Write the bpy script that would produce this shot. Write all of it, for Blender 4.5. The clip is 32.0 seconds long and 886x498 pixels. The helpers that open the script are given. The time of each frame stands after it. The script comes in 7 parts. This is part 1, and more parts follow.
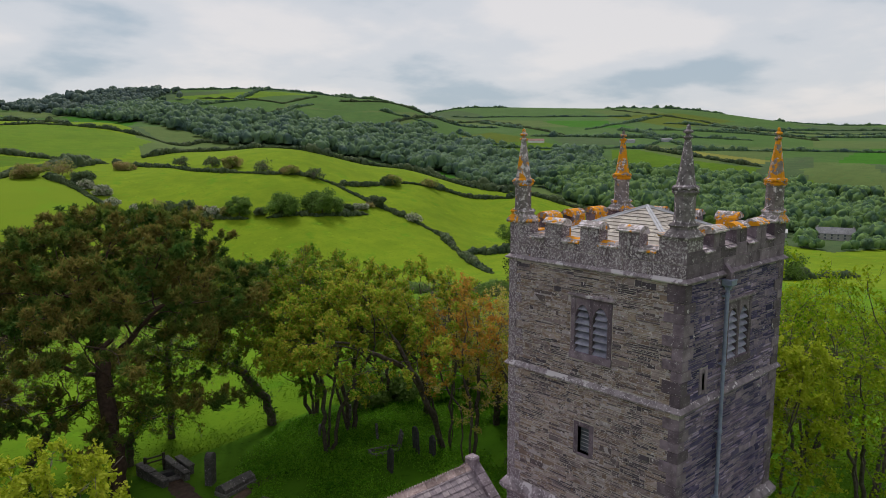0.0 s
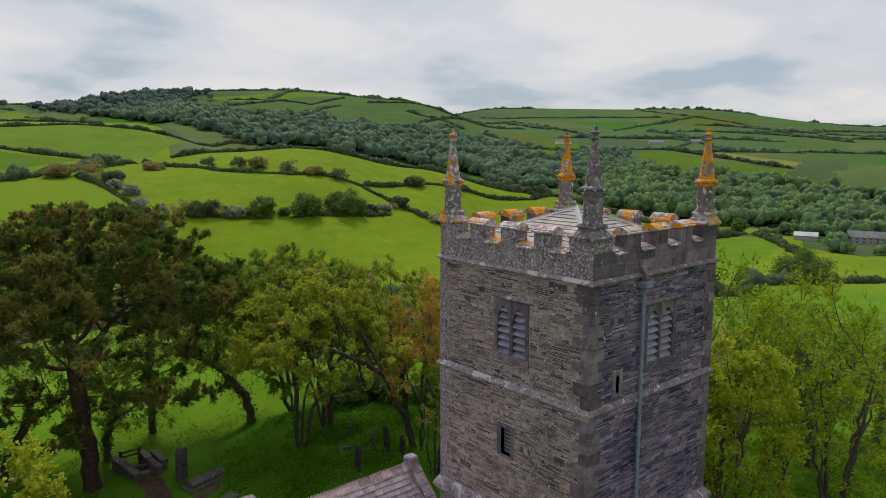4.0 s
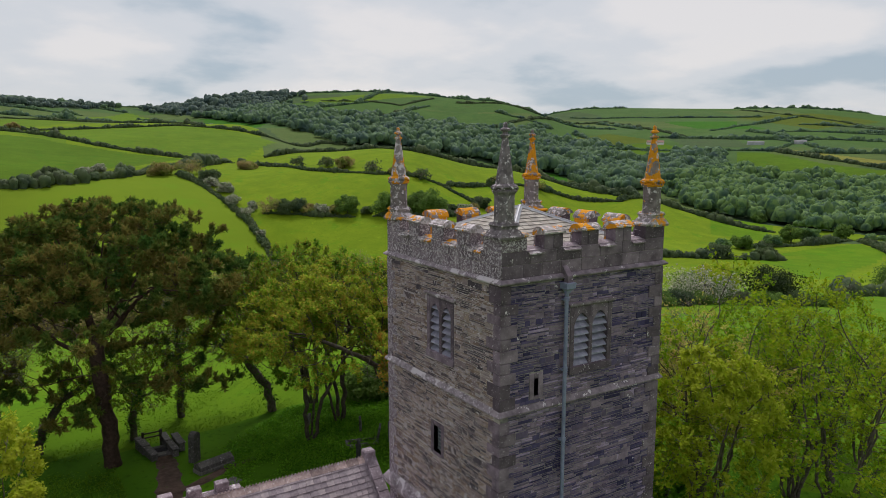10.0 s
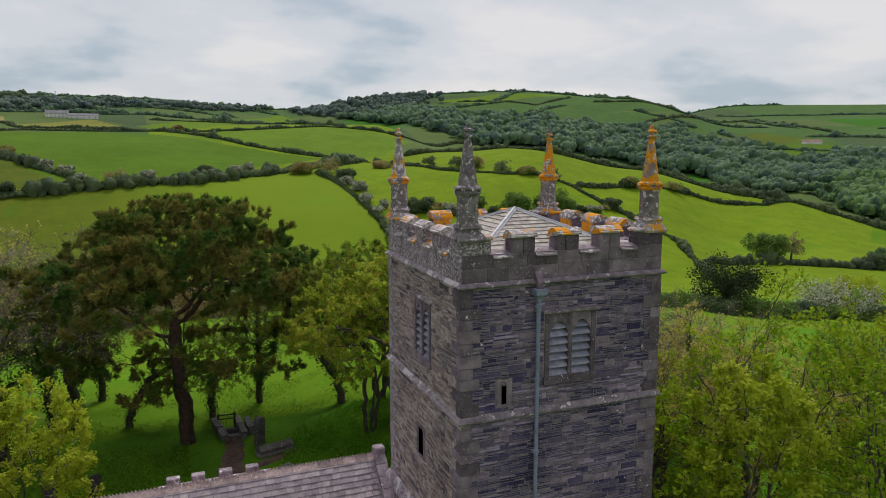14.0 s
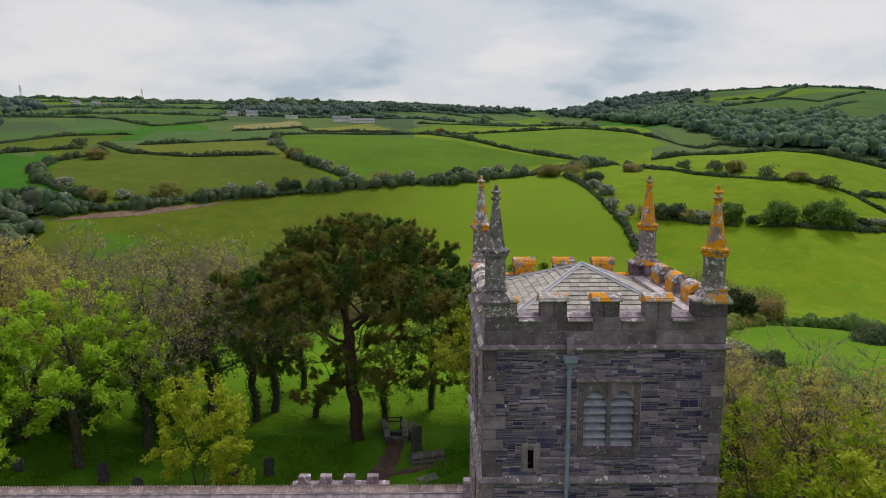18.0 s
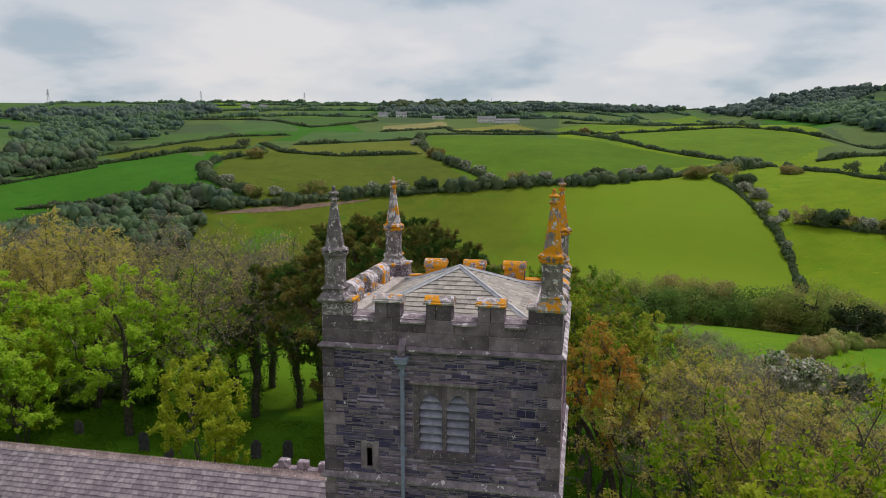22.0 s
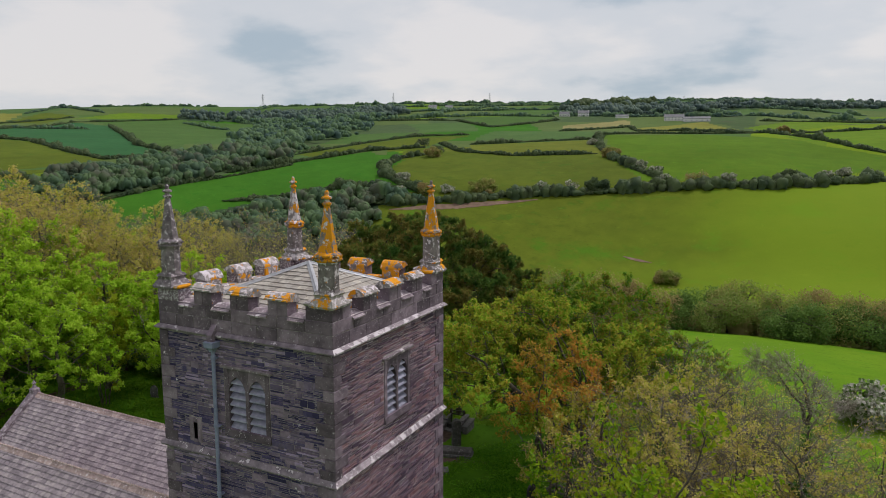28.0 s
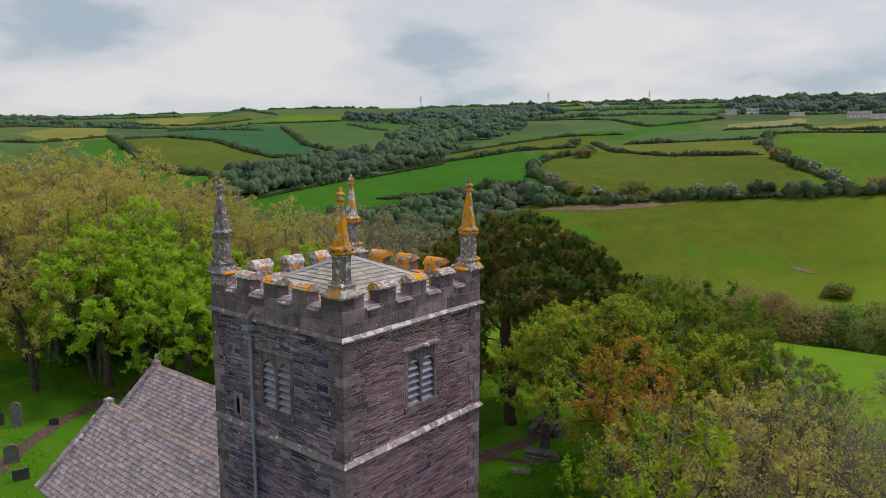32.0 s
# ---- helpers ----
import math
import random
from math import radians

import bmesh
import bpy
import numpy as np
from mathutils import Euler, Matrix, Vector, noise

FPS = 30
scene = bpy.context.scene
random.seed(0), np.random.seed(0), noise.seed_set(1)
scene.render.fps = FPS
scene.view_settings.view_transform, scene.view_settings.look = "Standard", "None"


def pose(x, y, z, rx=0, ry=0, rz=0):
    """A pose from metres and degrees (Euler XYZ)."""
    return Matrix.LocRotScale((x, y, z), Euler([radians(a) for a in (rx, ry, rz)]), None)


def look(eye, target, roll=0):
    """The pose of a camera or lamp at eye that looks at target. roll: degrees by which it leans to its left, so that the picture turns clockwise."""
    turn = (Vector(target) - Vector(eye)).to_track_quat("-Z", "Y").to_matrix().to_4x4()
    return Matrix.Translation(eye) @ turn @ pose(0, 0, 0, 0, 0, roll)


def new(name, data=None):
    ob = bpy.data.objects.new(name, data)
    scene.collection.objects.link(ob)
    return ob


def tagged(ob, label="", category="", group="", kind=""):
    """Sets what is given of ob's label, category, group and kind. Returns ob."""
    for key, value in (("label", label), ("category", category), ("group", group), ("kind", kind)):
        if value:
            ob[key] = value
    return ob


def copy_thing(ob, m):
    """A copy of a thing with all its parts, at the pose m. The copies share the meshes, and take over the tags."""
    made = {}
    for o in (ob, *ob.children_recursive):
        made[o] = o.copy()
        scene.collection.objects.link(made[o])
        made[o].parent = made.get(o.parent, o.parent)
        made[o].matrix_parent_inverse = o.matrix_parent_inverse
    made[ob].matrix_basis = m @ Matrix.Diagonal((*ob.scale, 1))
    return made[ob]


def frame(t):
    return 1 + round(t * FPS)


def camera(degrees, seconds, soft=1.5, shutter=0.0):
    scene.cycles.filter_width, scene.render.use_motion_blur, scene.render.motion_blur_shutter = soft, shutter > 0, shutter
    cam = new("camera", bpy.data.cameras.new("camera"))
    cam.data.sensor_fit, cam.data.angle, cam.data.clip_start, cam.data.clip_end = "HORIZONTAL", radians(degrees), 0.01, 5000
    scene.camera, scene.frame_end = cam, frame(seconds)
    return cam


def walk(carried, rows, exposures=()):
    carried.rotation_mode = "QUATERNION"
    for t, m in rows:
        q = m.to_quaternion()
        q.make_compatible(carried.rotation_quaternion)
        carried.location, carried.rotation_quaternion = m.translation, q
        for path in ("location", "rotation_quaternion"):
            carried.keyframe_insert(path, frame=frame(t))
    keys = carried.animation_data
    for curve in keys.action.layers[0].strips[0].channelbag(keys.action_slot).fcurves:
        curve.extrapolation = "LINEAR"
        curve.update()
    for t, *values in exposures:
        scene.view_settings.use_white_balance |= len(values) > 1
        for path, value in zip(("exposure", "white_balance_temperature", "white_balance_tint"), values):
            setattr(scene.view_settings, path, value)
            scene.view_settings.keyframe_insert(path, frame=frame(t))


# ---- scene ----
cam = camera(65.1, 32.0, soft=0.85)
METRES, EYE, TILT, LEAN, TURN = 39.0, 17.0, 0.0, 0.0, -42.1
ROWS = [
    (0.0, 0.0, 0.0, 0.0, -0.03, -8.53, 0.21),
    (0.5, 0.0058, -0.0012, -0.0, 0.18, -8.53, 0.19),
    (1.0, 0.0158, -0.0014, 0.0001, 0.61, -8.51, 0.17),
    (1.5, 0.0279, -0.0011, 0.0001, 0.92, -8.51, 0.16),
    (2.0, 0.0394, -0.0008, 0.0004, 1.22, -8.5, 0.14),
    (2.5, 0.0492, -0.0008, 0.0005, 1.49, -8.48, 0.12),
    (3.0, 0.0585, -0.0011, 0.0002, 1.78, -8.47, 0.1),
    (3.5, 0.0693, -0.001, -0.0002, 2.02, -8.46, 0.09),
    (5.5, 0.1069, -0.0018, -0.0019, 3.21, -8.41, 0.05),
    (6.0, 0.1151, -0.002, -0.0024, 3.52, -8.41, 0.02),
    (6.5, 0.1214, -0.0013, -0.0026, 3.93, -8.4, 0.01),
    (7.0, 0.1254, -0.0005, -0.003, 4.51, -8.4, 0.01),
    (7.5, 0.1295, 0.0003, -0.0033, 5.27, -8.39, 0.01),
    (8.0, 0.1363, 0.0012, -0.0035, 5.86, -8.38, -0.0),
    (8.5, 0.1481, 0.0027, -0.0032, 6.61, -8.38, -0.01),
    (9.0, 0.1634, 0.005, -0.0028, 7.49, -8.39, -0.0),
    (9.5, 0.1795, 0.0069, -0.0025, 8.42, -8.4, -0.01),
    (10.0, 0.1959, 0.008, -0.0027, 9.61, -8.4, 0.0),
    (10.5, 0.2061, 0.0109, -0.0027, 10.81, -8.4, 0.0),
    (11.0, 0.218, 0.019, -0.0024, 12.05, -8.39, 0.02),
    (11.5, 0.2338, 0.0252, -0.0025, 13.12, -8.38, -0.0),
    (12.0, 0.2489, 0.0296, -0.0025, 14.11, -8.39, -0.01),
    (12.5, 0.2624, 0.0319, -0.003, 15.26, -8.39, 0.0),
    (13.0, 0.2756, 0.0339, -0.0034, 16.47, -8.41, 0.01),
    (13.5, 0.2889, 0.0372, -0.003, 17.96, -8.41, 0.01),
    (14.0, 0.301, 0.0413, -0.0022, 20.7, -8.41, 0.04),
    (14.5, 0.3131, 0.0473, -0.0013, 24.75, -8.4, 0.09),
    (16.5, 0.3655, 0.0703, 0.0272, 34.43, -8.36, 0.02),
    (17.0, 0.3846, 0.0819, 0.031, 36.72, -8.36, 0.01),
    (17.5, 0.4039, 0.0951, 0.0341, 39.2, -8.36, 0.0),
    (18.0, 0.4233, 0.1101, 0.036, 41.47, -8.36, -0.01),
    (18.5, 0.4418, 0.1254, 0.0369, 43.42, -8.35, 0.01),
    (19.0, 0.4592, 0.1422, 0.0371, 45.55, -8.35, -0.01),
    (19.5, 0.4769, 0.1602, 0.0373, 47.65, -8.35, 0.03),
    (20.0, 0.4951, 0.1773, 0.0372, 49.4, -8.35, 0.01),
    (20.5, 0.5123, 0.1943, 0.0371, 51.01, -8.36, -0.02),
    (21.0, 0.53, 0.2119, 0.0373, 52.17, -8.36, -0.02),
    (21.5, 0.5451, 0.2305, 0.0373, 53.16, -8.36, -0.04),
    (22.0, 0.5609, 0.2499, 0.0373, 53.62, -8.36, -0.06),
    (22.5, 0.5753, 0.2678, 0.0369, 54.1, -8.36, -0.07),
    (23.0, 0.5881, 0.2822, 0.0369, 55.53, -8.37, -0.07),
    (23.5, 0.601, 0.299, 0.0372, 56.88, -8.38, -0.08),
    (24.0, 0.613, 0.317, 0.0381, 58.05, -8.38, -0.09),
    (24.5, 0.6247, 0.3361, 0.0388, 59.22, -8.38, -0.09),
    (26.5, 0.6684, 0.41, 0.0389, 63.76, -8.43, -0.13),
    (27.0, 0.6796, 0.4276, 0.0397, 64.93, -8.43, -0.13),
    (27.5, 0.6898, 0.4446, 0.0397, 66.49, -8.43, -0.12),
    (28.0, 0.6971, 0.4619, 0.0402, 68.76, -8.43, -0.12),
    (28.5, 0.7044, 0.4794, 0.0404, 70.76, -8.43, -0.12),
    (29.0, 0.7114, 0.4973, 0.0404, 72.56, -8.44, -0.13),
    (29.5, 0.7175, 0.5147, 0.0406, 74.52, -8.45, -0.13),
    (30.0, 0.7207, 0.526, 0.0403, 76.66, -8.45, -0.11),
    (30.5, 0.7236, 0.5341, 0.0398, 78.68, -8.45, -0.13),
    (31.0, 0.7266, 0.5413, 0.0392, 79.83, -8.45, -0.13),
    (31.5, 0.7287, 0.5457, 0.0394, 81.18, -8.45, -0.13),
    (32.0, 0.7304, 0.5499, 0.0399, 81.34, -8.46, -0.16),
]
walk(cam, [(t, pose(0, 0, EYE, TILT, LEAN, TURN) @ pose(METRES * x, METRES * y, METRES * z, 90 + pitch, roll, yaw)) for t, x, y, z, yaw, pitch, roll in ROWS], exposures=[(0.0, 0.0, 6280, 13), (32.0, 0.0, 6280, 13)])

# ---- daylight: bright broken cloud, a veiled sun behind the tower ----
SUN_COMPASS, SUN_HEIGHT = 28.0, 57.0
world = bpy.data.worlds.new("cloudy_sky")
scene.world = world
world.use_nodes = True
wt = world.node_tree
wt.nodes.clear()


def wmath(operation):
    n = wt.nodes.new("ShaderNodeMath")
    n.operation = operation
    return n


w_out = wt.nodes.new("ShaderNodeOutputWorld")
w_mix = wt.nodes.new("ShaderNodeMixShader")
w_sky = wt.nodes.new("ShaderNodeTexSky")
w_sky.sky_type, w_sky.sun_disc, w_sky.sun_elevation, w_sky.sun_rotation = "NISHITA", False, radians(SUN_HEIGHT), radians(SUN_COMPASS)
w_blue = wt.nodes.new("ShaderNodeBackground")
w_blue.inputs["Strength"].default_value = 0.10
w_cloud = wt.nodes.new("ShaderNodeBackground")
w_cloud.inputs["Strength"].default_value = 1.0
w_co = wt.nodes.new("ShaderNodeTexCoord")
w_sep = wt.nodes.new("ShaderNodeSeparateXYZ")
w_up = wmath("MAXIMUM")
w_up.inputs[1].default_value = 0.0
w_add = wmath("ADD")
w_add.inputs[1].default_value = 0.24
w_dx, w_dy = wmath("DIVIDE"), wmath("DIVIDE")
w_com = wt.nodes.new("ShaderNodeCombineXYZ")
w_noise = wt.nodes.new("ShaderNodeTexNoise")
w_noise.inputs["Scale"].default_value, w_noise.inputs["Detail"].default_value, w_noise.inputs["Roughness"].default_value = 1.05, 7.0, 0.50
w_ramp = wt.nodes.new("ShaderNodeValToRGB")
w_ramp.color_ramp.interpolation = "EASE"
stops = w_ramp.color_ramp.elements
stops[0].position, stops[0].color = 0.38, (0.41, 0.485, 0.53, 1)
stops[1].position, stops[1].color = 0.60, (0.775, 0.745, 0.705, 1)
mid = w_ramp.color_ramp.elements.new(0.49)
mid.color = (0.64, 0.655, 0.655, 1)
L = wt.links.new
L(w_co.outputs["Generated"], w_sep.inputs[0])
L(w_sep.outputs["Z"], w_up.inputs[0])
L(w_up.outputs[0], w_add.inputs[0])
L(w_sep.outputs["X"], w_dx.inputs[0])
L(w_add.outputs[0], w_dx.inputs[1])
L(w_sep.outputs["Y"], w_dy.inputs[0])
L(w_add.outputs[0], w_dy.inputs[1])
L(w_dx.outputs[0], w_com.inputs[0])
L(w_dy.outputs[0], w_com.inputs[1])
L(w_com.outputs[0], w_noise.inputs["Vector"])
L(w_noise.outputs[0], w_ramp.inputs[0])
L(w_ramp.outputs[0], w_cloud.inputs["Color"])
L(w_sky.outputs[0], w_blue.inputs["Color"])
w_mix.inputs[0].default_value = 0.90
L(w_blue.outputs[0], w_mix.inputs[1])
L(w_cloud.outputs[0], w_mix.inputs[2])
L(w_mix.outputs[0], w_out.inputs[0])

sun_data = bpy.data.lights.new("sun", "SUN")
sun_data.energy, sun_data.angle, sun_data.color = 2.55, radians(14), (1.0, 0.95, 0.87)
sun = new("sun", sun_data)
sa, sh = radians(SUN_COMPASS), radians(SUN_HEIGHT)
sun.matrix_world = look((math.sin(sa) * math.cos(sh) * 300, math.cos(sa) * math.cos(sh) * 300, math.sin(sh) * 300), (0, 0, 0))
scene.view_settings.exposure = 0.0

# ---- materials ----
def surface(name, dark, light, scale=2.0, rough=0.85, bump=0.25, bump_scale=30.0, vary=0.0, island=0.0, spots=(), metal=0.0, broad=0.15, gloss=0.18):
    """A mottled surface. vary: brightness from thing to thing; island: from piece to piece; spots: (colour, scale, threshold, softness)."""
    m = bpy.data.materials.new(name)
    m.use_nodes = True
    t = m.node_tree
    n, link = t.nodes, t.links.new
    bsdf = n["Principled BSDF"]
    geo = n.new("ShaderNodeNewGeometry")

    def noise_at(s, detail=4.0, roughness=0.6):
        x = n.new("ShaderNodeTexNoise")
        x.inputs["Scale"].default_value, x.inputs["Detail"].default_value, x.inputs["Roughness"].default_value = s, detail, roughness
        link(geo.outputs["Position"], x.inputs["Vector"])
        return x.outputs[0]

    def stretch(sock, lo, hi):
        x = n.new("ShaderNodeMapRange")
        x.inputs[1].default_value, x.inputs[2].default_value = lo, hi
        link(sock, x.inputs[0])
        return x.outputs[0]

    def blend(fac, a, b, mode="MIX"):
        x = n.new("ShaderNodeMix")
        x.data_type, x.blend_type = "RGBA", mode
        for sock, v in ((x.inputs[0], fac), (x.inputs[6], a), (x.inputs[7], b)):
            if isinstance(v, (int, float)):
                sock.default_value = v
            elif isinstance(v, tuple):
                sock.default_value = (*v, 1)
            else:
                link(v, sock)
        return x.outputs[2]

    col = blend(stretch(noise_at(scale), 0.35, 0.65), dark, light)
    shade = stretch(noise_at(scale * 0.17, 3.0), 0.3, 0.7)
    gain = n.new("ShaderNodeMath")
    gain.operation = "MULTIPLY_ADD"
    gain.inputs[1].default_value, gain.inputs[2].default_value = 2 * broad, 1 - broad
    link(shade, gain.inputs[0])
    total = gain.outputs[0]
    for amount, source in ((vary, "object"), (island, "island")):
        if amount:
            if source == "object":
                r = n.new("ShaderNodeObjectInfo").outputs["Random"]
            else:
                r = geo.outputs["Random Per Island"]
            k = n.new("ShaderNodeMath")
            k.operation = "MULTIPLY_ADD"
            k.inputs[1].default_value, k.inputs[2].default_value = 2 * amount, 1 - amount
            link(r, k.inputs[0])
            mul = n.new("ShaderNodeMath")
            mul.operation = "MULTIPLY"
            link(total, mul.inputs[0])
            link(k.outputs[0], mul.inputs[1])
            total = mul.outputs[0]
    hsv = n.new("ShaderNodeHueSaturation")
    link(col, hsv.inputs["Color"])
    link(total, hsv.inputs["Value"])
    col = hsv.outputs[0]
    for colour, s, threshold, soft in spots:
        col = blend(stretch(noise_at(s, 5.0, 0.65), threshold, threshold + soft), col, colour)
    link(col, bsdf.inputs["Base Color"])
    bsdf.inputs["Roughness"].default_value, bsdf.inputs["Metallic"].default_value = rough, metal
    bsdf.inputs["Specular IOR Level"].default_value = gloss
    if bump:
        b = n.new("ShaderNodeBump")
        b.inputs["Strength"].default_value, b.inputs["Distance"].default_value = bump, 0.03
        link(noise_at(bump_scale, 6.0, 0.65), b.inputs["Height"])
        link(b.outputs[0], bsdf.inputs["Normal"])
    return m


def palette(name, colours, scale=6.0, rough=0.85, bump=0.3, bump_scale=40.0, by="island", spots=(), cluster=0.0):
    """Pieces that each take one of several colours, with grain and lichen over them."""
    m = surface(name, (0.2, 0.2, 0.2), (0.3, 0.3, 0.3), scale, rough, bump, bump_scale, 0, 0, spots)
    t = m.node_tree
    n, link = t.nodes, t.links.new
    first = next(x for x in n if x.type == "MIX")
    ramp = n.new("ShaderNodeValToRGB")
    ramp.color_ramp.interpolation = "CONSTANT"
    e = ramp.color_ramp.elements
    e[0].position, e[0].color = 0, (*colours[0], 1)
    e[1].position, e[1].color = 1, (*colours[-1], 1)
    for i, c in enumerate(colours[1:-1], 1):
        e.new(i / (len(colours) - 1)).color = (*c, 1)
    geo = next(x for x in n if x.type == "NEW_GEOMETRY")
    # neighbours share their colour range: patches of darker and of paler pieces
    patch = n.new("ShaderNodeTexNoise")
    patch.inputs["Scale"].default_value, patch.inputs["Detail"].default_value = 0.55, 3.0
    link(geo.outputs["Position"], patch.inputs["Vector"])
    spread = n.new("ShaderNodeMapRange")
    spread.inputs[1].default_value, spread.inputs[2].default_value = 0.32, 0.68
    spread.inputs[3].default_value, spread.inputs[4].default_value = -cluster, cluster
    link(patch.outputs[0], spread.inputs[0])
    pick = n.new("ShaderNodeMath")
    pick.operation = "ADD"
    link(geo.outputs["Random Per Island"] if by == "island" else n.new("ShaderNodeObjectInfo").outputs["Random"], pick.inputs[0])
    link(spread.outputs[0], pick.inputs[1])
    link(pick.outputs[0], ramp.inputs[0])
    dim = n.new("ShaderNodeMix")
    dim.data_type, dim.blend_type = "RGBA", "MULTIPLY"
    dim.inputs[0].default_value = 1.0
    link(ramp.outputs[0], dim.inputs[6])
    dim.inputs[7].default_value = (0.72, 0.72, 0.74, 1)
    link(dim.outputs[2], first.inputs[6])
    link(ramp.outputs[0], first.inputs[7])
    return m


def foliage(name, colours, through_light=0.35, broad_scale=0.35, single=0.5):
    """Leaves: a colour from leaf to leaf and from clump to clump, letting some light through."""
    m = bpy.data.materials.new(name)
    m.use_nodes = True
    t = m.node_tree
    n, link = t.nodes, t.links.new
    n.clear()
    out = n.new("ShaderNodeOutputMaterial")
    geo = n.new("ShaderNodeNewGeometry")
    noise_node = n.new("ShaderNodeTexNoise")
    noise_node.inputs["Scale"].default_value, noise_node.inputs["Detail"].default_value = broad_scale, 3.0
    link(geo.outputs["Position"], noise_node.inputs["Vector"])
    spread = n.new("ShaderNodeMapRange")
    spread.inputs[1].default_value, spread.inputs[2].default_value = 0.3, 0.7
    link(noise_node.outputs[0], spread.inputs[0])
    mixv = n.new("ShaderNodeMath")
    mixv.operation = "MULTIPLY_ADD"
    mixv.inputs[1].default_value = single
    half = n.new("ShaderNodeMath")
    half.operation = "MULTIPLY"
    half.inputs[1].default_value = 1 - single
    link(spread.outputs[0], half.inputs[0])
    link(geo.outputs["Random Per Island"], mixv.inputs[0])
    link(half.outputs[0], mixv.inputs[2])
    ramp = n.new("ShaderNodeValToRGB")
    e = ramp.color_ramp.elements
    e[0].position, e[0].color = 0.1, (*colours[0], 1)
    e[1].position, e[1].color = 0.9, (*colours[-1], 1)
    for i, c in enumerate(colours[1:-1], 1):
        e.new(0.1 + 0.8 * i / (len(colours) - 1)).color = (*c, 1)
    link(mixv.outputs[0], ramp.inputs[0])
    d, tr, mix = n.new("ShaderNodeBsdfPrincipled"), n.new("ShaderNodeBsdfTranslucent"), n.new("ShaderNodeMixShader")
    d.inputs["Roughness"].default_value, d.inputs["Specular IOR Level"].default_value = 0.6, 0.10
    link(ramp.outputs[0], d.inputs["Base Color"])
    link(ramp.outputs[0], tr.inputs["Color"])
    mix.inputs[0].default_value = through_light
    link(d.outputs[0], mix.inputs[1])
    link(tr.outputs[0], mix.inputs[2])
    link(mix.outputs[0], out.inputs[0])
    return m


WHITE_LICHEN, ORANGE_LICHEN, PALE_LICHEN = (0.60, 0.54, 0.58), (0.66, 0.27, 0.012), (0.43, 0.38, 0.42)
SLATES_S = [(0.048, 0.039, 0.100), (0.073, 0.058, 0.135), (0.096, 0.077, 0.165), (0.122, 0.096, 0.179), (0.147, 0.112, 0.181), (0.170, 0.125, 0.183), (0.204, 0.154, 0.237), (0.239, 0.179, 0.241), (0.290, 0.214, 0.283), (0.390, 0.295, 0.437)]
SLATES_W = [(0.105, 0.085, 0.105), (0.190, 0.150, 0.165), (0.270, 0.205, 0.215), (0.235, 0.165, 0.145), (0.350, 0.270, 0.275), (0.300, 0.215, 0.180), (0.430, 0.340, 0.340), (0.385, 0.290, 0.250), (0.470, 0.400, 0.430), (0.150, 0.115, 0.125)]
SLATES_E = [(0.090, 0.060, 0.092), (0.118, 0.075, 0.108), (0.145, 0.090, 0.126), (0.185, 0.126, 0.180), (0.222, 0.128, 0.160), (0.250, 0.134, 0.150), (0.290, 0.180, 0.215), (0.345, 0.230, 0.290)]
BLOTCH_S = ((WHITE_LICHEN, 3.0, 0.69, 0.02), (PALE_LICHEN, 14.0, 0.66, 0.04), (PALE_LICHEN, 1.6, 0.69, 0.04), ((0.26, 0.10, 0.04), 1.3, 0.74, 0.03))
BLOTCH_W = ((WHITE_LICHEN, 13.0, 0.60, 0.03), (PALE_LICHEN, 5.0, 0.64, 0.03), ((0.30, 0.17, 0.07), 1.0, 0.72, 0.05))
BLOTCH_E = ((WHITE_LICHEN, 4.0, 0.69, 0.03), (PALE_LICHEN, 2.0, 0.68, 0.04), (PALE_LICHEN, 14.0, 0.68, 0.04))
M_WALL_S = palette("slate_rubble_blue_grey", SLATES_S, spots=BLOTCH_S, cluster=0.32)
M_WALL_W = palette("slate_rubble_buff", SLATES_W, spots=BLOTCH_W, cluster=0.32)
M_WALL_E = palette("slate_rubble_red_brown", SLATES_E, spots=BLOTCH_E, cluster=0.32)
M_STONE_S = palette("slate_stone_blue_grey", SLATES_S, by="object", spots=BLOTCH_S, cluster=0.32)
M_STONE_W = palette("slate_stone_buff", SLATES_W, by="object", spots=BLOTCH_W, cluster=0.32)
M_STONE_E = palette("slate_stone_red_brown", SLATES_E, by="object", spots=BLOTCH_E, cluster=0.32)
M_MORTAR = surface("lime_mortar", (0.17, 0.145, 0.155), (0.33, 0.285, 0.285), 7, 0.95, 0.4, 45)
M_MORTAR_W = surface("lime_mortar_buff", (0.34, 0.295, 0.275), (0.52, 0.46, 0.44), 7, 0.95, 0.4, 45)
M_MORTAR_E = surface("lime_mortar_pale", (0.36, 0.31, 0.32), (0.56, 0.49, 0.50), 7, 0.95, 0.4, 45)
M_ASHLAR = surface("dressed_granite", (0.115, 0.086, 0.110), (0.212, 0.162, 0.202), 3, 0.9, 0.35, 60, vary=0.36, spots=((PALE_LICHEN, 18, 0.62, 0.03), (WHITE_LICHEN, 7, 0.66, 0.02), (ORANGE_LICHEN, 4.0, 0.77, 0.02)))
M_ASHLAR_W = surface("dressed_granite_lichened", (0.145, 0.108, 0.132), (0.26, 0.205, 0.242), 3, 0.9, 0.4, 60, vary=0.2, spots=((PALE_LICHEN, 20, 0.53, 0.03), (WHITE_LICHEN, 13, 0.575, 0.02), (ORANGE_LICHEN, 4.0, 0.72, 0.02)))
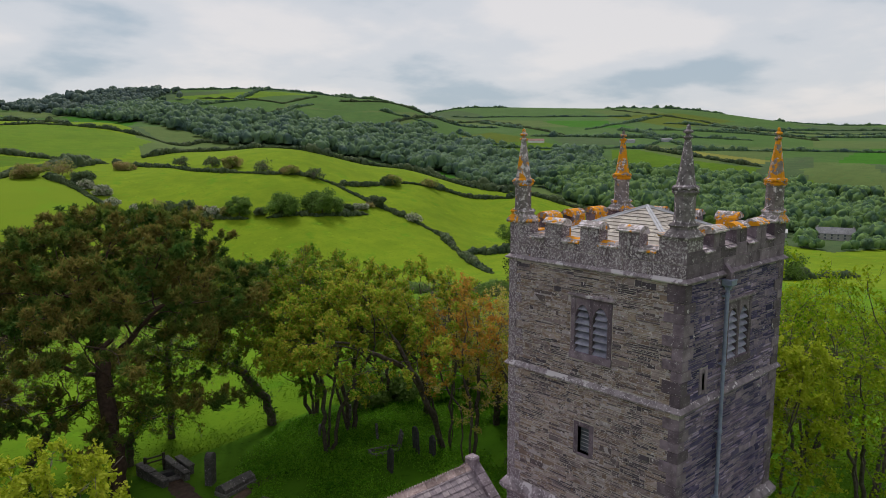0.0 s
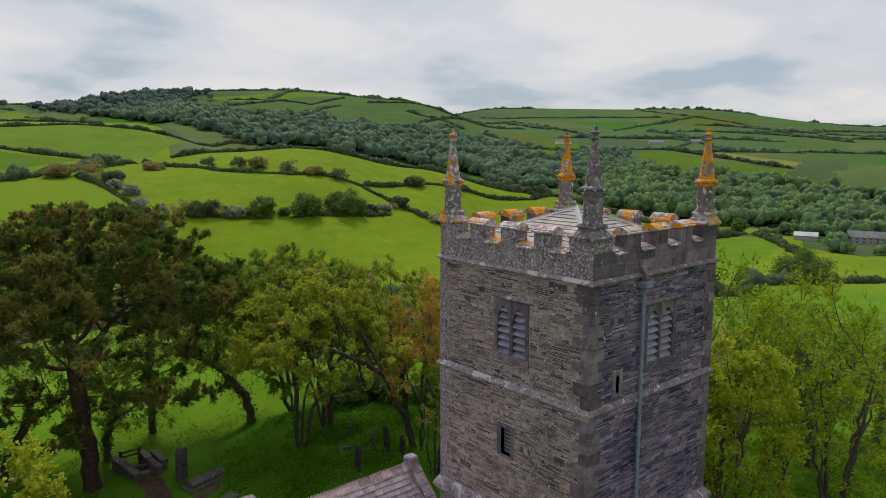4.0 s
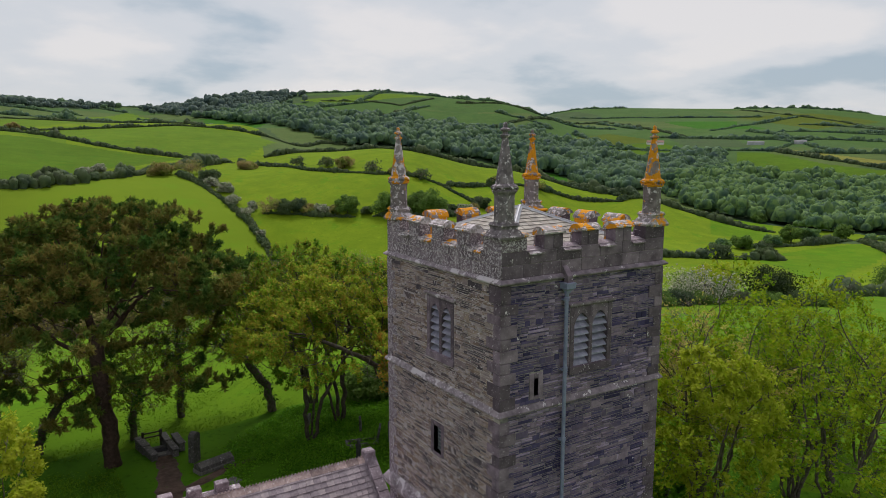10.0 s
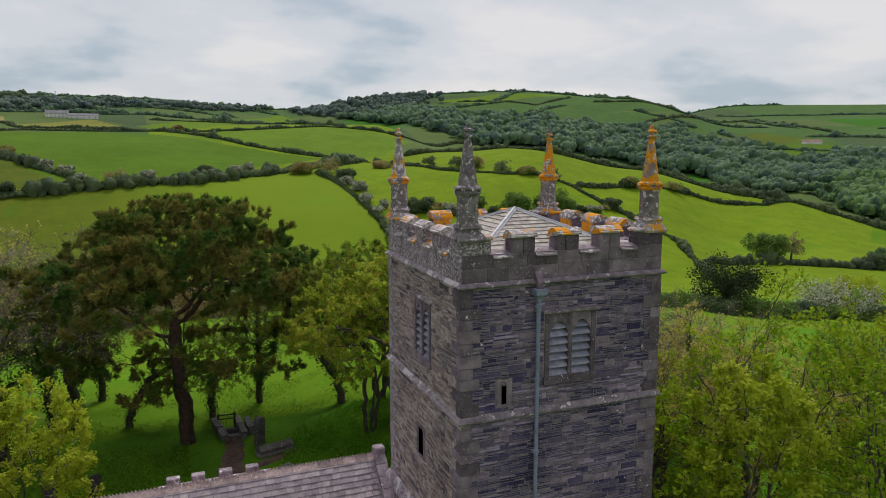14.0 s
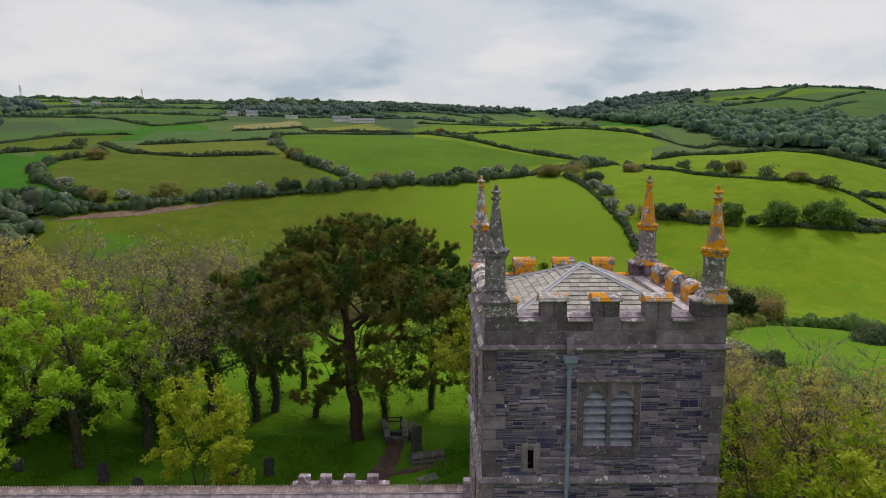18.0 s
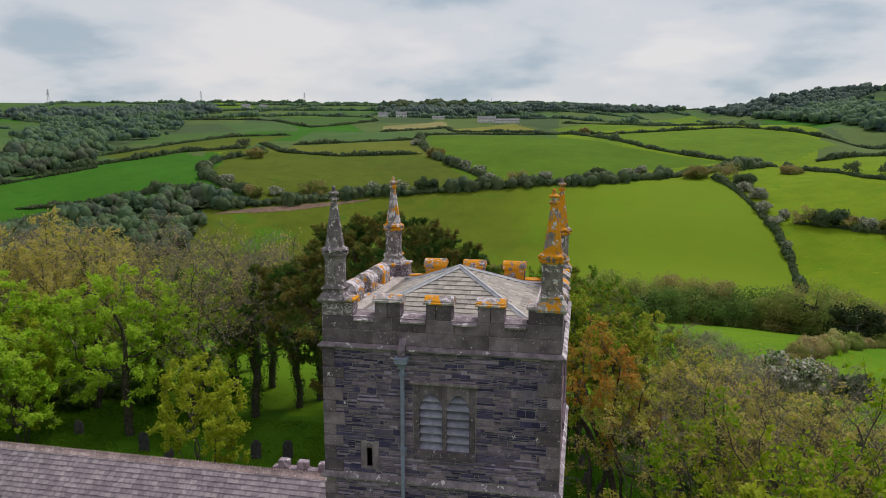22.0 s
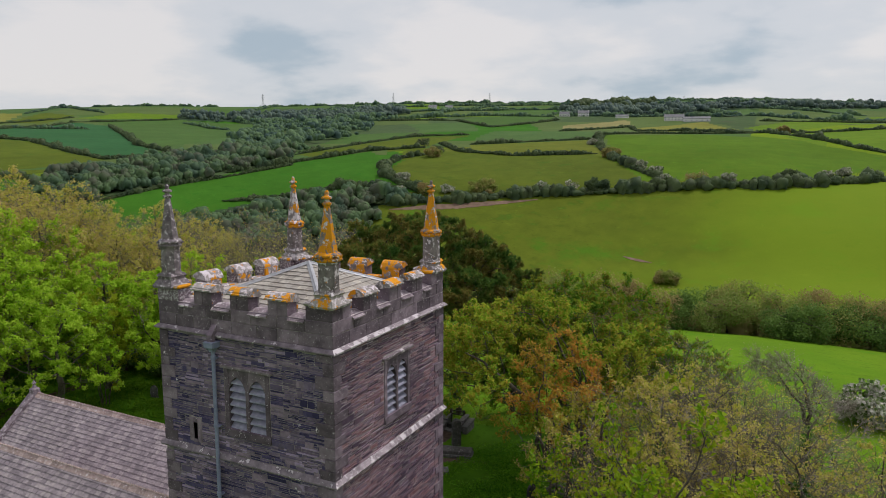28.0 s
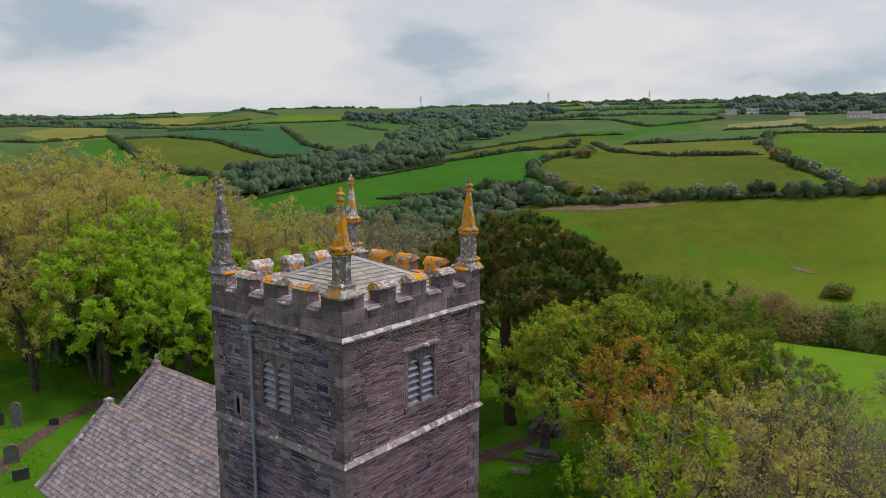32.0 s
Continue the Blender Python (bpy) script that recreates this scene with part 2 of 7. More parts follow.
M_STRING = surface("string_course_granite", (0.17, 0.135, 0.155), (0.33, 0.27, 0.305), 4, 0.9, 0.4, 60, vary=0.15, spots=((WHITE_LICHEN, 16, 0.61, 0.03), (WHITE_LICHEN, 2.0, 0.60, 0.03), (ORANGE_LICHEN, 3.0, 0.76, 0.02)))
M_CRUSTED = surface("string_course_crusted_white", (0.19, 0.155, 0.175), (0.36, 0.30, 0.335), 4, 0.9, 0.4, 60, spots=((WHITE_LICHEN, 14, 0.57, 0.03), (WHITE_LICHEN, 1.8, 0.54, 0.03)))
M_COPING_W = surface("coping_stone_white_crusted", (0.22, 0.19, 0.195), (0.38, 0.335, 0.33), 5, 0.9, 0.4, 60, vary=0.2, spots=((WHITE_LICHEN, 7.0, 0.50, 0.03), (ORANGE_LICHEN, 2.6, 0.585, 0.015)))
M_PATCHED = surface("string_course_patched_white", (0.15, 0.12, 0.145), (0.28, 0.23, 0.265), 4, 0.9, 0.4, 60, spots=((WHITE_LICHEN, 6, 0.60, 0.03), (WHITE_LICHEN, 1.6, 0.62, 0.03)))
M_COPING = surface("coping_stone_lichened", (0.20, 0.175, 0.18), (0.36, 0.32, 0.31), 5, 0.9, 0.4, 60, vary=0.2, spots=((WHITE_LICHEN, 9.0, 0.53, 0.03), (ORANGE_LICHEN, 2.2, 0.535, 0.015)))
M_ORANGE = surface("stone_under_orange_lichen", (0.18, 0.155, 0.155), (0.30, 0.26, 0.26), 5, 0.9, 0.45, 60, vary=0.15, spots=((ORANGE_LICHEN, 4.0, 0.46, 0.02), (WHITE_LICHEN, 6.0, 0.59, 0.02), ((0.42, 0.14, 0.01), 22.0, 0.60, 0.03)))
M_PARTLY = surface("spire_stone_white_and_orange", (0.22, 0.19, 0.20), (0.36, 0.31, 0.32), 5, 0.9, 0.45, 60, spots=((WHITE_LICHEN, 5.0, 0.50, 0.03), (ORANGE_LICHEN, 2.2, 0.505, 0.02)))
M_SPIRE_GREY = surface("grey_spire_stone", (0.12, 0.10, 0.112), (0.26, 0.22, 0.24), 6, 0.9, 0.45, 60, spots=((WHITE_LICHEN, 11, 0.58, 0.03),))
M_SHAFT = surface("pinnacle_shaft_stone", (0.14, 0.115, 0.12), (0.25, 0.215, 0.215), 5, 0.9, 0.45, 60, spots=((WHITE_LICHEN, 8, 0.56, 0.03), (ORANGE_LICHEN, 3.5, 0.66, 0.02)))
M_SLATE_ROOF = palette("roof_slate", [(0.310, 0.259, 0.283), (0.376, 0.316, 0.336), (0.343, 0.287, 0.308), (0.417, 0.353, 0.365), (0.277, 0.230, 0.254), (0.359, 0.300, 0.324)], 7, 0.75, 0.3, 50, spots=((PALE_LICHEN, 9, 0.66, 0.05), ((0.09, 0.075, 0.085), 2.2, 0.72, 0.03)))
M_SLATE = palette("roof_slate_single", [(0.310, 0.259, 0.283), (0.376, 0.316, 0.336), (0.261, 0.217, 0.238), (0.417, 0.353, 0.365), (0.343, 0.287, 0.308), (0.359, 0.300, 0.324)], 7, 0.75, 0.3, 50, by="object", spots=((PALE_LICHEN, 9, 0.66, 0.05),))
M_TOWER_SLATE = palette("tower_roof_slate", [(0.34, 0.305, 0.27), (0.43, 0.39, 0.345), (0.385, 0.35, 0.315), (0.47, 0.425, 0.37), (0.30, 0.275, 0.25)], 7, 0.7, 0.3, 50, by="object", spots=((PALE_LICHEN, 9, 0.64, 0.05),))
M_LEAD = surface("lead_sheet", (0.33, 0.33, 0.36), (0.45, 0.45, 0.48), 5, 0.55, 0.15, 20, metal=0.25)
M_RIDGE = surface("red_ridge_tile", (0.32, 0.23, 0.22), (0.46, 0.36, 0.34), 9, 0.9, 0.4, 60, vary=0.25, spots=((WHITE_LICHEN, 9, 0.60, 0.05), ((0.42, 0.12, 0.06), 2, 0.70, 0.03)))
M_PIPE = surface("grey_blue_painted_iron", (0.19, 0.20, 0.31), (0.25, 0.265, 0.385), 8, 0.5, 0.1, 40, spots=(((0.20, 0.09, 0.04), 4, 0.74, 0.02),))
M_LOUVRE = surface("weathered_slate_louvre", (0.21, 0.205, 0.275), (0.33, 0.32, 0.41), 5, 0.75, 0.25, 40, vary=0.12)
# Near-black colour for panels that stand in for the tower's unlit inside.
M_DARK = surface("unlit_interior_black", (0.012, 0.012, 0.013), (0.02, 0.02, 0.02), 3, 0.95, 0)
M_GRAVE_SLATE = surface("gravestone_slate", (0.045, 0.045, 0.05), (0.09, 0.088, 0.09), 5, 0.8, 0.3, 50, vary=0.2, spots=((PALE_LICHEN, 6, 0.66, 0.05),))
M_GRAVE = surface("gravestone_granite", (0.09, 0.085, 0.085), (0.17, 0.16, 0.155), 5, 0.9, 0.4, 60, vary=0.25, spots=((PALE_LICHEN, 9, 0.60, 0.05),))
M_PATH = surface("trodden_earth_path", (0.065, 0.042, 0.034), (0.12, 0.08, 0.064), 3, 0.95, 0.5, 25, spots=(((0.05, 0.09, 0.02), 1.6, 0.62, 0.06),))
M_BARK = surface("grey_brown_bark", (0.06, 0.05, 0.04), (0.13, 0.11, 0.09), 6, 0.95, 0.6, 18, vary=0.2)
M_TWIG = surface("grey_twigs", (0.13, 0.11, 0.095), (0.25, 0.215, 0.185), 4, 0.95, 0, vary=0.15)
M_BARK_PINE = surface("reddish_pine_bark", (0.055, 0.035, 0.03), (0.11, 0.07, 0.055), 5, 0.95, 0.7, 14)
M_TIMBER = surface("weathered_gate_timber", (0.05, 0.042, 0.035), (0.10, 0.088, 0.075), 6, 0.9, 0.4, 40)
M_WHITEWASH = surface("whitewashed_wall", (0.62, 0.61, 0.59), (0.72, 0.71, 0.69), 1.5, 0.9, 0.2, 20)
M_GREY_RENDER = surface("grey_render", (0.30, 0.29, 0.28), (0.40, 0.39, 0.37), 1, 0.9, 0.1)
M_FARM_ROOF = surface("far_slate_roof", (0.16, 0.16, 0.175), (0.24, 0.235, 0.25), 1, 0.8, 0.1, 10)
M_STEEL = surface("galvanised_steel", (0.36, 0.37, 0.39), (0.44, 0.45, 0.47), 1, 0.6, 0)
M_GLASS = surface("dark_window_glass", (0.07, 0.08, 0.10), (0.12, 0.13, 0.155), 2, 0.15, 0)

LEAF_FRESH = foliage("fresh_sycamore_leaves", [(0.205, 0.400, 0.013), (0.340, 0.535, 0.026), (0.470, 0.620, 0.060), (0.265, 0.455, 0.017)], 0.55)
LEAF_LIME = foliage("young_lime_leaves", [(0.243, 0.337, 0.009), (0.360, 0.438, 0.019), (0.433, 0.474, 0.043), (0.288, 0.365, 0.010)], 0.45)
LEAF_MIXED = foliage("green_and_bronze_leaves", [(0.090, 0.235, 0.013), (0.215, 0.385, 0.022), (0.440, 0.500, 0.050), (0.460, 0.330, 0.050), (0.200, 0.350, 0.022), (0.400, 0.440, 0.040)], 0.54, 0.35, 0.6)
LEAF_MAPLE = foliage("dark_green_and_bronze_leaves", [(0.060, 0.170, 0.010), (0.115, 0.265, 0.015), (0.200, 0.320, 0.024), (0.290, 0.225, 0.030), (0.120, 0.240, 0.014), (0.230, 0.280, 0.024)], 0.45, 0.35, 0.5)
LEAF_BRONZE = foliage("bronze_young_leaves", [(0.46, 0.200, 0.035), (0.54, 0.285, 0.048), (0.38, 0.275, 0.038), (0.24, 0.28, 0.026)], 0.5)
LEAF_OLIVE = foliage("budding_olive_leaves", [(0.310, 0.375, 0.036), (0.490, 0.470, 0.070), (0.560, 0.430, 0.180), (0.390, 0.460, 0.042)], 0.55, 0.22)
LEAF_IVY = foliage("ivy_leaves", [(0.030, 0.080, 0.012), (0.055, 0.135, 0.018), (0.090, 0.185, 0.026)], 0.2)
NEEDLES = foliage("pine_needles", [(0.044, 0.108, 0.020), (0.084, 0.158, 0.028), (0.140, 0.178, 0.032), (0.250, 0.192, 0.050), (0.100, 0.158, 0.030)], 0.38, 0.45, 0.25)
# Blue raised a little to suggest haze along the distant hedges.
LEAF_HEDGE = foliage("hedge_leaves", [(0.058, 0.088, 0.052), (0.086, 0.128, 0.060), (0.122, 0.162, 0.070), (0.082, 0.104, 0.062)], 0.4, 0.10, 0.2)
# Blue in these leaf colours stands in for haze over the far woods.
LEAF_WOOD = foliage("hazy_far_woodland_leaves", [(0.072, 0.126, 0.108), (0.100, 0.172, 0.116), (0.165, 0.262, 0.120), (0.116, 0.190, 0.118), (0.078, 0.132, 0.114)], 0.4, 0.05, 0.15)
LEAF_SCRUB = foliage("scrub_leaves", [(0.290, 0.225, 0.095), (0.360, 0.285, 0.120), (0.240, 0.290, 0.062), (0.185, 0.260, 0.048)], 0.45, 0.12, 0.3)
BLOSSOM = foliage("may_blossom", [(0.07, 0.14, 0.03), (0.11, 0.19, 0.04), (0.64, 0.58, 0.55), (0.14, 0.21, 0.05), (0.68, 0.62, 0.59), (0.11, 0.18, 0.04), (0.08, 0.15, 0.03)], 0.25, 0.9, 0.6)
LEAF_BELT = foliage("thorn_belt_leaves", [(0.240, 0.270, 0.070), (0.330, 0.300, 0.100), (0.190, 0.300, 0.055), (0.310, 0.235, 0.105)], 0.45, 0.12, 0.3)
LEAF_BUDS = foliage("grey_thorn_buds", [(0.16, 0.135, 0.10), (0.25, 0.21, 0.17), (0.38, 0.35, 0.31), (0.14, 0.14, 0.08)], 0.3)
LEAF_DARK = foliage("dark_evergreen_leaves", [(0.015, 0.03, 0.01), (0.03, 0.05, 0.015), (0.045, 0.065, 0.02)], 0.15)
LEAF_GROUND = foliage("rank_grass_and_nettles", [(0.064, 0.195, 0.008), (0.110, 0.295, 0.011), (0.180, 0.390, 0.020), (0.086, 0.230, 0.011)], 0.4, 0.25)
LEAF_SWARD = foliage("long_field_grass", [(0.090, 0.190, 0.008), (0.122, 0.235, 0.010), (0.152, 0.268, 0.013)], 0.4, 0.25)
LEAF_TREE = foliage("field_tree_leaves", [(0.074, 0.137, 0.032), (0.116, 0.200, 0.042), (0.158, 0.252, 0.053), (0.095, 0.158, 0.037)], 0.42, 0.3, 0.3)
LEAF_THICKET = foliage("dark_thicket_leaves", [(0.070, 0.122, 0.080), (0.096, 0.160, 0.090), (0.135, 0.215, 0.095), (0.128, 0.140, 0.095), (0.078, 0.130, 0.085)], 0.4, 0.05, 0.12)
# Lightened and blued: the haze on the skyline woods is in the colour.
LEAF_MOOR = foliage("hazy_dark_hilltop_leaves", [(0.078, 0.120, 0.122), (0.098, 0.145, 0.130), (0.130, 0.180, 0.130), (0.085, 0.128, 0.125)], 0.3, 0.05, 0.3)
LEAF_VALLEY = foliage("valley_woodland_leaves", [(0.060, 0.118, 0.078), (0.100, 0.190, 0.088), (0.200, 0.320, 0.095), (0.120, 0.205, 0.092), (0.066, 0.124, 0.084)], 0.4, 0.09, 0.15)
LEAF_HAZEL = foliage("young_hazel_leaves", [(0.115, 0.245, 0.006), (0.200, 0.330, 0.009), (0.320, 0.385, 0.016), (0.215, 0.270, 0.012)], 0.5)


def grass(name, dark, light, patch, amount=0.60):
    return surface(name, dark, light, 0.09, 0.95, 0.5, 3.0, spots=((patch, 0.025, amount, 0.10), (tuple(c * 0.78 for c in dark), 0.055, 0.60, 0.14), ((dark[0] * 0.78, dark[1] * 1.08, dark[2]), 0.11, 0.57, 0.12), (tuple(c * 0.80 for c in dark), 0.6, 0.58, 0.12), (tuple(c * 0.72 for c in dark), 2.6, 0.56, 0.14), (tuple(min(c * 1.25, 0.3) for c in light), 0.22, 0.62, 0.10)), broad=0.12, gloss=0.04)


GRASSES = {
    "pasture": grass("pasture", (0.118, 0.186, 0.008), (0.155, 0.222, 0.010), (0.098, 0.190, 0.008)),
    "churchyard": grass("churchyard_grass", (0.052, 0.144, 0.006), (0.080, 0.182, 0.009), (0.115, 0.168, 0.015)),
    "nearfield": grass("lush_near_field", (0.084, 0.174, 0.006), (0.112, 0.202, 0.008), (0.126, 0.188, 0.010)),
    # Darkened base colour: cloud shade over the western meadow is painted in.
    "meadow": grass("clouded_olive_meadow", (0.086, 0.114, 0.011), (0.108, 0.136, 0.013), (0.066, 0.150, 0.010), 0.55),
    "green": grass("plain_green_field", (0.068, 0.130, 0.008), (0.084, 0.150, 0.010), (0.080, 0.130, 0.010)),
    "olive": grass("olive_field", (0.075, 0.102, 0.012), (0.092, 0.120, 0.014), (0.075, 0.112, 0.010)),
    "lush": grass("green_field", (0.036, 0.120, 0.010), (0.046, 0.138, 0.012), (0.053, 0.125, 0.011)),
    # Extra blue here stands in for haze on the far fields.
    "mid": grass("hazy_mid_green_field", (0.056, 0.110, 0.028), (0.070, 0.126, 0.031), (0.064, 0.102, 0.029)),
    "bright": grass("bright_field", (0.092, 0.162, 0.012), (0.116, 0.186, 0.014), (0.092, 0.152, 0.013)),
    "pale": grass("pale_strip", (0.105, 0.125, 0.018), (0.130, 0.148, 0.022), (0.10, 0.125, 0.018)),
    "tan": grass("tan_field", (0.20, 0.18, 0.075), (0.24, 0.22, 0.09), (0.19, 0.18, 0.07)),
    "straw": grass("straw_field", (0.165, 0.165, 0.035), (0.20, 0.20, 0.045), (0.155, 0.16, 0.032)),
    "teal": grass("young_corn_field", (0.028, 0.095, 0.034), (0.038, 0.11, 0.038), (0.036, 0.10, 0.034)),
    # Distance haze is mixed into the next three grasses as added blue.
    "upland": grass("hazy_upland_pasture", (0.062, 0.115, 0.035), (0.075, 0.130, 0.038), (0.070, 0.112, 0.035)),
    "down": grass("hazy_dry_upland_pasture", (0.080, 0.118, 0.036), (0.094, 0.134, 0.040), (0.075, 0.115, 0.035)),
    "rough": grass("hazy_rough_hillside", (0.056, 0.090, 0.038), (0.070, 0.105, 0.042), (0.070, 0.082, 0.045)),
    "woodfloor": grass("woodland_floor", (0.034, 0.060, 0.032), (0.046, 0.076, 0.036), (0.048, 0.06, 0.034)),
    "soil": surface("bare_soil", (0.13, 0.085, 0.06), (0.19, 0.125, 0.09), 0.3, 0.95, 0.4, 6),
}


def drift(m, colour, x0, x1, ragged):
    """The grass turns to another colour towards the east, over a ragged edge."""
    t = m.node_tree
    n, link = t.nodes, t.links.new
    bsdf = n["Principled BSDF"]
    geo = next(x for x in n if x.type == "NEW_GEOMETRY")
    axes, wobble = n.new("ShaderNodeSeparateXYZ"), n.new("ShaderNodeTexNoise")
    wobble.inputs["Scale"].default_value, wobble.inputs["Detail"].default_value = 0.012, 4.0
    link(geo.outputs["Position"], axes.inputs[0])
    link(geo.outputs["Position"], wobble.inputs["Vector"])
    shift, span, mix = n.new("ShaderNodeMath"), n.new("ShaderNodeMapRange"), n.new("ShaderNodeMix")
    shift.operation = "MULTIPLY_ADD"
    shift.inputs[1].default_value = ragged
    link(wobble.outputs[0], shift.inputs[0])
    link(axes.outputs[0], shift.inputs[2])
    span.interpolation_type = "SMOOTHSTEP"
    span.inputs[1].default_value, span.inputs[2].default_value = x0 + ragged / 2, x1 + ragged / 2
    link(shift.outputs[0], span.inputs[0])
    mix.data_type = "RGBA"
    mix.inputs[7].default_value = (*colour, 1)
    old = bsdf.inputs["Base Color"].links[0].from_socket
    keep = n.new("ShaderNodeMath")
    keep.operation = "MULTIPLY"
    keep.inputs[1].default_value = 0.65
    link(span.outputs[0], keep.inputs[0])
    link(keep.outputs[0], mix.inputs[0])
    link(old, mix.inputs[6])
    link(mix.outputs[2], bsdf.inputs["Base Color"])


# Brighter towards the east, where the painted cloud shade ends.
drift(GRASSES["meadow"], (0.160, 0.250, 0.012), -70, 40, 140)
# Heights of the land: profiles (distance, height) along compass lines from a hub beside the tower.
HUB = (18.0, -4.0)
LINE_BACK = [(0, 0), (60, -1), (200, -6), (700, 20), (1500, 45), (2600, 60), (4900, -60)]
LINE_B = [(0, 0), (60, 0), (200, -6), (500, 0), (1100, 40), (1900, 70), (2800, 60), (4900, -60)]
LINE_C = [(0, 0), (60, 2), (110, 3), (170, -6), (300, -34), (430, -30), (600, 4), (900, 32), (1300, 52), (1750, 74), (2700, 40), (4900, -80)]
LINE_D = [(0, 0), (60, 1), (105, -2), (170, -16), (290, -46), (390, -34), (470, -12), (603, 9), (900, 30), (1180, 46), (1780, 109), (2700, 70), (4900, -80)]
LINE_E = [(0, 0), (60, -1), (100, -7), (170, -24), (250, -44), (320, -44), (390, -22), (470, 0), (640, 22), (900, 44), (1150, 70), (1900, 127), (2800, 90), (4900, -80)]
LINE_F = [(0, 0), (50, -1), (90, -6), (150, -20), (230, -40), (300, -47), (345, -40), (400, -20), (450, -2), (640, 22), (900, 40), (1050, 58), (1900, 129), (2800, 90), (4900, -80)]
LINE_G = [(0, 0), (50, 0), (90, -5), (150, -19), (230, -39), (290, -46), (338, -41), (400, -20), (480, -3), (600, 9), (760, 30), (920, 45), (1080, 48), (1300, 62), (1900, 112), (2800, 90), (4900, -80)]
LINE_H = [(0, 0), (50, 0), (90, -5), (150, -18), (230, -38), (290, -46), (334, -41), (400, -20), (490, -3), (584, 4.5), (760, 30), (900, 44), (1060, 43), (1300, 75), (1600, 121), (2300, 90), (4900, -80)]
LINE_I = [(0, 0), (50, 0), (90, -5), (150, -18), (230, -37), (290, -45), (340, -38), (400, -18), (490, 2), (580, 11), (720, 17), (860, 16), (980, 34), (1280, 82), (1560, 131), (2300, 100), (4900, -80)]
LINE_J = [(0, 0), (50, 0), (90, -5), (150, -17), (230, -36), (290, -44), (350, -30), (400, -16), (480, 4), (560, 16), (640, 10), (760, -5), (920, 25), (1160, 72), (1550, 133), (2200, 100), (4900, -80)]
LINE_K = [(0, 0), (50, 0), (90, -5), (150, -17), (230, -34), (310, -45), (380, -34), (440, -20), (500, -8), (560, -1), (640, -12), (760, -20), (920, 8), (1160, 52), (1520, 113), (2200, 90), (4900, -80)]
LINE_L = [(0, 0), (50, -1), (90, -6), (150, -16), (230, -32), (330, -44), (440, -41), (510, -29), (575, -19), (660, -32), (800, -22), (1000, 2), (1350, 40), (1900, 85), (2500, 147), (3200, 120), (4900, -80)]
LINE_M = [(0, 0), (50, -1), (90, -6), (150, -15), (230, -29), (330, -42), (480, -48), (620, -46), (800, -28), (1000, 0), (1400, 38), (1900, 82), (2400, 132), (3200, 110), (4900, -80)]
LINE_N = [(0, 0), (50, -2), (90, -7), (150, -16), (230, -28), (360, -44), (550, -50), (720, -45), (910, -12), (1300, 18), (1900, 42), (2400, 68), (3200, 40), (4900, -80)]
LINE_O = [(0, 0), (60, -1), (200, -8), (500, -10), (1100, 30), (1900, 60), (2800, 60), (4900, -60)]
LAND = [(-180, LINE_BACK), (-110, LINE_B), (-72, LINE_C), (-46, LINE_D), (-24, LINE_E), (-4, LINE_F), (9, LINE_G), (16, LINE_H), (20, LINE_I), (27, LINE_J), (36, LINE_K), (44, LINE_L), (58, LINE_M), (72, LINE_N), (110, LINE_O), (180, LINE_BACK)]


def smooth_profile(pairs, d):
    """A rounded curve through (distance, height) pairs."""
    px, pz = np.array(pairs, float).T
    m = np.gradient(pz, px)
    secant = np.diff(pz) / np.diff(px)
    for i in range(1, len(px) - 1):
        a, b = secant[i - 1], secant[i]
        m[i] = 0 if a * b <= 0 else 2 * a * b / (a + b)
    m[0] = 0
    i = np.clip(np.searchsorted(px, d, side="right") - 1, 0, len(px) - 2)
    w = px[i + 1] - px[i]
    u = np.clip((d - px[i]) / w, 0, 1)
    return ((2 * u**3 - 3 * u**2 + 1) * pz[i] + (u**3 - 2 * u**2 + u) * w * m[i] + (3 * u**2 - 2 * u**3) * pz[i + 1] + (u**3 - u**2) * w * m[i + 1])


RINGS = np.concatenate([np.linspace(0, 120, 41)[:-1], np.linspace(120, 700, 117)[:-1], np.geomspace(700, 4900, 170)])
COMPASS = np.linspace(-180, 180, 721)


def land_table():
    """Heights on a grid of compass lines and rings."""
    lines = np.array([a for a, _ in LAND], float)
    prof = np.array([smooth_profile(p, RINGS) for _, p in LAND])
    out = np.empty((len(COMPASS), len(RINGS)))
    for k, a in enumerate(COMPASS):
        i = int(np.clip(np.searchsorted(lines, a, side="right") - 1, 0, len(lines) - 2))
        u = (a - lines[i]) / (lines[i + 1] - lines[i])
        u = u * u * (3 - 2 * u)
        out[k] = prof[i] * (1 - u) + prof[i + 1] * u
    for _ in range(6):
        out = np.vstack([out[:1], (out[:-2] + 2 * out[1:-1] + out[2:]) / 4, out[-1:]])
    return out


TABLE = land_table()


def land(x, y):
    """The ground's height at x, y (numbers or arrays)."""
    dx, dy = np.asarray(x, float) - HUB[0], np.asarray(y, float) - HUB[1]
    d, a = np.hypot(dx, dy), np.degrees(np.arctan2(dx, dy))
    fa = np.clip((a + 180) * 2, 0, 719.999)
    ia = fa.astype(int)
    fd = np.interp(d, RINGS, np.arange(len(RINGS)))
    jd = np.clip(fd.astype(int), 0, len(RINGS) - 2)
    u, v = fa - ia, fd - jd
    return (TABLE[ia, jd] * (1 - u) * (1 - v) + TABLE[ia + 1, jd] * u * (1 - v) + TABLE[ia, jd + 1] * (1 - u) * v + TABLE[ia + 1, jd + 1] * u * v)


# ---- plan of the fields ----
def unit(v):
    return v / (np.linalg.norm(v, axis=-1, keepdims=True) + 1e-9)


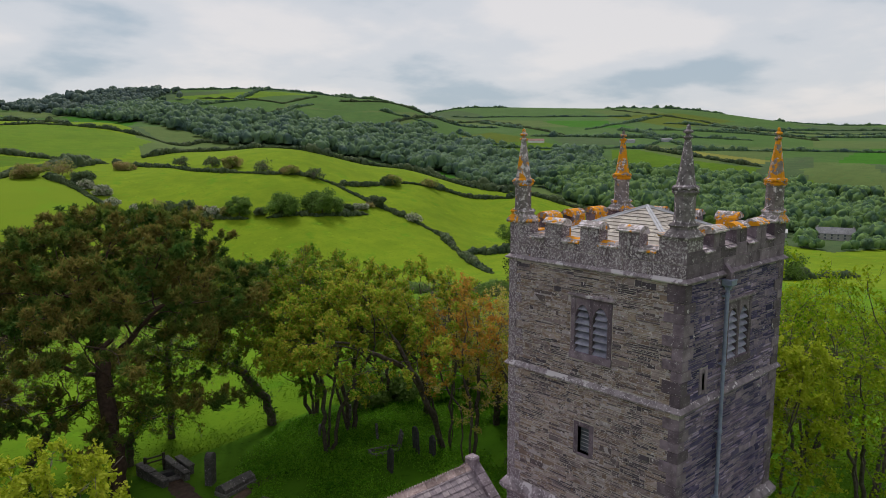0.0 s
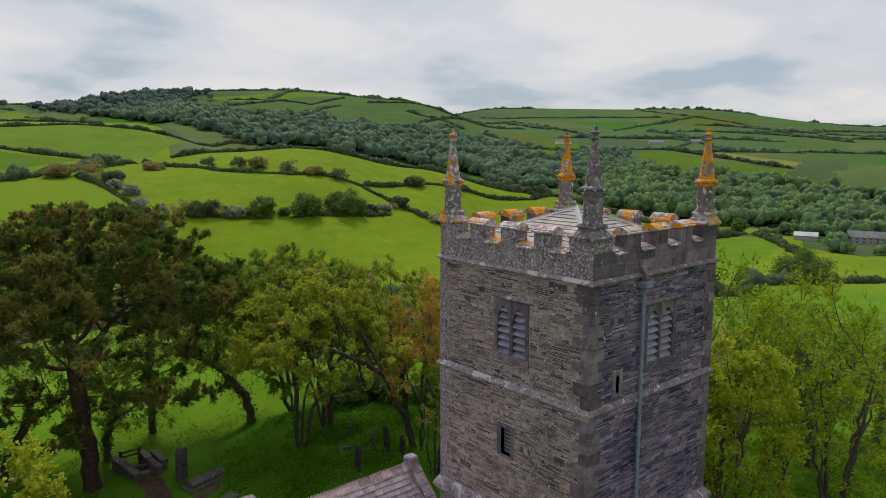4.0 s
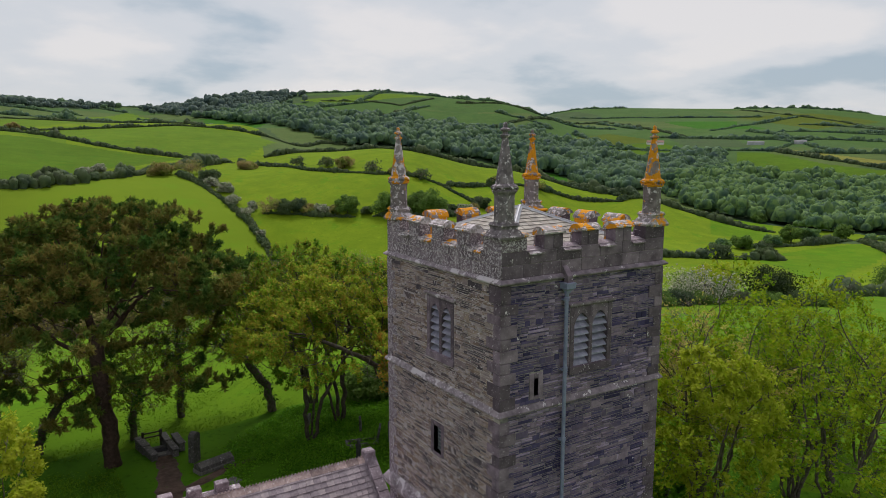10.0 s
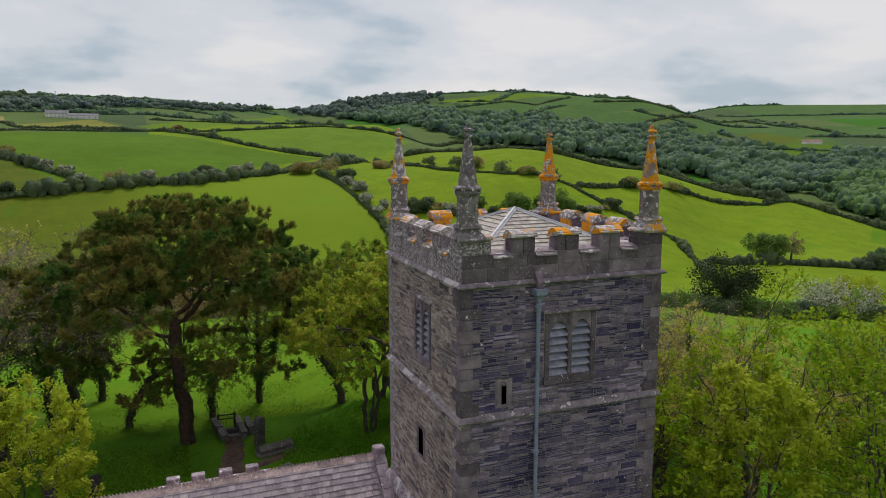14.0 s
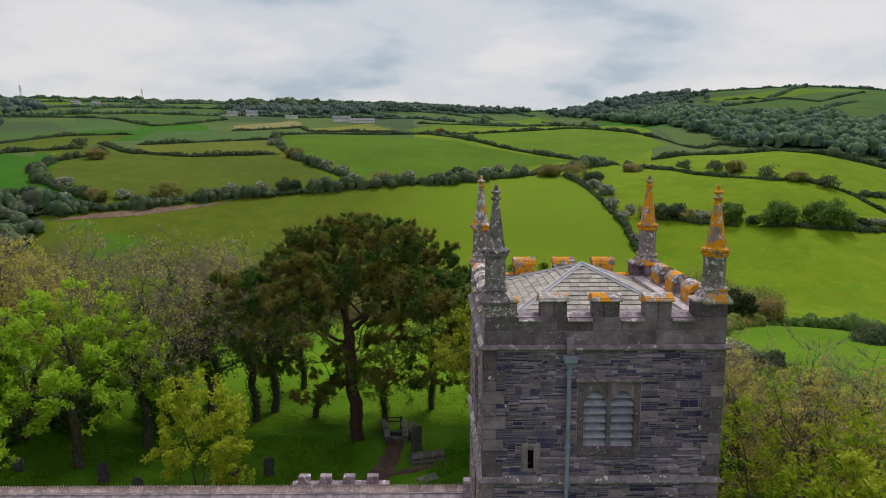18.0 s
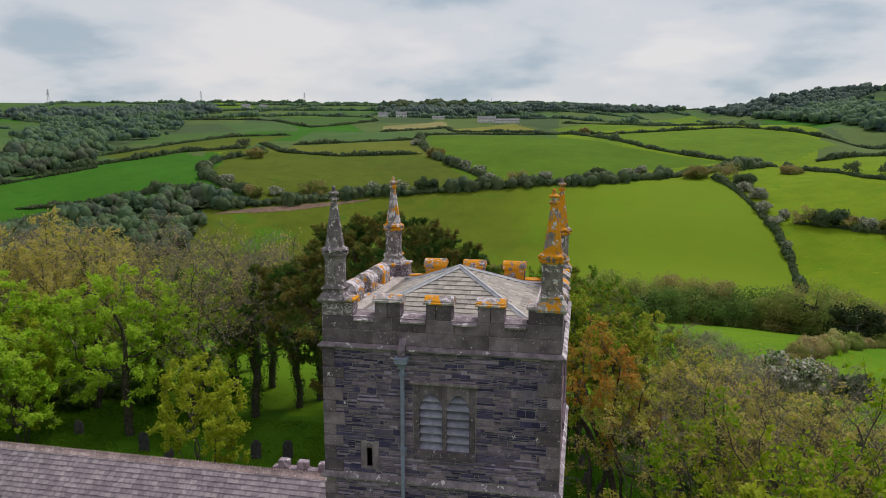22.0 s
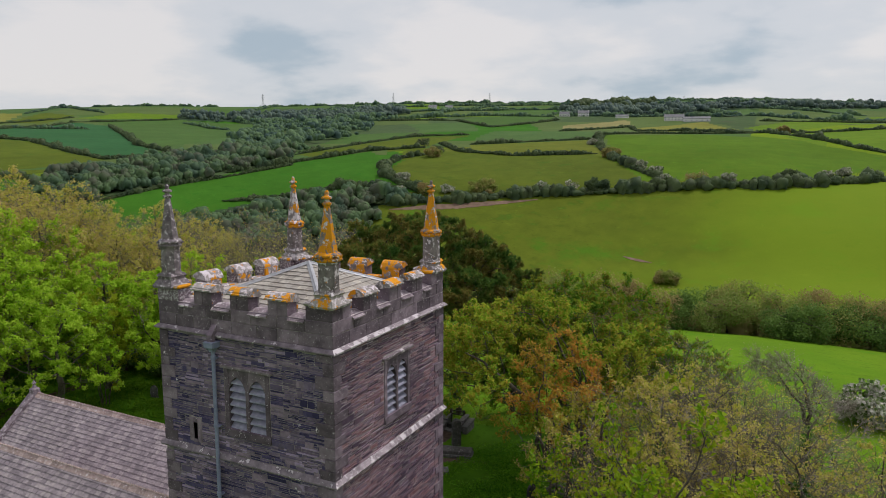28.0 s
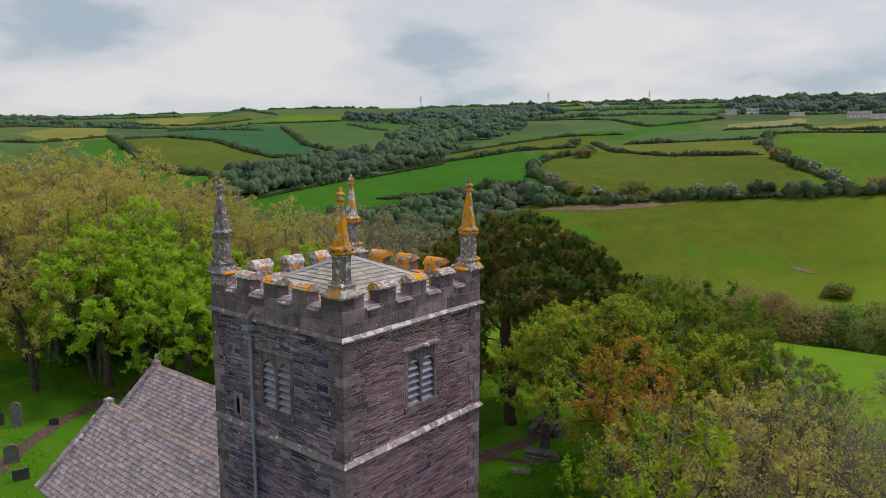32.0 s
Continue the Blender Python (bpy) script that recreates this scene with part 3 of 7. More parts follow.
def inside(poly, x, y):
    """Which of the points x, y lie inside the outline."""
    px, py = np.array(poly, float).T
    hit = np.zeros(np.shape(x), bool)
    for i in range(len(px)):
        x0, y0, x1, y1 = px[i - 1], py[i - 1], px[i], py[i]
        cross = (y0 > y) != (y1 > y)
        if y1 != y0:
            hit ^= cross & (x < (x1 - x0) * (y - y0) / (y1 - y0) + x0)
    return hit


FIELDS, WOODS, HEDGES = [], [], []
FIELDS.append(("olive", [(-242, 506), (-214, 515), (-164, 509), (-107, 535), (-85, 502), (-48, 435), (-106, 414), (-166, 381), (-199, 395), (-229, 432)]))
FIELDS.append(("lush", [(-338, 383), (-326, 421), (-307, 456), (-288, 499), (-235, 431), (-195, 387), (-232, 373), (-257, 349), (-288, 327)]))
FIELDS.append(("lush", [(-356, 246), (-345, 294), (-339, 340), (-313, 424), (-292, 484), (-264, 479), (-236, 423), (-199, 386), (-228, 364), (-266, 341), (-293, 295), (-316, 260)]))
FIELDS.append(("green", [(-148, 729), (-52, 762), (18, 678), (68, 638), (129, 571), (55, 494), (5, 447), (-41, 449), (-88, 516)]))
FIELDS.append(("pale", [(-225, 563), (-181, 607), (-137, 647), (-108, 538), (-166, 514), (-214, 523)]))
FIELDS.append(("olive", [(-342, 466), (-330, 543), (-316, 620), (-269, 657), (-256, 534), (-293, 498), (-308, 458)]))
FIELDS.append(("meadow", [(-192, 354), (-113, 396), (-55, 419), (22, 439), (111, 497), (115, 408), (118, 359), (114, 301), (85, 240), (-34, 245), (-96, 262), (-165, 290)]))
FIELDS.append(("bright", [(-25, 896), (49, 1037), (227, 1472), (247, 1132), (18, 820)]))
FIELDS.append(("bright", [(18, 774), (187, 828), (249, 690), (183, 586), (131, 581), (70, 654)]))
FIELDS.append(("tan", [(-242, 884), (-182, 998), (-154, 909), (-207, 776)]))
FIELDS.append(("straw", [(-144, 883), (-78, 984), (-25, 860), (-121, 814)]))
FIELDS.append(("mid", [(-409, 922), (-400, 1135), (-279, 994), (-315, 823)]))
FIELDS.append(("bright", [(-585, 990), (-387, 1099), (-333, 1052), (-512, 913)]))
FIELDS.append(("bright", [(-835, 1373), (-735, 1469), (-589, 1227), (-720, 1215)]))
FIELDS.append(("mid", [(-509, 1248), (-388, 1445), (-420, 1188)]))
FIELDS.append(("straw", [(-802, 294), (-1013, 436), (-943, 459), (-706, 345), (-688, 283)]))
FIELDS.append(("lush", [(-645, 280), (-713, 352), (-586, 305), (-491, 273), (-443, 279), (-407, 291), (-408, 258), (-423, 254), (-499, 256)]))
FIELDS.append(("olive", [(-685, 355), (-705, 409), (-627, 421), (-510, 377), (-448, 364), (-450, 319), (-466, 274), (-505, 280)]))
FIELDS.append(("teal", [(-840, 490), (-1026, 755), (-930, 748), (-527, 462), (-436, 417), (-466, 369), (-651, 436)]))
FIELDS.append(("mid", [(-970, 787), (-971, 924), (-780, 926), (-594, 669), (-527, 543), (-486, 443)]))
FIELDS.append(("straw", [(-1158, 524), (-1286, 735), (-1232, 808), (-1044, 639), (-1024, 506)]))
FIELDS.append(("olive", [(-1060, 649), (-1220, 834), (-1135, 834), (-1027, 704)]))
FIELDS.append(("bright", [(-1086, 798), (-1121, 928), (-1023, 978), (-976, 919)]))
FIELDS.append(("mid", [(444, 1278), (516, 1261), (618, 1098), (603, 1050), (494, 981), (449, 1101)]))
FIELDS.append(("bright", [(501, 1301), (774, 1217), (574, 1158)]))
FIELDS.append(("mid", [(508, 955), (622, 1068), (794, 1022), (841, 1006), (678, 903)]))
FIELDS.append(("mid", [(628, 1078), (800, 1236), (1336, 1307), (814, 1031)]))
FIELDS.append(("mid", [(668, 860), (874, 1029), (1150, 1239), (961, 882), (790, 908)]))
FIELDS.append(("olive", [(756, 869), (983, 947), (944, 787), (787, 808)]))
FIELDS.append(("green", [(831, 800), (928, 774), (875, 683), (741, 680)]))
FIELDS.append(("olive", [(1846, 1043), (1844, 876), (1370, 772), (1648, 1134)]))
FIELDS.append(("nearfield", [(380, 236), (442, 239), (494, 237), (470, 207), (418, 189), (367, 177), (323, 160), (311, 169), (341, 196), (354, 218)]))
FIELDS.append(("nearfield", [(487, 348), (521, 346), (529, 320), (446, 277), (436, 287), (416, 296)]))
FIELDS.append(("green", [(898, 616), (923, 586), (862, 467), (851, 370), (792, 350), (774, 374), (780, 421), (775, 476), (783, 535)]))
FIELDS.append(("straw", [(982, 616), (944, 487), (915, 386), (879, 377), (894, 461), (948, 585)]))
FIELDS.append(("mid", [(1220, 671), (1496, 763), (1418, 618), (1294, 471), (1134, 411), (1048, 482), (1145, 620)]))
FIELDS.append(("green", [(760, 337), (810, 331), (809, 290), (784, 280), (764, 311)]))
FIELDS.append(("rough", [(874, 368), (935, 391), (980, 357), (880, 317), (849, 332)]))
WOODS.append(("conifers", [(-328, 1211), (-195, 1245), (-210, 1394), (-366, 1367)]))
WOODS.append(("shelterbelt", [(-129, 1285), (232, 1596), (-142, 1397)]))
WOODS.append(("hillwood", [(492, 1279), (427, 1238), (433, 1063), (501, 942), (584, 936), (668, 889), (658, 848), (742, 853), (761, 781), (717, 657), (835, 592), (739, 523), (544, 498), (567, 628), (498, 739), (433, 777), (380, 810), (367, 1067), (294, 1231)]))
WOODS.append(("valleywood", [(586, 495), (739, 523), (758, 439), (767, 341), (767, 299), (771, 211), (630, 171), (613, 219), (543, 253), (523, 345)]))
WOODS.append(("leftwood", [(-309, 288), (-283, 321), (-254, 359), (-225, 375), (-184, 372), (-156, 361), (-141, 330), (-178, 301), (-261, 244)]))
WOODS.append(("sky1", [(-1041, 863), (-1031, 969), (-936, 1035), (-846, 1105), (-716, 1173), (-603, 1128), (-578, 1008), (-750, 984), (-868, 963)]))
WOODS.append(("sky2", [(-333, 1209), (-313, 1293), (-159, 1277), (-60, 1317), (229, 1664), (207, 1567), (-55, 1236), (-135, 1112), (-256, 1075), (-293, 1075)]))
WOODS.append(("moor", [(247, 1614), (398, 1486), (482, 1434), (532, 1333), (461, 1301), (421, 1170), (430, 1047), (365, 1142), (310, 1231), (276, 1412)]))
WOODS.append(("moor2", [(419, 1246), (445, 1236), (493, 1265), (543, 1291), (453, 1060), (421, 1108)]))
WOODS.append(("combe", [(440, 262), (500, 248), (560, 215), (600, 170), (520, 130), (455, 150), (470, 190), (530, 220)]))
WOODS.append(("combe2", [(666, 318), (733, 223), (605, 182), (586, 228), (604, 253), (553, 262)]))
WOODS.append(("scrub", [(-838, 939), (-873, 1079), (-742, 1213), (-617, 1061), (-414, 654), (-357, 484), (-355, 429), (-381, 433)]))
WOODS.append(("scrub2", [(-421, 253), (-407, 291), (-411, 355), (-421, 406), (-406, 453), (-386, 501), (-322, 432), (-344, 342), (-355, 262), (-388, 246)]))
HEDGES.append((7, [(-193, 357), (-178, 360), (-152, 374), (-114, 399), (-55, 421), (22, 441), (91, 490), (162, 559)]))
HEDGES.append((3.0, [(106, 481), (112, 448), (116, 411), (118, 377), (119, 359), (118, 334), (115, 304)]))
HEDGES.append((2.6, [(169, 557), (184, 449), (217, 408), (244, 394), (252, 384), (259, 364), (264, 336), (271, 300), (235, 225)]))
HEDGES.append((3, [(256, 385), (294, 390), (356, 394), (407, 370)]))
HEDGES.append((4, [(196, 569), (223, 559), (252, 538), (268, 480), (316, 470), (392, 433), (420, 381)]))
HEDGES.append((4, [(157, 898), (202, 889), (201, 805), (243, 738), (358, 841), (393, 794)]))
HEDGES.append((3.5, [(10, 775), (30, 740), (76, 652), (126, 586), (162, 551)]))
HEDGES.append((3, [(-87, 833), (-25, 809), (38, 778), (117, 808), (180, 829), (201, 805)]))
HEDGES.append((3, [(-10, 993), (80, 990), (157, 898)]))
HEDGES.append((4, [(-338, 383), (-326, 421), (-307, 456), (-293, 498), (-254, 530)]))
HEDGES.append((5, [(-232, 486), (-242, 465), (-235, 431), (-217, 405), (-193, 388), (-168, 378)]))
HEDGES.append((5, [(-288, 327), (-257, 349), (-232, 373), (-196, 384)]))
HEDGES.append((4, [(-258, 566), (-214, 515), (-164, 509), (-107, 535)]))
HEDGES.append((3, [(-227, 567), (-183, 612), (-139, 654)]))
HEDGES.append((4.5, [(-145, 696), (-111, 569), (-87, 510), (-62, 472), (-43, 447)]))
HEDGES.append((3, [(-344, 469), (-333, 547), (-319, 627), (-273, 665)]))
HEDGES.append((3, [(-149, 729), (-117, 771), (-54, 776), (12, 787)]))
HEDGES.append((3, [(-210, 774), (-158, 898), (-133, 823), (-26, 847)]))
HEDGES.append((3, [(-535, 908), (-401, 903), (-311, 813), (-272, 973)]))
HEDGES.append((5, [(-730, 360), (-599, 312), (-497, 276), (-462, 272), (-414, 296)]))
HEDGES.append((4, [(-694, 356), (-714, 414), (-635, 426), (-519, 383), (-451, 366), (-428, 406)]))
HEDGES.append((3, [(-695, 241), (-675, 266), (-730, 360)]))
HEDGES.append((3, [(-840, 490), (-1026, 755), (-964, 917)]))
HEDGES.append((4, [(-930, 748), (-533, 467), (-455, 434)]))
HEDGES.append((3, [(-966, 334), (-1105, 500), (-1044, 639), (-1105, 813)]))
HEDGES.append((3, [(-353, 254), (-345, 294), (-339, 340), (-313, 424)]))
HEDGES.append((4, [(442, 1272), (446, 1095), (492, 976), (594, 1038)]))
HEDGES.append((3, [(535, 1258), (618, 1098), (743, 1187)]))
HEDGES.append((4, [(506, 950), (678, 903), (829, 1000), (1119, 1206)]))
HEDGES.append((4, [(763, 1139), (948, 1124), (1295, 1267), (1048, 820)]))
HEDGES.append((4, [(1833, 1262), (1688, 890), (1280, 458)]))
HEDGES.append((5, [(261, 270), (291, 264), (332, 241), (378, 219)]))
HEDGES.append((4, [(205, 96), (232, 111), (279, 114), (315, 111), (347, 104)]))
HEDGES.append((4, [(404, 372), (440, 380)]))
HEDGES.append((5, [(380, 455), (412, 415), (440, 380), (470, 338), (492, 300)]))
HEDGES.append((2.5, [(130, 378), (139, 371), (172, 347)]))
HEDGES.append((2.2, [(181, 341), (206, 333), (245, 339)]))
HEDGES.append((4.6, [(-21, 99), (-13, 103), (-4, 106), (6.5, 101), (15.4, 109), (24.5, 105), (31, 106), (43, 106.5), (50, 105), (60, 102.5)]))
HEDGES.append((2.6, [(43.4, 64.5), (53.5, 80.8), (64.0, 92.6)]))
HEDGES.append((5, [(948, 609), (900, 488), (873, 418), (860, 371)]))
HEDGES.append((4, [(399, 260), (425, 257), (446, 252), (472, 249), (503, 247)]))
HEDGES.append((4, [(507, 243), (490, 225), (474, 209), (433, 180)]))
COTTAGES = [(512, 208), (528, 174)]
CHURCHYARD = [(-30, -8), (-26, 14), (-20, 27), (-9, 36), (8, 38), (22, 38), (31, 33), (37, 24), (40, 8), (38, -30), (-30, -30)]



FAR_RINGS = np.array([620, 760, 930, 1090, 1290, 1480, 1700, 1980, 2350, 2800])
FAR_STEP = 5.0


def build_ground():
    """One sheet of land out to the horizon; each face takes the kind of grass that grows there."""
    fine = np.linspace(-84, 84, 521)
    lines = np.concatenate([np.arange(-180, -84, 1.0), fine, np.arange(85, 180, 1.0)])
    rings = np.sort(np.concatenate([RINGS[1:], (RINGS[1:-1] + RINGS[2:]) / 2]))
    a, d = np.meshgrid(np.radians(lines), rings, indexing="ij")
    x, y = HUB[0] + d * np.sin(a), HUB[1] + d * np.cos(a)
    z = land(x, y)
    n, m = x.shape
    verts = np.column_stack([x.ravel(), y.ravel(), z.ravel()])
    i, j = np.meshgrid(np.arange(n), np.arange(m - 1), indexing="ij")
    i2 = (i + 1) % n
    faces = np.stack([i * m + j, i * m + j + 1, i2 * m + j + 1, i2 * m + j], -1).reshape(-1, 4)
    centre = len(verts)
    verts = np.vstack([verts, [HUB[0], HUB[1], float(land(*HUB))]])
    polys = faces.tolist() + [[k * m, ((k + 1) % n) * m, centre] for k in range(n)]
    me = bpy.data.meshes.new("ground")
    me.from_pydata(verts.tolist(), [], polys)
    names = list(GRASSES)
    for k in names:
        me.materials.append(GRASSES[k])
    cx, cy = verts[faces].mean(1)[:, 0], verts[faces].mean(1)[:, 1]
    dist, comp = np.hypot(cx - HUB[0], cy - HUB[1]), np.degrees(np.arctan2(cx - HUB[0], cy - HUB[1]))
    kind = np.full(len(faces), names.index("pasture"))
    kind[dist < 260] = names.index("nearfield")
    far = (dist > 900) | ((dist > 600) & (comp < -2) & (comp > -31)) | ((dist > 610) & (comp > 17)) | ((dist > 560) & (comp < -30))
    # Far fields take mostly the grasses blued for haze.
    sorts = [names.index(k) for k in ("upland", "down", "mid", "upland", "lush", "down", "rough", "upland", "mid", "down")]
    row = np.searchsorted(FAR_RINGS, dist + 30 * np.sin(np.radians(comp * 9)) + comp * 2.2)
    column = np.floor((comp + 200 + (row * 37 % 5) + 1.1 * np.sin(dist * 0.011 + row)) / FAR_STEP).astype(int)
    kind[far] = np.array(sorts)[(row * 7 + column * 5 + (row * column) % 3) % 10][far]
    for kname, outline in WOODS:
        kind[inside(outline, cx, cy)] = names.index("rough" if kname in ("scrub", "combe", "combe2", "scrub2") else "woodfloor")
    # fields reach under the hedges round them
    bare = (kind == names.index("pasture")) & (cx < 55)
    for kname, outline in FIELDS:
        o = np.array(outline, float)
        mid = o.mean(0)
        grown = o + unit(o - mid) * 20
        kind[inside(grown.tolist(), cx, cy) & bare] = names.index(kname)
    for kname, outline in FIELDS:
        kind[inside(outline, cx, cy)] = names.index(kname)
    kind[inside(CHURCHYARD, cx, cy)] = names.index("churchyard")
    kind = np.concatenate([kind, np.full(n, names.index("churchyard"))])
    me.polygons.foreach_set("material_index", kind.astype(np.int32))
    me.polygons.foreach_set("use_smooth", np.ones(len(polys), bool))
    me.update()
    return tagged(new("ground", me), "rolling green farmland with grass churchyard", "ground", kind="structure")


ground = build_ground()


# ---- builders ----
def part(name, bm, material, parent=None, label=""):
    """A bmesh as one mesh object, under a thing or a part."""
    me = bpy.data.meshes.new(name)
    bm.to_mesh(me)
    bm.free()
    me.materials.append(material)
    ob = new(name, me)
    ob.parent = parent
    if label:
        ob["label"] = label
    return ob


def mesh_part(name, verts, faces, material, parent=None, label="", smooth=False):
    me = bpy.data.meshes.new(name)
    me.from_pydata(verts.tolist() if hasattr(verts, "tolist") else verts, [], faces.tolist() if hasattr(faces, "tolist") else faces)
    me.materials.append(material)
    if smooth:
        me.polygons.foreach_set("use_smooth", np.ones(len(me.polygons), bool))
    me.update()
    ob = new(name, me)
    ob.parent = parent
    if label:
        ob["label"] = label
    return ob


def thing(name, label, category, at=(0, 0, 0), group="", kind=""):
    ob = new(name)
    ob.empty_display_size = 0.2
    ob.location = at
    return tagged(ob, label, category, group, kind)


def add_box(bm, lo, hi, bevel=0.0):
    m = Matrix.Translation([(a + b) / 2 for a, b in zip(lo, hi)]) @ Matrix.Diagonal((*[b - a for a, b in zip(lo, hi)], 1))
    made = bmesh.ops.create_cube(bm, size=1.0, matrix=m)
    if bevel:
        edges = {e for v in made["verts"] for e in v.link_edges}
        bmesh.ops.bevel(bm, geom=list(edges), offset=bevel, segments=1, affect="EDGES")
    return bm


def box(lo, hi, bevel=0.0):
    return add_box(bmesh.new(), lo, hi, bevel)


def add_prism(bm, outline, a, b, axis=0):
    """The outline (pairs) pushed along an axis from a to b. axis 0: pairs are (y, z); 1: (x, z); 2: (x, y)."""
    def at(p, w):
        return ((w, p[0], p[1]), (p[0], w, p[1]), (p[0], p[1], w))[axis]
    lo, hi = [bm.verts.new(at(p, a)) for p in outline], [bm.verts.new(at(p, b)) for p in outline]
    bm.faces.new(lo)
    bm.faces.new(hi[::-1])
    for k in range(len(outline)):
        bm.faces.new((lo[k - 1], hi[k - 1], hi[k], lo[k]))
    bmesh.ops.recalc_face_normals(bm, faces=bm.faces)
    return bm


def prism(outline, a, b, axis=0):
    return add_prism(bmesh.new(), outline, a, b, axis)


def lathe(profile, sides, centre=(0, 0), twist=0.0):
    """A turned form through (radius, height) pairs, with flat sides."""
    bm = bmesh.new()
    rings = []
    for r, z in profile:
        rings.append([bm.verts.new((centre[0] + r * math.cos(twist + 2 * math.pi * k / sides), centre[1] + r * math.sin(twist + 2 * math.pi * k / sides), z)) for k in range(sides)])
    for lo, hi in zip(rings, rings[1:]):
        for k in range(sides):
            bm.faces.new((lo[k - 1], lo[k], hi[k], hi[k - 1]))
    bm.faces.new(rings[0][::-1])
    bm.faces.new(rings[-1])
    return bm

# ---- the church tower ----
TX0, TX1, TY0, TY1 = 16.34, 22.34, 8.80, 14.86
Z_STRING, Z_SET, Z_PLINTH = 13.42, 9.98, 5.85
tower = thing("church_tower", "square slate rubble church tower with battlements and four pinnacles", "tower", (19.34, 11.83, 0))


def on(parent, ob):
    """Hang ob under parent without moving it."""
    ob.parent = parent
    ob.matrix_parent_inverse = Matrix.Translation(-parent.matrix_basis.translation)
    return ob


def tpart(name, bm, material, label="", parent=None):
    ob = part(name, bm, material, None, label)
    return on(tower, ob) if parent is None else adopt(parent, ob)


def adopt(parent, ob):
    ob.parent = parent
    return ob


# four faces: origin at a lower corner, direction along the wall, outward direction, openings (u0, u1, z0, z1)
class Face:
    def __init__(self, name, corner, along, out, width, openings):
        self.name, self.corner, self.along, self.out, self.width, self.openings = name, Vector((*corner, 0)), Vector((*along, 0)), Vector((*out, 0)), width, openings

    def at(self, u, w, z):
        p = self.corner + self.along * u + self.out * w
        return Vector((p.x, p.y, z))


WX, WY = TX1 - TX0, TY1 - TY0
SOUTH = Face("south", (TX0, TY0), (1, 0), (0, -1), WX, [(2.37, 3.94, 10.66, 12.58), (1.13, 1.27, 10.30, 10.78)])
WEST = Face("west", (TX0, TY1), (0, -1), (-1, 0), WY, [(2.46, 3.90, 10.70, 12.58), (2.82, 3.22, 7.80, 8.62)])
EAST = Face("east", (TX1, TY0), (0, 1), (1, 0), WY, [(2.40, 3.86, 10.72, 12.60)])
NORTH = Face("north", (TX1, TY1), (-1, 0), (0, 1), WX, [(2.3, 3.75, 10.70, 12.58)])
FACES = [SOUTH, WEST, EAST, NORTH]
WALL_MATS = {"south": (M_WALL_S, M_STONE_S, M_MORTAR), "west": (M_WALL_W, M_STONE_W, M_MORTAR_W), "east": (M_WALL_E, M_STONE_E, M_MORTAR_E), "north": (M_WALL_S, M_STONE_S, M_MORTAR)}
THICK = 0.8


def wall_body(face, z0, z1):
    """The mortared core of one wall with its openings cut through."""
    us = sorted({0.0, face.width, *[v for o in face.openings for v in o[:2]]})
    zs = sorted({z0, z1, *[v for o in face.openings for v in o[2:]]})
    bm = bmesh.new()
    for a, b in zip(us, us[1:]):
        for c, d in zip(zs, zs[1:]):
            um, zm = (a + b) / 2, (c + d) / 2
            if any(o[0] < um < o[1] and o[2] < zm < o[3] for o in face.openings):
                continue
            m = Matrix.Identity(4)
            verts = []
            for u, w, z in ((a, 0, c), (b, 0, c), (b, 0, d), (a, 0, d), (a, -THICK, c), (b, -THICK, c), (b, -THICK, d), (a, -THICK, d)):
                w2 = w
                uu = min(max(u, THICK if w < 0 and u == 0 else u), face.width - THICK if w < 0 and u == face.width else face.width)
                verts.append(bm.verts.new(face.at(uu, w2, z)))
            for f in ((0, 1, 2, 3), (5, 4, 7, 6), (1, 5, 6, 2), (4, 0, 3, 7), (3, 2, 6, 7), (4, 5, 1, 0)):
                bm.faces.new([verts[k] for k in f])
    bmesh.ops.remove_doubles(bm, verts=bm.verts, dist=0.001)
    seen = {}
    for f in list(bm.faces):
        key = tuple(round(c, 3) for c in f.calc_center_median())
        if key in seen:
            bm.faces.remove(f)
            if seen[key].is_valid:
                bm.faces.remove(seen[key])
        else:
            seen[key] = f
    bmesh.ops.recalc_face_normals(bm, faces=bm.faces)
    return bm


wall_of = {}
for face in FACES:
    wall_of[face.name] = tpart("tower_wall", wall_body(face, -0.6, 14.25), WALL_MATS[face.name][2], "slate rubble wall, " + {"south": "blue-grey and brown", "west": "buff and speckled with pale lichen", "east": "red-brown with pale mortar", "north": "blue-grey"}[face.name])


def ring_bm(profile):
    """A moulding round all four walls: (outward, height) outline."""
    bm = bmesh.new()
    loops = []
    for w, z in profile:
        loops.append([bm.verts.new((x, y, z)) for x, y in ((TX0 - w, TY0 - w), (TX1 + w, TY0 - w), (TX1 + w, TY1 + w), (TX0 - w, TY1 + w))])
    for lo, hi in zip(loops, loops[1:] + loops[:1]):
        for k in range(4):
            bm.faces.new((lo[k - 1], lo[k], hi[k], hi[k - 1]))
    bmesh.ops.recalc_face_normals(bm, faces=bm.faces)
    return bm


def string_course(profile, label):
    """A moulding whose west and east runs are crusted white and whose south and north runs are only patched."""
    ob = tpart("string_course", ring_bm(profile), M_CRUSTED, label)
    ob.data.materials.append(M_PATCHED)
    for p in ob.data.polygons:
        p.material_index = 1 if abs(p.center.y - 11.83) / WY > abs(p.center.x - 19.34) / WX else 0


string_course([(-0.1, 13.40), (0.03, 13.40), (0.12, 13.44), (0.125, 13.475), (0.03, 13.555), (-0.1, 13.555)], "weathered stone string course below the parapet")
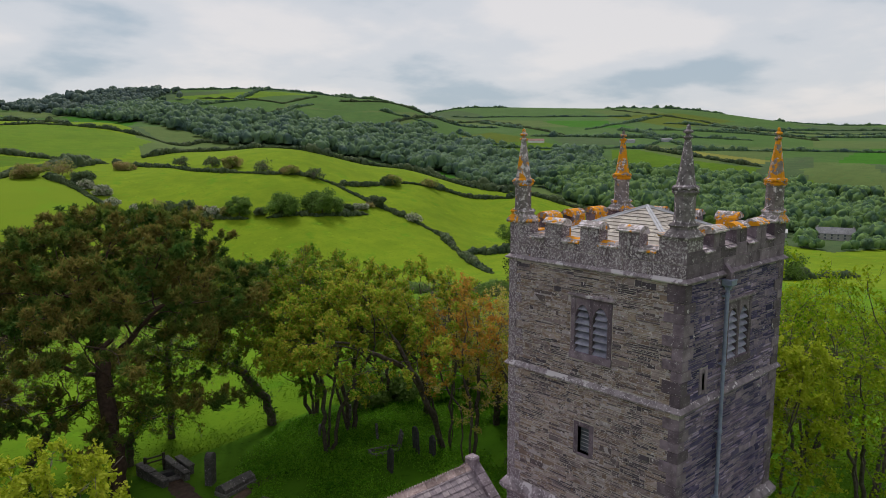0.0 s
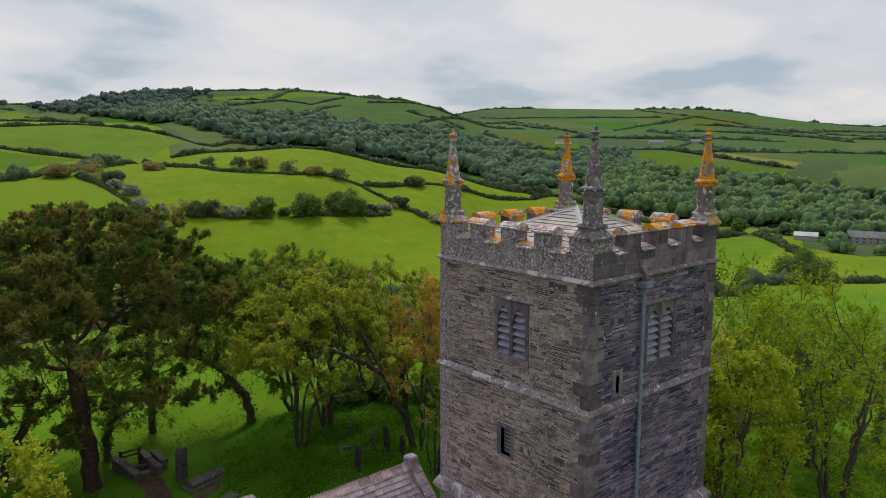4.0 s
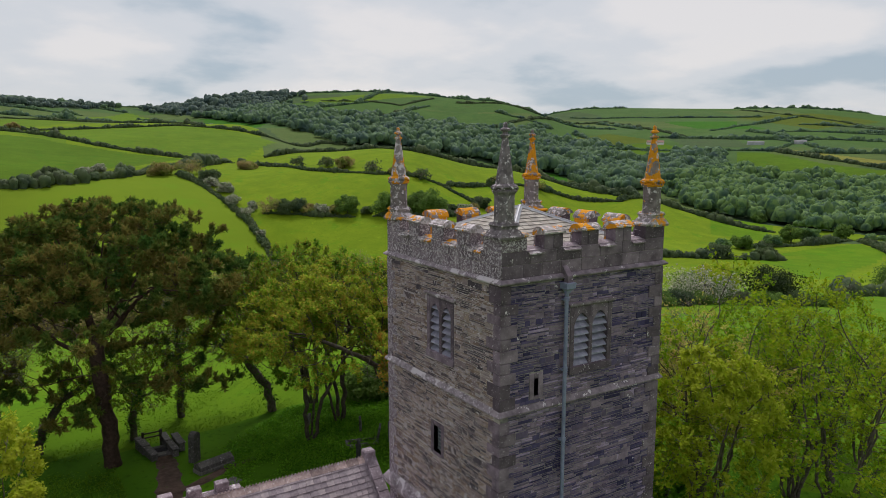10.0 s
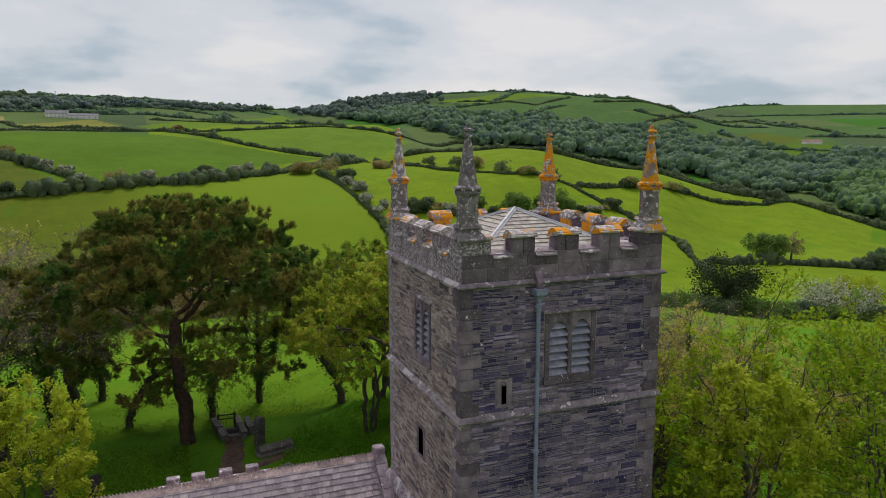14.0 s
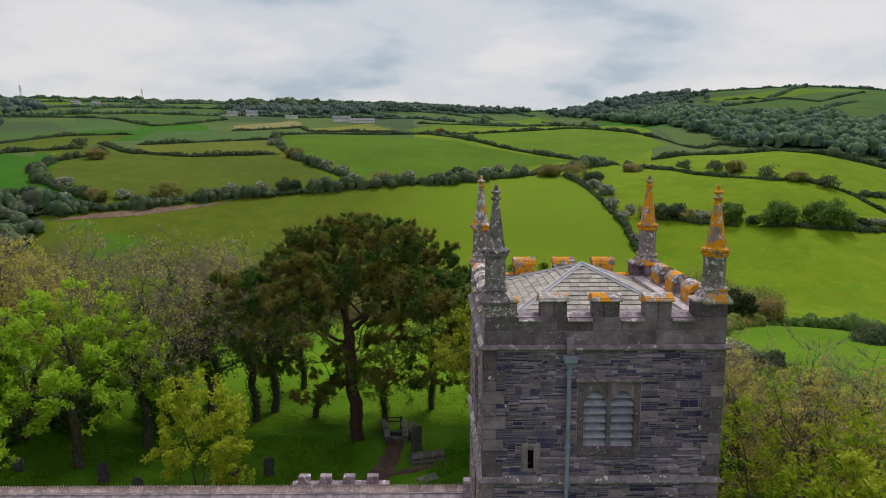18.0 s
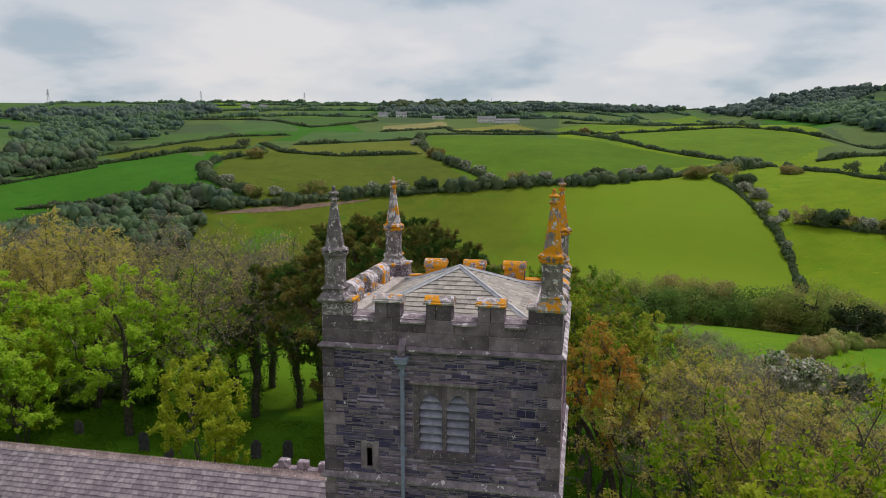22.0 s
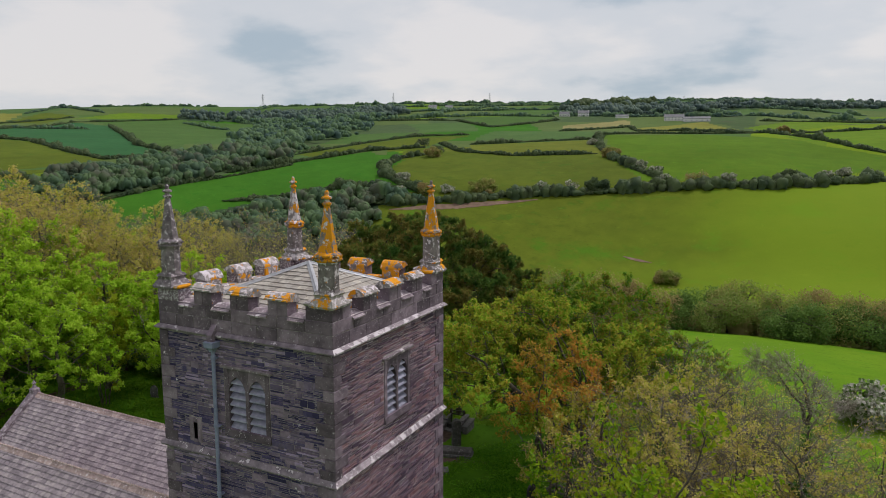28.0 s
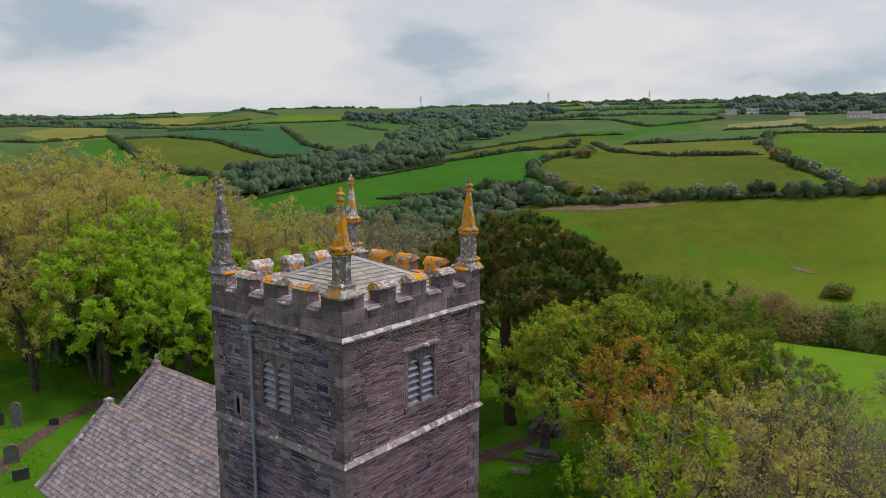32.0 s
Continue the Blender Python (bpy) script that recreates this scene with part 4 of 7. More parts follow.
string_course([(-0.1, 9.88), (0.03, 9.88), (0.11, 9.92), (0.12, 9.96), (0.02, 10.09), (-0.1, 10.09)], "weathered string course crusted with white lichen")
string_course([(-0.1, 5.55), (0.12, 5.55), (0.20, 5.68), (0.20, 5.80), (0.02, 6.05), (-0.1, 6.05)], "white-crusted set-off course low on the tower")

# parapet: dressed blocks, merlons, copings
PT = 0.42
MERLONS = [(1.38, 2.03), (2.69, 3.33), (3.98, 4.62)]
CRENELS = [(0.82, 1.38), (2.03, 2.69), (3.33, 3.98), (4.62, 5.18)]


def face_block(face, u0, u1, z0, z1, w0, w1, bevel=0.012):
    bm = bmesh.new()
    a, b = face.at(u0, w0, z0), face.at(u1, w1, z1)
    return add_box(bm, [min(p, q) for p, q in zip(a, b)], [max(p, q) for p, q in zip(a, b)], bevel)


def face_prism(face, outline, u0, u1):
    """An outline of (outward, height) pushed along the wall."""
    bm = bmesh.new()
    lo, hi = [bm.verts.new(face.at(u0, w, z)) for w, z in outline], [bm.verts.new(face.at(u1, w, z)) for w, z in outline]
    bm.faces.new(lo)
    bm.faces.new(hi[::-1])
    for k in range(len(outline)):
        bm.faces.new((lo[k - 1], hi[k - 1], hi[k], lo[k]))
    bmesh.ops.recalc_face_normals(bm, faces=bm.faces)
    return bm


dice = random.Random(4)
for face in FACES:
    k = face.width / 6.0
    stone = M_ASHLAR_W if face.name == "west" else M_ASHLAR
    inner = M_ORANGE if face.name in ("north", "east") else M_COPING
    for row, (z0, z1) in enumerate(((13.55, 13.90), (13.90, 14.25))):
        u = 0.0
        while u < face.width - 0.05:
            step = dice.uniform(0.6, 0.95)
            u1 = face.width if face.width - u - step < 0.45 else u + step
            edge0, edge1 = (0.0 if u == 0 else u + 0.006), (face.width if u1 == face.width else u1 - 0.006)
            if face.name in ("west", "east"):
                edge0, edge1 = max(edge0, 0.0), min(edge1, face.width)
            tpart("parapet_block", face_block(face, edge0, edge1, z0 + 0.006, z1 - 0.006, -0.12, 0.018 if u == 0 else dice.uniform(0.012, 0.022)), stone)
            u = u1
    tpart("parapet_lining", face_block(face, PT, face.width - PT, 13.3, 14.25, -PT, -0.125, 0), inner, "lichened inner face of the parapet")
    for a, b in MERLONS:
        a, b = a * k, b * k
        mid_u = (a + b) / 2 + dice.uniform(-0.12, 0.12)
        tpart("merlon_block", face_block(face, a, mid_u - 0.005, 14.25, 14.64, -PT + 0.05, 0.012), stone)
        tpart("merlon_block", face_block(face, mid_u + 0.005, b, 14.25, 14.64, -PT + 0.05, 0.016), stone)
        tpart("merlon_coping", face_prism(face, [(0.02, 14.635), (0.085, 14.645), (0.09, 14.685), (0.045, 14.70), (0.035, 14.73), (-0.08, 14.80), (-0.16, 14.825), (-0.27, 14.81), (-0.37, 14.745), (-PT - 0.03, 14.63), (-PT - 0.035, 14.56)], a - 0.045, b + 0.045), M_ORANGE if face.name == "north" else M_COPING_W if face.name == "west" else M_COPING, "weathered coping with orange lichen")
        tpart("merlon_lining", face_block(face, a + 0.01, b - 0.01, 14.26, 14.555, -PT - 0.03, -PT + 0.045, 0.01), inner, "lichen-covered back of a merlon")
    for a, b in CRENELS:
        a, b = a * k, b * k
        tpart("crenel_sill", face_prism(face, [(0.03, 14.13), (0.085, 14.14), (0.09, 14.18), (0.05, 14.195), (0.03, 14.22), (-PT * 0.5, 14.31), (-PT - 0.04, 14.28), (-PT - 0.04, 14.20)], a + 0.02, b - 0.02), M_STRING if face.name in ("south", "east") else M_COPING if face.name != "north" else M_ORANGE)

# corner pinnacles
PIN = 0.27
CORNERS = [("grey", TX0, TY0, 1, 1), ("white and orange", TX0, TY1, 1, -1), ("orange", TX1, TY0, -1, 1), ("orange", TX1, TY1, -1, -1)]
for look_of, kx, ky, sx, sy in CORNERS:
    cx, cy = kx + sx * PIN, ky + sy * PIN
    spire_mat = M_SPIRE_GREY if look_of == "grey" else M_PARTLY if look_of != "orange" else M_ORANGE
    pier_mat = M_ASHLAR_W if cx < 18 else M_ASHLAR
    for arm in (0, 1):
        # the first arm takes the corner, the second starts beyond it
        x_span, y_span = ((-0.015, 0.80), (-0.015, 0.42)) if arm == 0 else ((-0.015, 0.42), (0.424, 0.80))
        lo, hi = sorted(kx + sx * v for v in x_span), sorted(ky + sy * v for v in y_span)
        tpart("pinnacle_pier", box((lo[0], hi[0], 14.25), (lo[1], hi[1], 14.60), 0.012), pier_mat)
        x_span, y_span = ((0.53, 0.85), (-0.06, 0.47)) if arm == 0 else ((-0.06, 0.47), (0.53, 0.85))
        lo, hi = sorted(kx + sx * v for v in x_span), sorted(ky + sy * v for v in y_span)
        tpart("pier_cap", box((lo[0], hi[0], 14.605), (lo[1], hi[1], 14.70), 0.035), M_COPING)
    tpart("pier_coping", lathe([(0.50, 14.58), (0.53, 14.64), (0.42, 14.78), (0.36, 14.82), (0.36, 14.88), (0.41, 14.92), (0.35, 14.99)], 4, (cx, cy), math.pi / 4), M_COPING if look_of != "grey" else M_SPIRE_GREY)
    tpart("pinnacle_shaft", lathe([(0.30, 14.97), (0.27, 15.04), (0.265, 15.66), (0.29, 15.72), (0.29, 15.75)], 8, (cx, cy), math.pi / 8), M_SHAFT if look_of != "grey" else M_SPIRE_GREY)
    collar = lathe([(0.27, 15.71), (0.33, 15.76), (0.34, 15.80), (0.29, 15.84), (0.345, 15.88), (0.34, 15.92), (0.25, 15.97)], 8, (cx, cy), math.pi / 8)
    for q in range(8):
        ang = 2 * math.pi * q / 8
        bmesh.ops.create_icosphere(collar, subdivisions=1, radius=0.055, matrix=Matrix.Translation((cx + 0.31 * math.cos(ang), cy + 0.31 * math.sin(ang), 15.86)))
    tpart("pinnacle_collar", collar, spire_mat, "carved collar of leafy knobs")
    tpart("spire", lathe([(0.255, 15.95), (0.235, 16.04), (0.16, 16.55), (0.085, 17.06), (0.075, 17.12)], 8, (cx, cy), math.pi / 8), spire_mat, look_of + " tapered stone spire" if look_of == "grey" else look_of + " lichen-covered tapered spire")
    tpart("finial", lathe([(0.07, 17.10), (0.12, 17.14), (0.13, 17.18), (0.07, 17.21), (0.06, 17.26), (0.13, 17.29), (0.13, 17.33), (0.055, 17.37), (0.05, 17.46), (0.02, 17.50)], 8, (cx, cy)), spire_mat)

# pyramid roof behind the parapet, with lead hips and gutter
AX, AY, AZ = (TX0 + TX1) / 2, (TY0 + TY1) / 2, 15.04
RX0, RX1, RY0, RY1, RZ = TX0 + 0.62, TX1 - 0.62, TY0 + 0.62, TY1 - 0.62, 14.02
bm = bmesh.new()
eaves = [bm.verts.new(p) for p in ((RX0, RY0, RZ), (RX1, RY0, RZ), (RX1, RY1, RZ), (RX0, RY1, RZ))]
top = bm.verts.new((AX, AY, AZ))
for k in range(4):
    bm.faces.new((eaves[k - 1], eaves[k], top))
bm.faces.new(eaves[::-1])
roof_core = tpart("tower_roof", bm, M_LEAD, "low pyramid roof of pale slates with lead hips")
tpart("gutter_sheet", box((TX0 + 0.44, TY0 + 0.44, 13.86), (TX1 - 0.44, TY1 - 0.44, 13.95)), M_LEAD, "lead gutter behind the parapet")
for x, y in ((RX0, RY0), (RX1, RY0), (RX1, RY1), (RX0, RY1)):
    foot, tip = Vector((x, y, RZ + 0.03)), Vector((AX, AY, AZ + 0.05))
    d = (tip - foot)
    side = d.cross(Vector((0, 0, 1))).normalized()
    up = side.cross(d).normalized()
    bm = bmesh.new()
    ringa, ringb = [], []
    for s, h in ((-0.10, -0.02), (-0.05, 0.015), (-0.025, 0.05), (0.025, 0.05), (0.05, 0.015), (0.10, -0.02)):
        ringa.append(bm.verts.new(foot + side * s + up * h))
        ringb.append(bm.verts.new(tip + side * s * 0.8 + up * h))
    for k in range(1, 6):
        bm.faces.new((ringa[k - 1], ringa[k], ringb[k], ringb[k - 1]))
    bm.faces.new(ringa)
    bm.faces.new(ringb[::-1])
    tpart("lead_hip", bm, M_LEAD, parent=roof_core)

# two-light louvred belfry windows
def belfry(face, u0, u1, z0, z1):
    win = part("belfry_window", face_block(face, u0 - 0.10, u1 + 0.10, z1 + 0.002, z1 + 0.10, -0.2, 0.09, 0.02), M_STRING, None, "two-light louvred belfry window in a square stone frame")
    on(tower, win)
    tz = z1 - 0.62
    w = u1 - u0
    fr = 0.15
    lights = [(u0 + fr, u0 + w / 2 - 0.06), (u0 + w / 2 + 0.06, u1 - fr)]
    adopt(win, part("jamb", face_block(face, u0, u0 + fr, z0, z1, -0.3, 0.025), M_ASHLAR))
    adopt(win, part("jamb", face_block(face, u1 - fr, u1, z0, z1, -0.3, 0.025), M_ASHLAR))
    adopt(win, part("mullion", face_block(face, u0 + w / 2 - 0.06, u0 + w / 2 + 0.06, z0 + 0.05, z1 - 0.002, -0.3, 0.01), M_ASHLAR))
    adopt(win, part("window_sill", face_prism(face, [(-0.3, z0 + 0.29), (0.05, z0 + 0.20), (0.06, z0), (-0.3, z0)], u0 - 0.02, u1 + 0.02), M_ASHLAR))
    for a, b in lights:
        # head stone with a pointed arch cut under it
        c, r = (a + b) / 2, (b - a)
        arch = []
        for q in range(7):
            s = q / 6
            arch.append((a + (c - a) * s, tz + 0.05 + 0.34 * math.sin(math.pi / 2 * min(1, s * 1.0)) ** 0.75))
        arch += [(a + b - u, z) for u, z in reversed(arch[:-1])]
        bm = bmesh.new()
        for w0, w1 in ((-0.28, 0.0),):
            front, back = [], []
            for u, z in arch:
                front.append((bm.verts.new(face.at(u, w1, z)), bm.verts.new(face.at(u, w1, z1))))
                back.append((bm.verts.new(face.at(u, w0, z)), bm.verts.new(face.at(u, w0, z1))))
            for k in range(1, len(arch)):
                bm.faces.new((front[k - 1][0], front[k][0], front[k][1], front[k - 1][1]))
                bm.faces.new((back[k - 1][0], back[k - 1][1], back[k][1], back[k][0]))
                bm.faces.new((front[k - 1][0], back[k - 1][0], back[k][0], front[k][0]))
        bmesh.ops.recalc_face_normals(bm, faces=bm.faces)
        adopt(win, part("arch_head", bm, M_ASHLAR))
        z = z0 + 0.215
        while z < tz + 0.30:
            span = b - a
            lo_a, lo_b = (a, b) if z < tz else (a + span * 0.12, b - span * 0.12)
            adopt(win, part("louvre", face_prism(face, [(-0.015, z), (-0.02, z + 0.035), (-0.20, z + 0.185), (-0.22, z + 0.155)], lo_a, lo_b), M_LOUVRE))
            z += 0.212
    # Added black panel: the darkness behind the louvres is its colour.
    adopt(win, part("backing", face_block(face, u0, u1, z0, z1, -0.45, -0.40, 0), M_DARK))


for face in FACES:
    belfry(face, *face.openings[0])

# slit windows
for face, (u0, u1, z0, z1), lead in ((SOUTH, SOUTH.openings[1], False), (WEST, WEST.openings[1], True)):
    slit = part("slit_window", face_block(face, u0 - 0.02, u1 + 0.02, z0 - 0.10, z0, -0.25, 0.03), M_ASHLAR, None, "narrow slit window" + (" with leaded glass" if lead else ""))
    on(tower, slit)
    adopt(slit, part("jamb", face_block(face, u0 - 0.16, u0, z0 - 0.08, z1 + 0.14, -0.25, 0.02), M_ASHLAR))
    adopt(slit, part("jamb", face_block(face, u1, u1 + 0.16, z0 - 0.08, z1 + 0.14, -0.25, 0.02), M_ASHLAR))
    adopt(slit, part("lintel", face_block(face, u0, u1, z1, z1 + 0.14, -0.25, 0.022), M_ASHLAR))
    if lead:
        adopt(slit, part("pane", face_block(face, u0, u1, z0, z1, -0.16, -0.14, 0), M_GLASS))
        for q in range(7):
            z = z0 + (q + 0.5) * (z1 - z0) / 7
            adopt(slit, part("lead_bar", face_block(face, u0, u1, z - 0.008, z + 0.008, -0.145, -0.125, 0), M_LEAD))
    else:
        # Added black panel in place of the dark inside of the slit.
        adopt(slit, part("backing", face_block(face, u0, u1, z0, z1, -0.4, -0.35, 0), M_DARK))

# rainwater pipe on the south wall
PU, PW = 2.11, 0.12
pipe = thing("downpipe", "blue-grey painted iron rainwater pipe with a square hopper", "drainpipe", (TX0 + PU, TY0 - PW, 6.0))


def ppart(name, bm, material=M_PIPE, label=""):
    return on(pipe, part(name, bm, material, None, label))


px, py = TX0 + PU, TY0 - PW
ppart("pipe", lathe([(0.055, 1.0), (0.055, 13.1)], 12, (px, py)))
ppart("hopper", lathe([(0.09, 13.02), (0.10, 13.08), (0.22, 13.16), (0.22, 13.27), (0.24, 13.27), (0.24, 13.31), (0.12, 13.32)], 4, (px, py - 0.02), math.pi / 4))
ppart("spout", prism([(TY0 + 0.1, 13.75), (TY0 - 0.03, 13.75), (TY0 - 0.24, 13.50), (TY0 - 0.24, 13.30), (TY0 - 0.10, 13.30), (TY0 - 0.10, 13.45), (TY0 + 0.1, 13.60)], px - 0.09, px + 0.09, 0), M_ASHLAR, "stone spout through the parapet")
for z in (12.85, 10.9, 8.9, 6.9, 4.9):
    ppart("joint_collar", lathe([(0.058, z - 0.06), (0.075, z - 0.05), (0.075, z + 0.05), (0.058, z + 0.06)], 12, (px, py)))
    ppart("bracket", box((px - 0.10, py, z - 0.03), (px + 0.10, TY0 + 0.02, z + 0.01)))

# ---- nave and aisle ----
church = thing("church", "long slate-roofed nave and aisle of an old parish church", "church", (7, 14, 0))
NAVE = dict(x0=1.9, x1=TX0 - 0.03, ridge=11.85, zr=5.85, eave_lo=8.35, zlo=2.75, eave_hi=14.22, zhi=3.65)
AISLE = dict(x0=-2.3, x1=TX0 + 0.02, ridge=16.6, zr=5.78, eave_lo=14.22, zlo=3.65, eave_hi=19.3, zhi=3.3)


def cpart(name, bm, material, label=""):
    return on(church, part(name, bm, material, None, label))


for q in (NAVE, AISLE):
    t = 0.12
    outline = [(q["eave_lo"], q["zlo"]), (q["ridge"], q["zr"]), (q["eave_hi"], q["zhi"]), (q["eave_hi"], q["zhi"] - t), (q["ridge"], q["zr"] - t), (q["eave_lo"], q["zlo"] - t)]
    q["roof"] = cpart("roof", prism(outline, q["x0"], q["x1"], 0), M_SLATE_ROOF, "old slate roof with mottled lichen")
    ylo, yhi = q["eave_lo"] + 0.35, q["eave_hi"] - (0.35 if q is AISLE else 0.0)
    body = [(ylo, -0.6), (ylo, q["zlo"] - 0.02), (q["ridge"], q["zr"] - 0.16), (yhi, q["zhi"] - 0.16), (yhi, -0.6)]
    cpart("church_wall", prism(body, q["x0"] + 0.08, q["x1"] - 0.05, 0), M_WALL_W, "rubble stone wall")
    # gable copings
    for gx in ((q["x0"],) if q is NAVE else (q["x0"], q["x1"])):
        for y0, z0 in ((q["eave_lo"], q["zlo"]), (q["eave_hi"], q["zhi"])):
            d = Vector((0, q["ridge"] - y0, q["zr"] - z0))
            n = 7
            for i in range(n):
                a, b = Vector((gx, y0, z0)) + d * (i / n), Vector((gx, y0, z0)) + d * ((i + 1) / n - 0.006)
                up = Vector((0, -d.z, d.y)).normalized()
                up = up if up.z > 0 else -up
                bm = bmesh.new()
                vs = [bm.verts.new(p + up * h + Vector((sx, 0, 0))) for p in (a, b) for sx, h in ((-0.2, -0.1), (0.2, -0.1), (0.2, 0.16), (-0.2, 0.16))]
                for f in ((0, 1, 2, 3), (7, 6, 5, 4), (0, 4, 5, 1), (1, 5, 6, 2), (2, 6, 7, 3), (3, 7, 4, 0)):
                    bm.faces.new([vs[k] for k in f])
                bmesh.ops.recalc_face_normals(bm, faces=bm.faces)
                cpart("coping_stone", bm, M_STRING)
        apex = box((gx - 0.21, q["ridge"] - 0.2, q["zr"] - 0.05), (gx + 0.21, q["ridge"] + 0.2, q["zr"] + 0.3), 0.05)
        cpart("apex_stone", apex, M_STRING)
cpart("gable_finial", lathe([(0.12, 6.0), (0.10, 6.15), (0.05, 6.25), (0.11, 6.33), (0.05, 6.42), (0.02, 6.5)], 8, (AISLE["x0"], AISLE["ridge"])), M_STRING)
cpart("valley_gutter", box((NAVE["x0"], 14.0, 3.62), (TX0, 14.45, 3.69)), M_LEAD)

# battlemented porch on the far side of the aisle
porch = thing("church_porch", "small stone porch with a battlemented parapet", "porch", (10.9, 20.4, 0))
porch_wall = on(porch, part("porch_wall", box((8.75, 18.9, -0.6), (13.0, 21.6, 3.25)), M_WALL_W, None))
for y in (21.4,):
    on(porch, part("parapet", box((8.7, y - 0.15, 3.25), (13.05, y + 0.25, 3.52), 0.02), M_STRING, None))
    for x in (9.0, 9.95, 11.0, 12.05):
        on(porch, part("merlon", box((x, y - 0.14, 3.52), (x + 0.52, y + 0.22, 3.88), 0.03), M_STRING, None))

# ---- trees, hedges and woods ----
def leaf_quads(rng, centres, size, flat=0.35, slim=0.6, along=None, facing=None, tilt=0.45):
    """Small folded leaves (or needles, when along is given) at the centres, as vertices and faces."""
    n = len(centres)
    a = unit(rng.normal(size=(n, 3))) if along is None else unit(along + rng.normal(size=(n, 3)) * 0.45)
    nor = unit(rng.normal(size=(n, 3)) + np.array([0, 0, flat * 3])) if facing is None else unit(facing + rng.normal(size=(n, 3)) * tilt)
    b = unit(np.cross(nor, a))
    s = size * rng.uniform(0.6, 1.25, (n, 1))
    fold = nor * s * 0.12
    v = np.stack([centres - a * s * 0.5, centres + b * s * slim * 0.5 + fold, centres + a * s * 0.5, centres - b * s * slim * 0.5 + fold], 1)
    return v.reshape(-1, 3), np.arange(4 * n).reshape(-1, 4)


def tubes(branches, sides_by_level):
    verts, faces, base = [], [], 0
    for pts, r0, r1, level in branches:
        k = sides_by_level[min(level, len(sides_by_level) - 1)]
        n = len(pts)
        d = unit(np.gradient(pts, axis=0))
        ref = np.array([0.3, 0.9, 0.1]) if abs(d[0][2]) > 0.8 else np.array([0, 0, 1.0])
        u = unit(np.cross(d, ref))
        v = np.cross(d, u)
        r = np.linspace(r0, r1, n)[:, None, None]
        th = np.linspace(0, 2 * math.pi, k, endpoint=False)[None, :, None]
        ring = pts[:, None] + r * (np.cos(th) * u[:, None] + np.sin(th) * v[:, None])
        verts.append(ring.reshape(-1, 3))
        i, j = np.meshgrid(np.arange(n - 1), np.arange(k), indexing="ij")
        f = np.stack([i * k + j, i * k + (j + 1) % k, (i + 1) * k + (j + 1) % k, (i + 1) * k + j], -1).reshape(-1, 4)
        faces.append(f + base)
        base += n * k
    return np.vstack(verts), np.vstack(faces)


def limb(rng, start, direction, length, steps, crook, rise):
    pts = [start]
    d = direction / np.linalg.norm(direction)
    for _ in range(steps):
        d = d + rng.normal(size=3) * crook + np.array([0, 0, rise])
        d = d / np.linalg.norm(d)
        pts.append(pts[-1] + d * length / steps)
    return np.array(pts)


def chain_tubes(chains):
    """Tapering branches from (points, radii), rounder where they are thick."""
    verts, faces, base = [], [], 0
    for pts, r in chains:
        k = 10 if r[0] > 0.2 else 6 if r[0] > 0.05 else 4 if r[0] > 0.022 else 3
        n = len(pts)
        d = unit(np.gradient(pts, axis=0))
        ref = np.array([0.3, 0.9, 0.1]) if abs(d[0][2]) > 0.8 else np.array([0, 0, 1.0])
        u = unit(np.cross(d, ref))
        v = np.cross(d, u)
        th = np.linspace(0, 2 * math.pi, k, endpoint=False)[None, :, None]
        ring = pts[:, None] + r[:, None, None] * (np.cos(th) * u[:, None] + np.sin(th) * v[:, None])
        verts.append(ring.reshape(-1, 3))
        i, j = np.meshgrid(np.arange(n - 1), np.arange(k), indexing="ij")
        faces.append(np.stack([i * k + j, i * k + (j + 1) % k, (i + 1) * k + (j + 1) % k, (i + 1) * k + j], -1).reshape(-1, 4) + base)
        base += n * k
    return np.vstack(verts), np.vstack(faces)


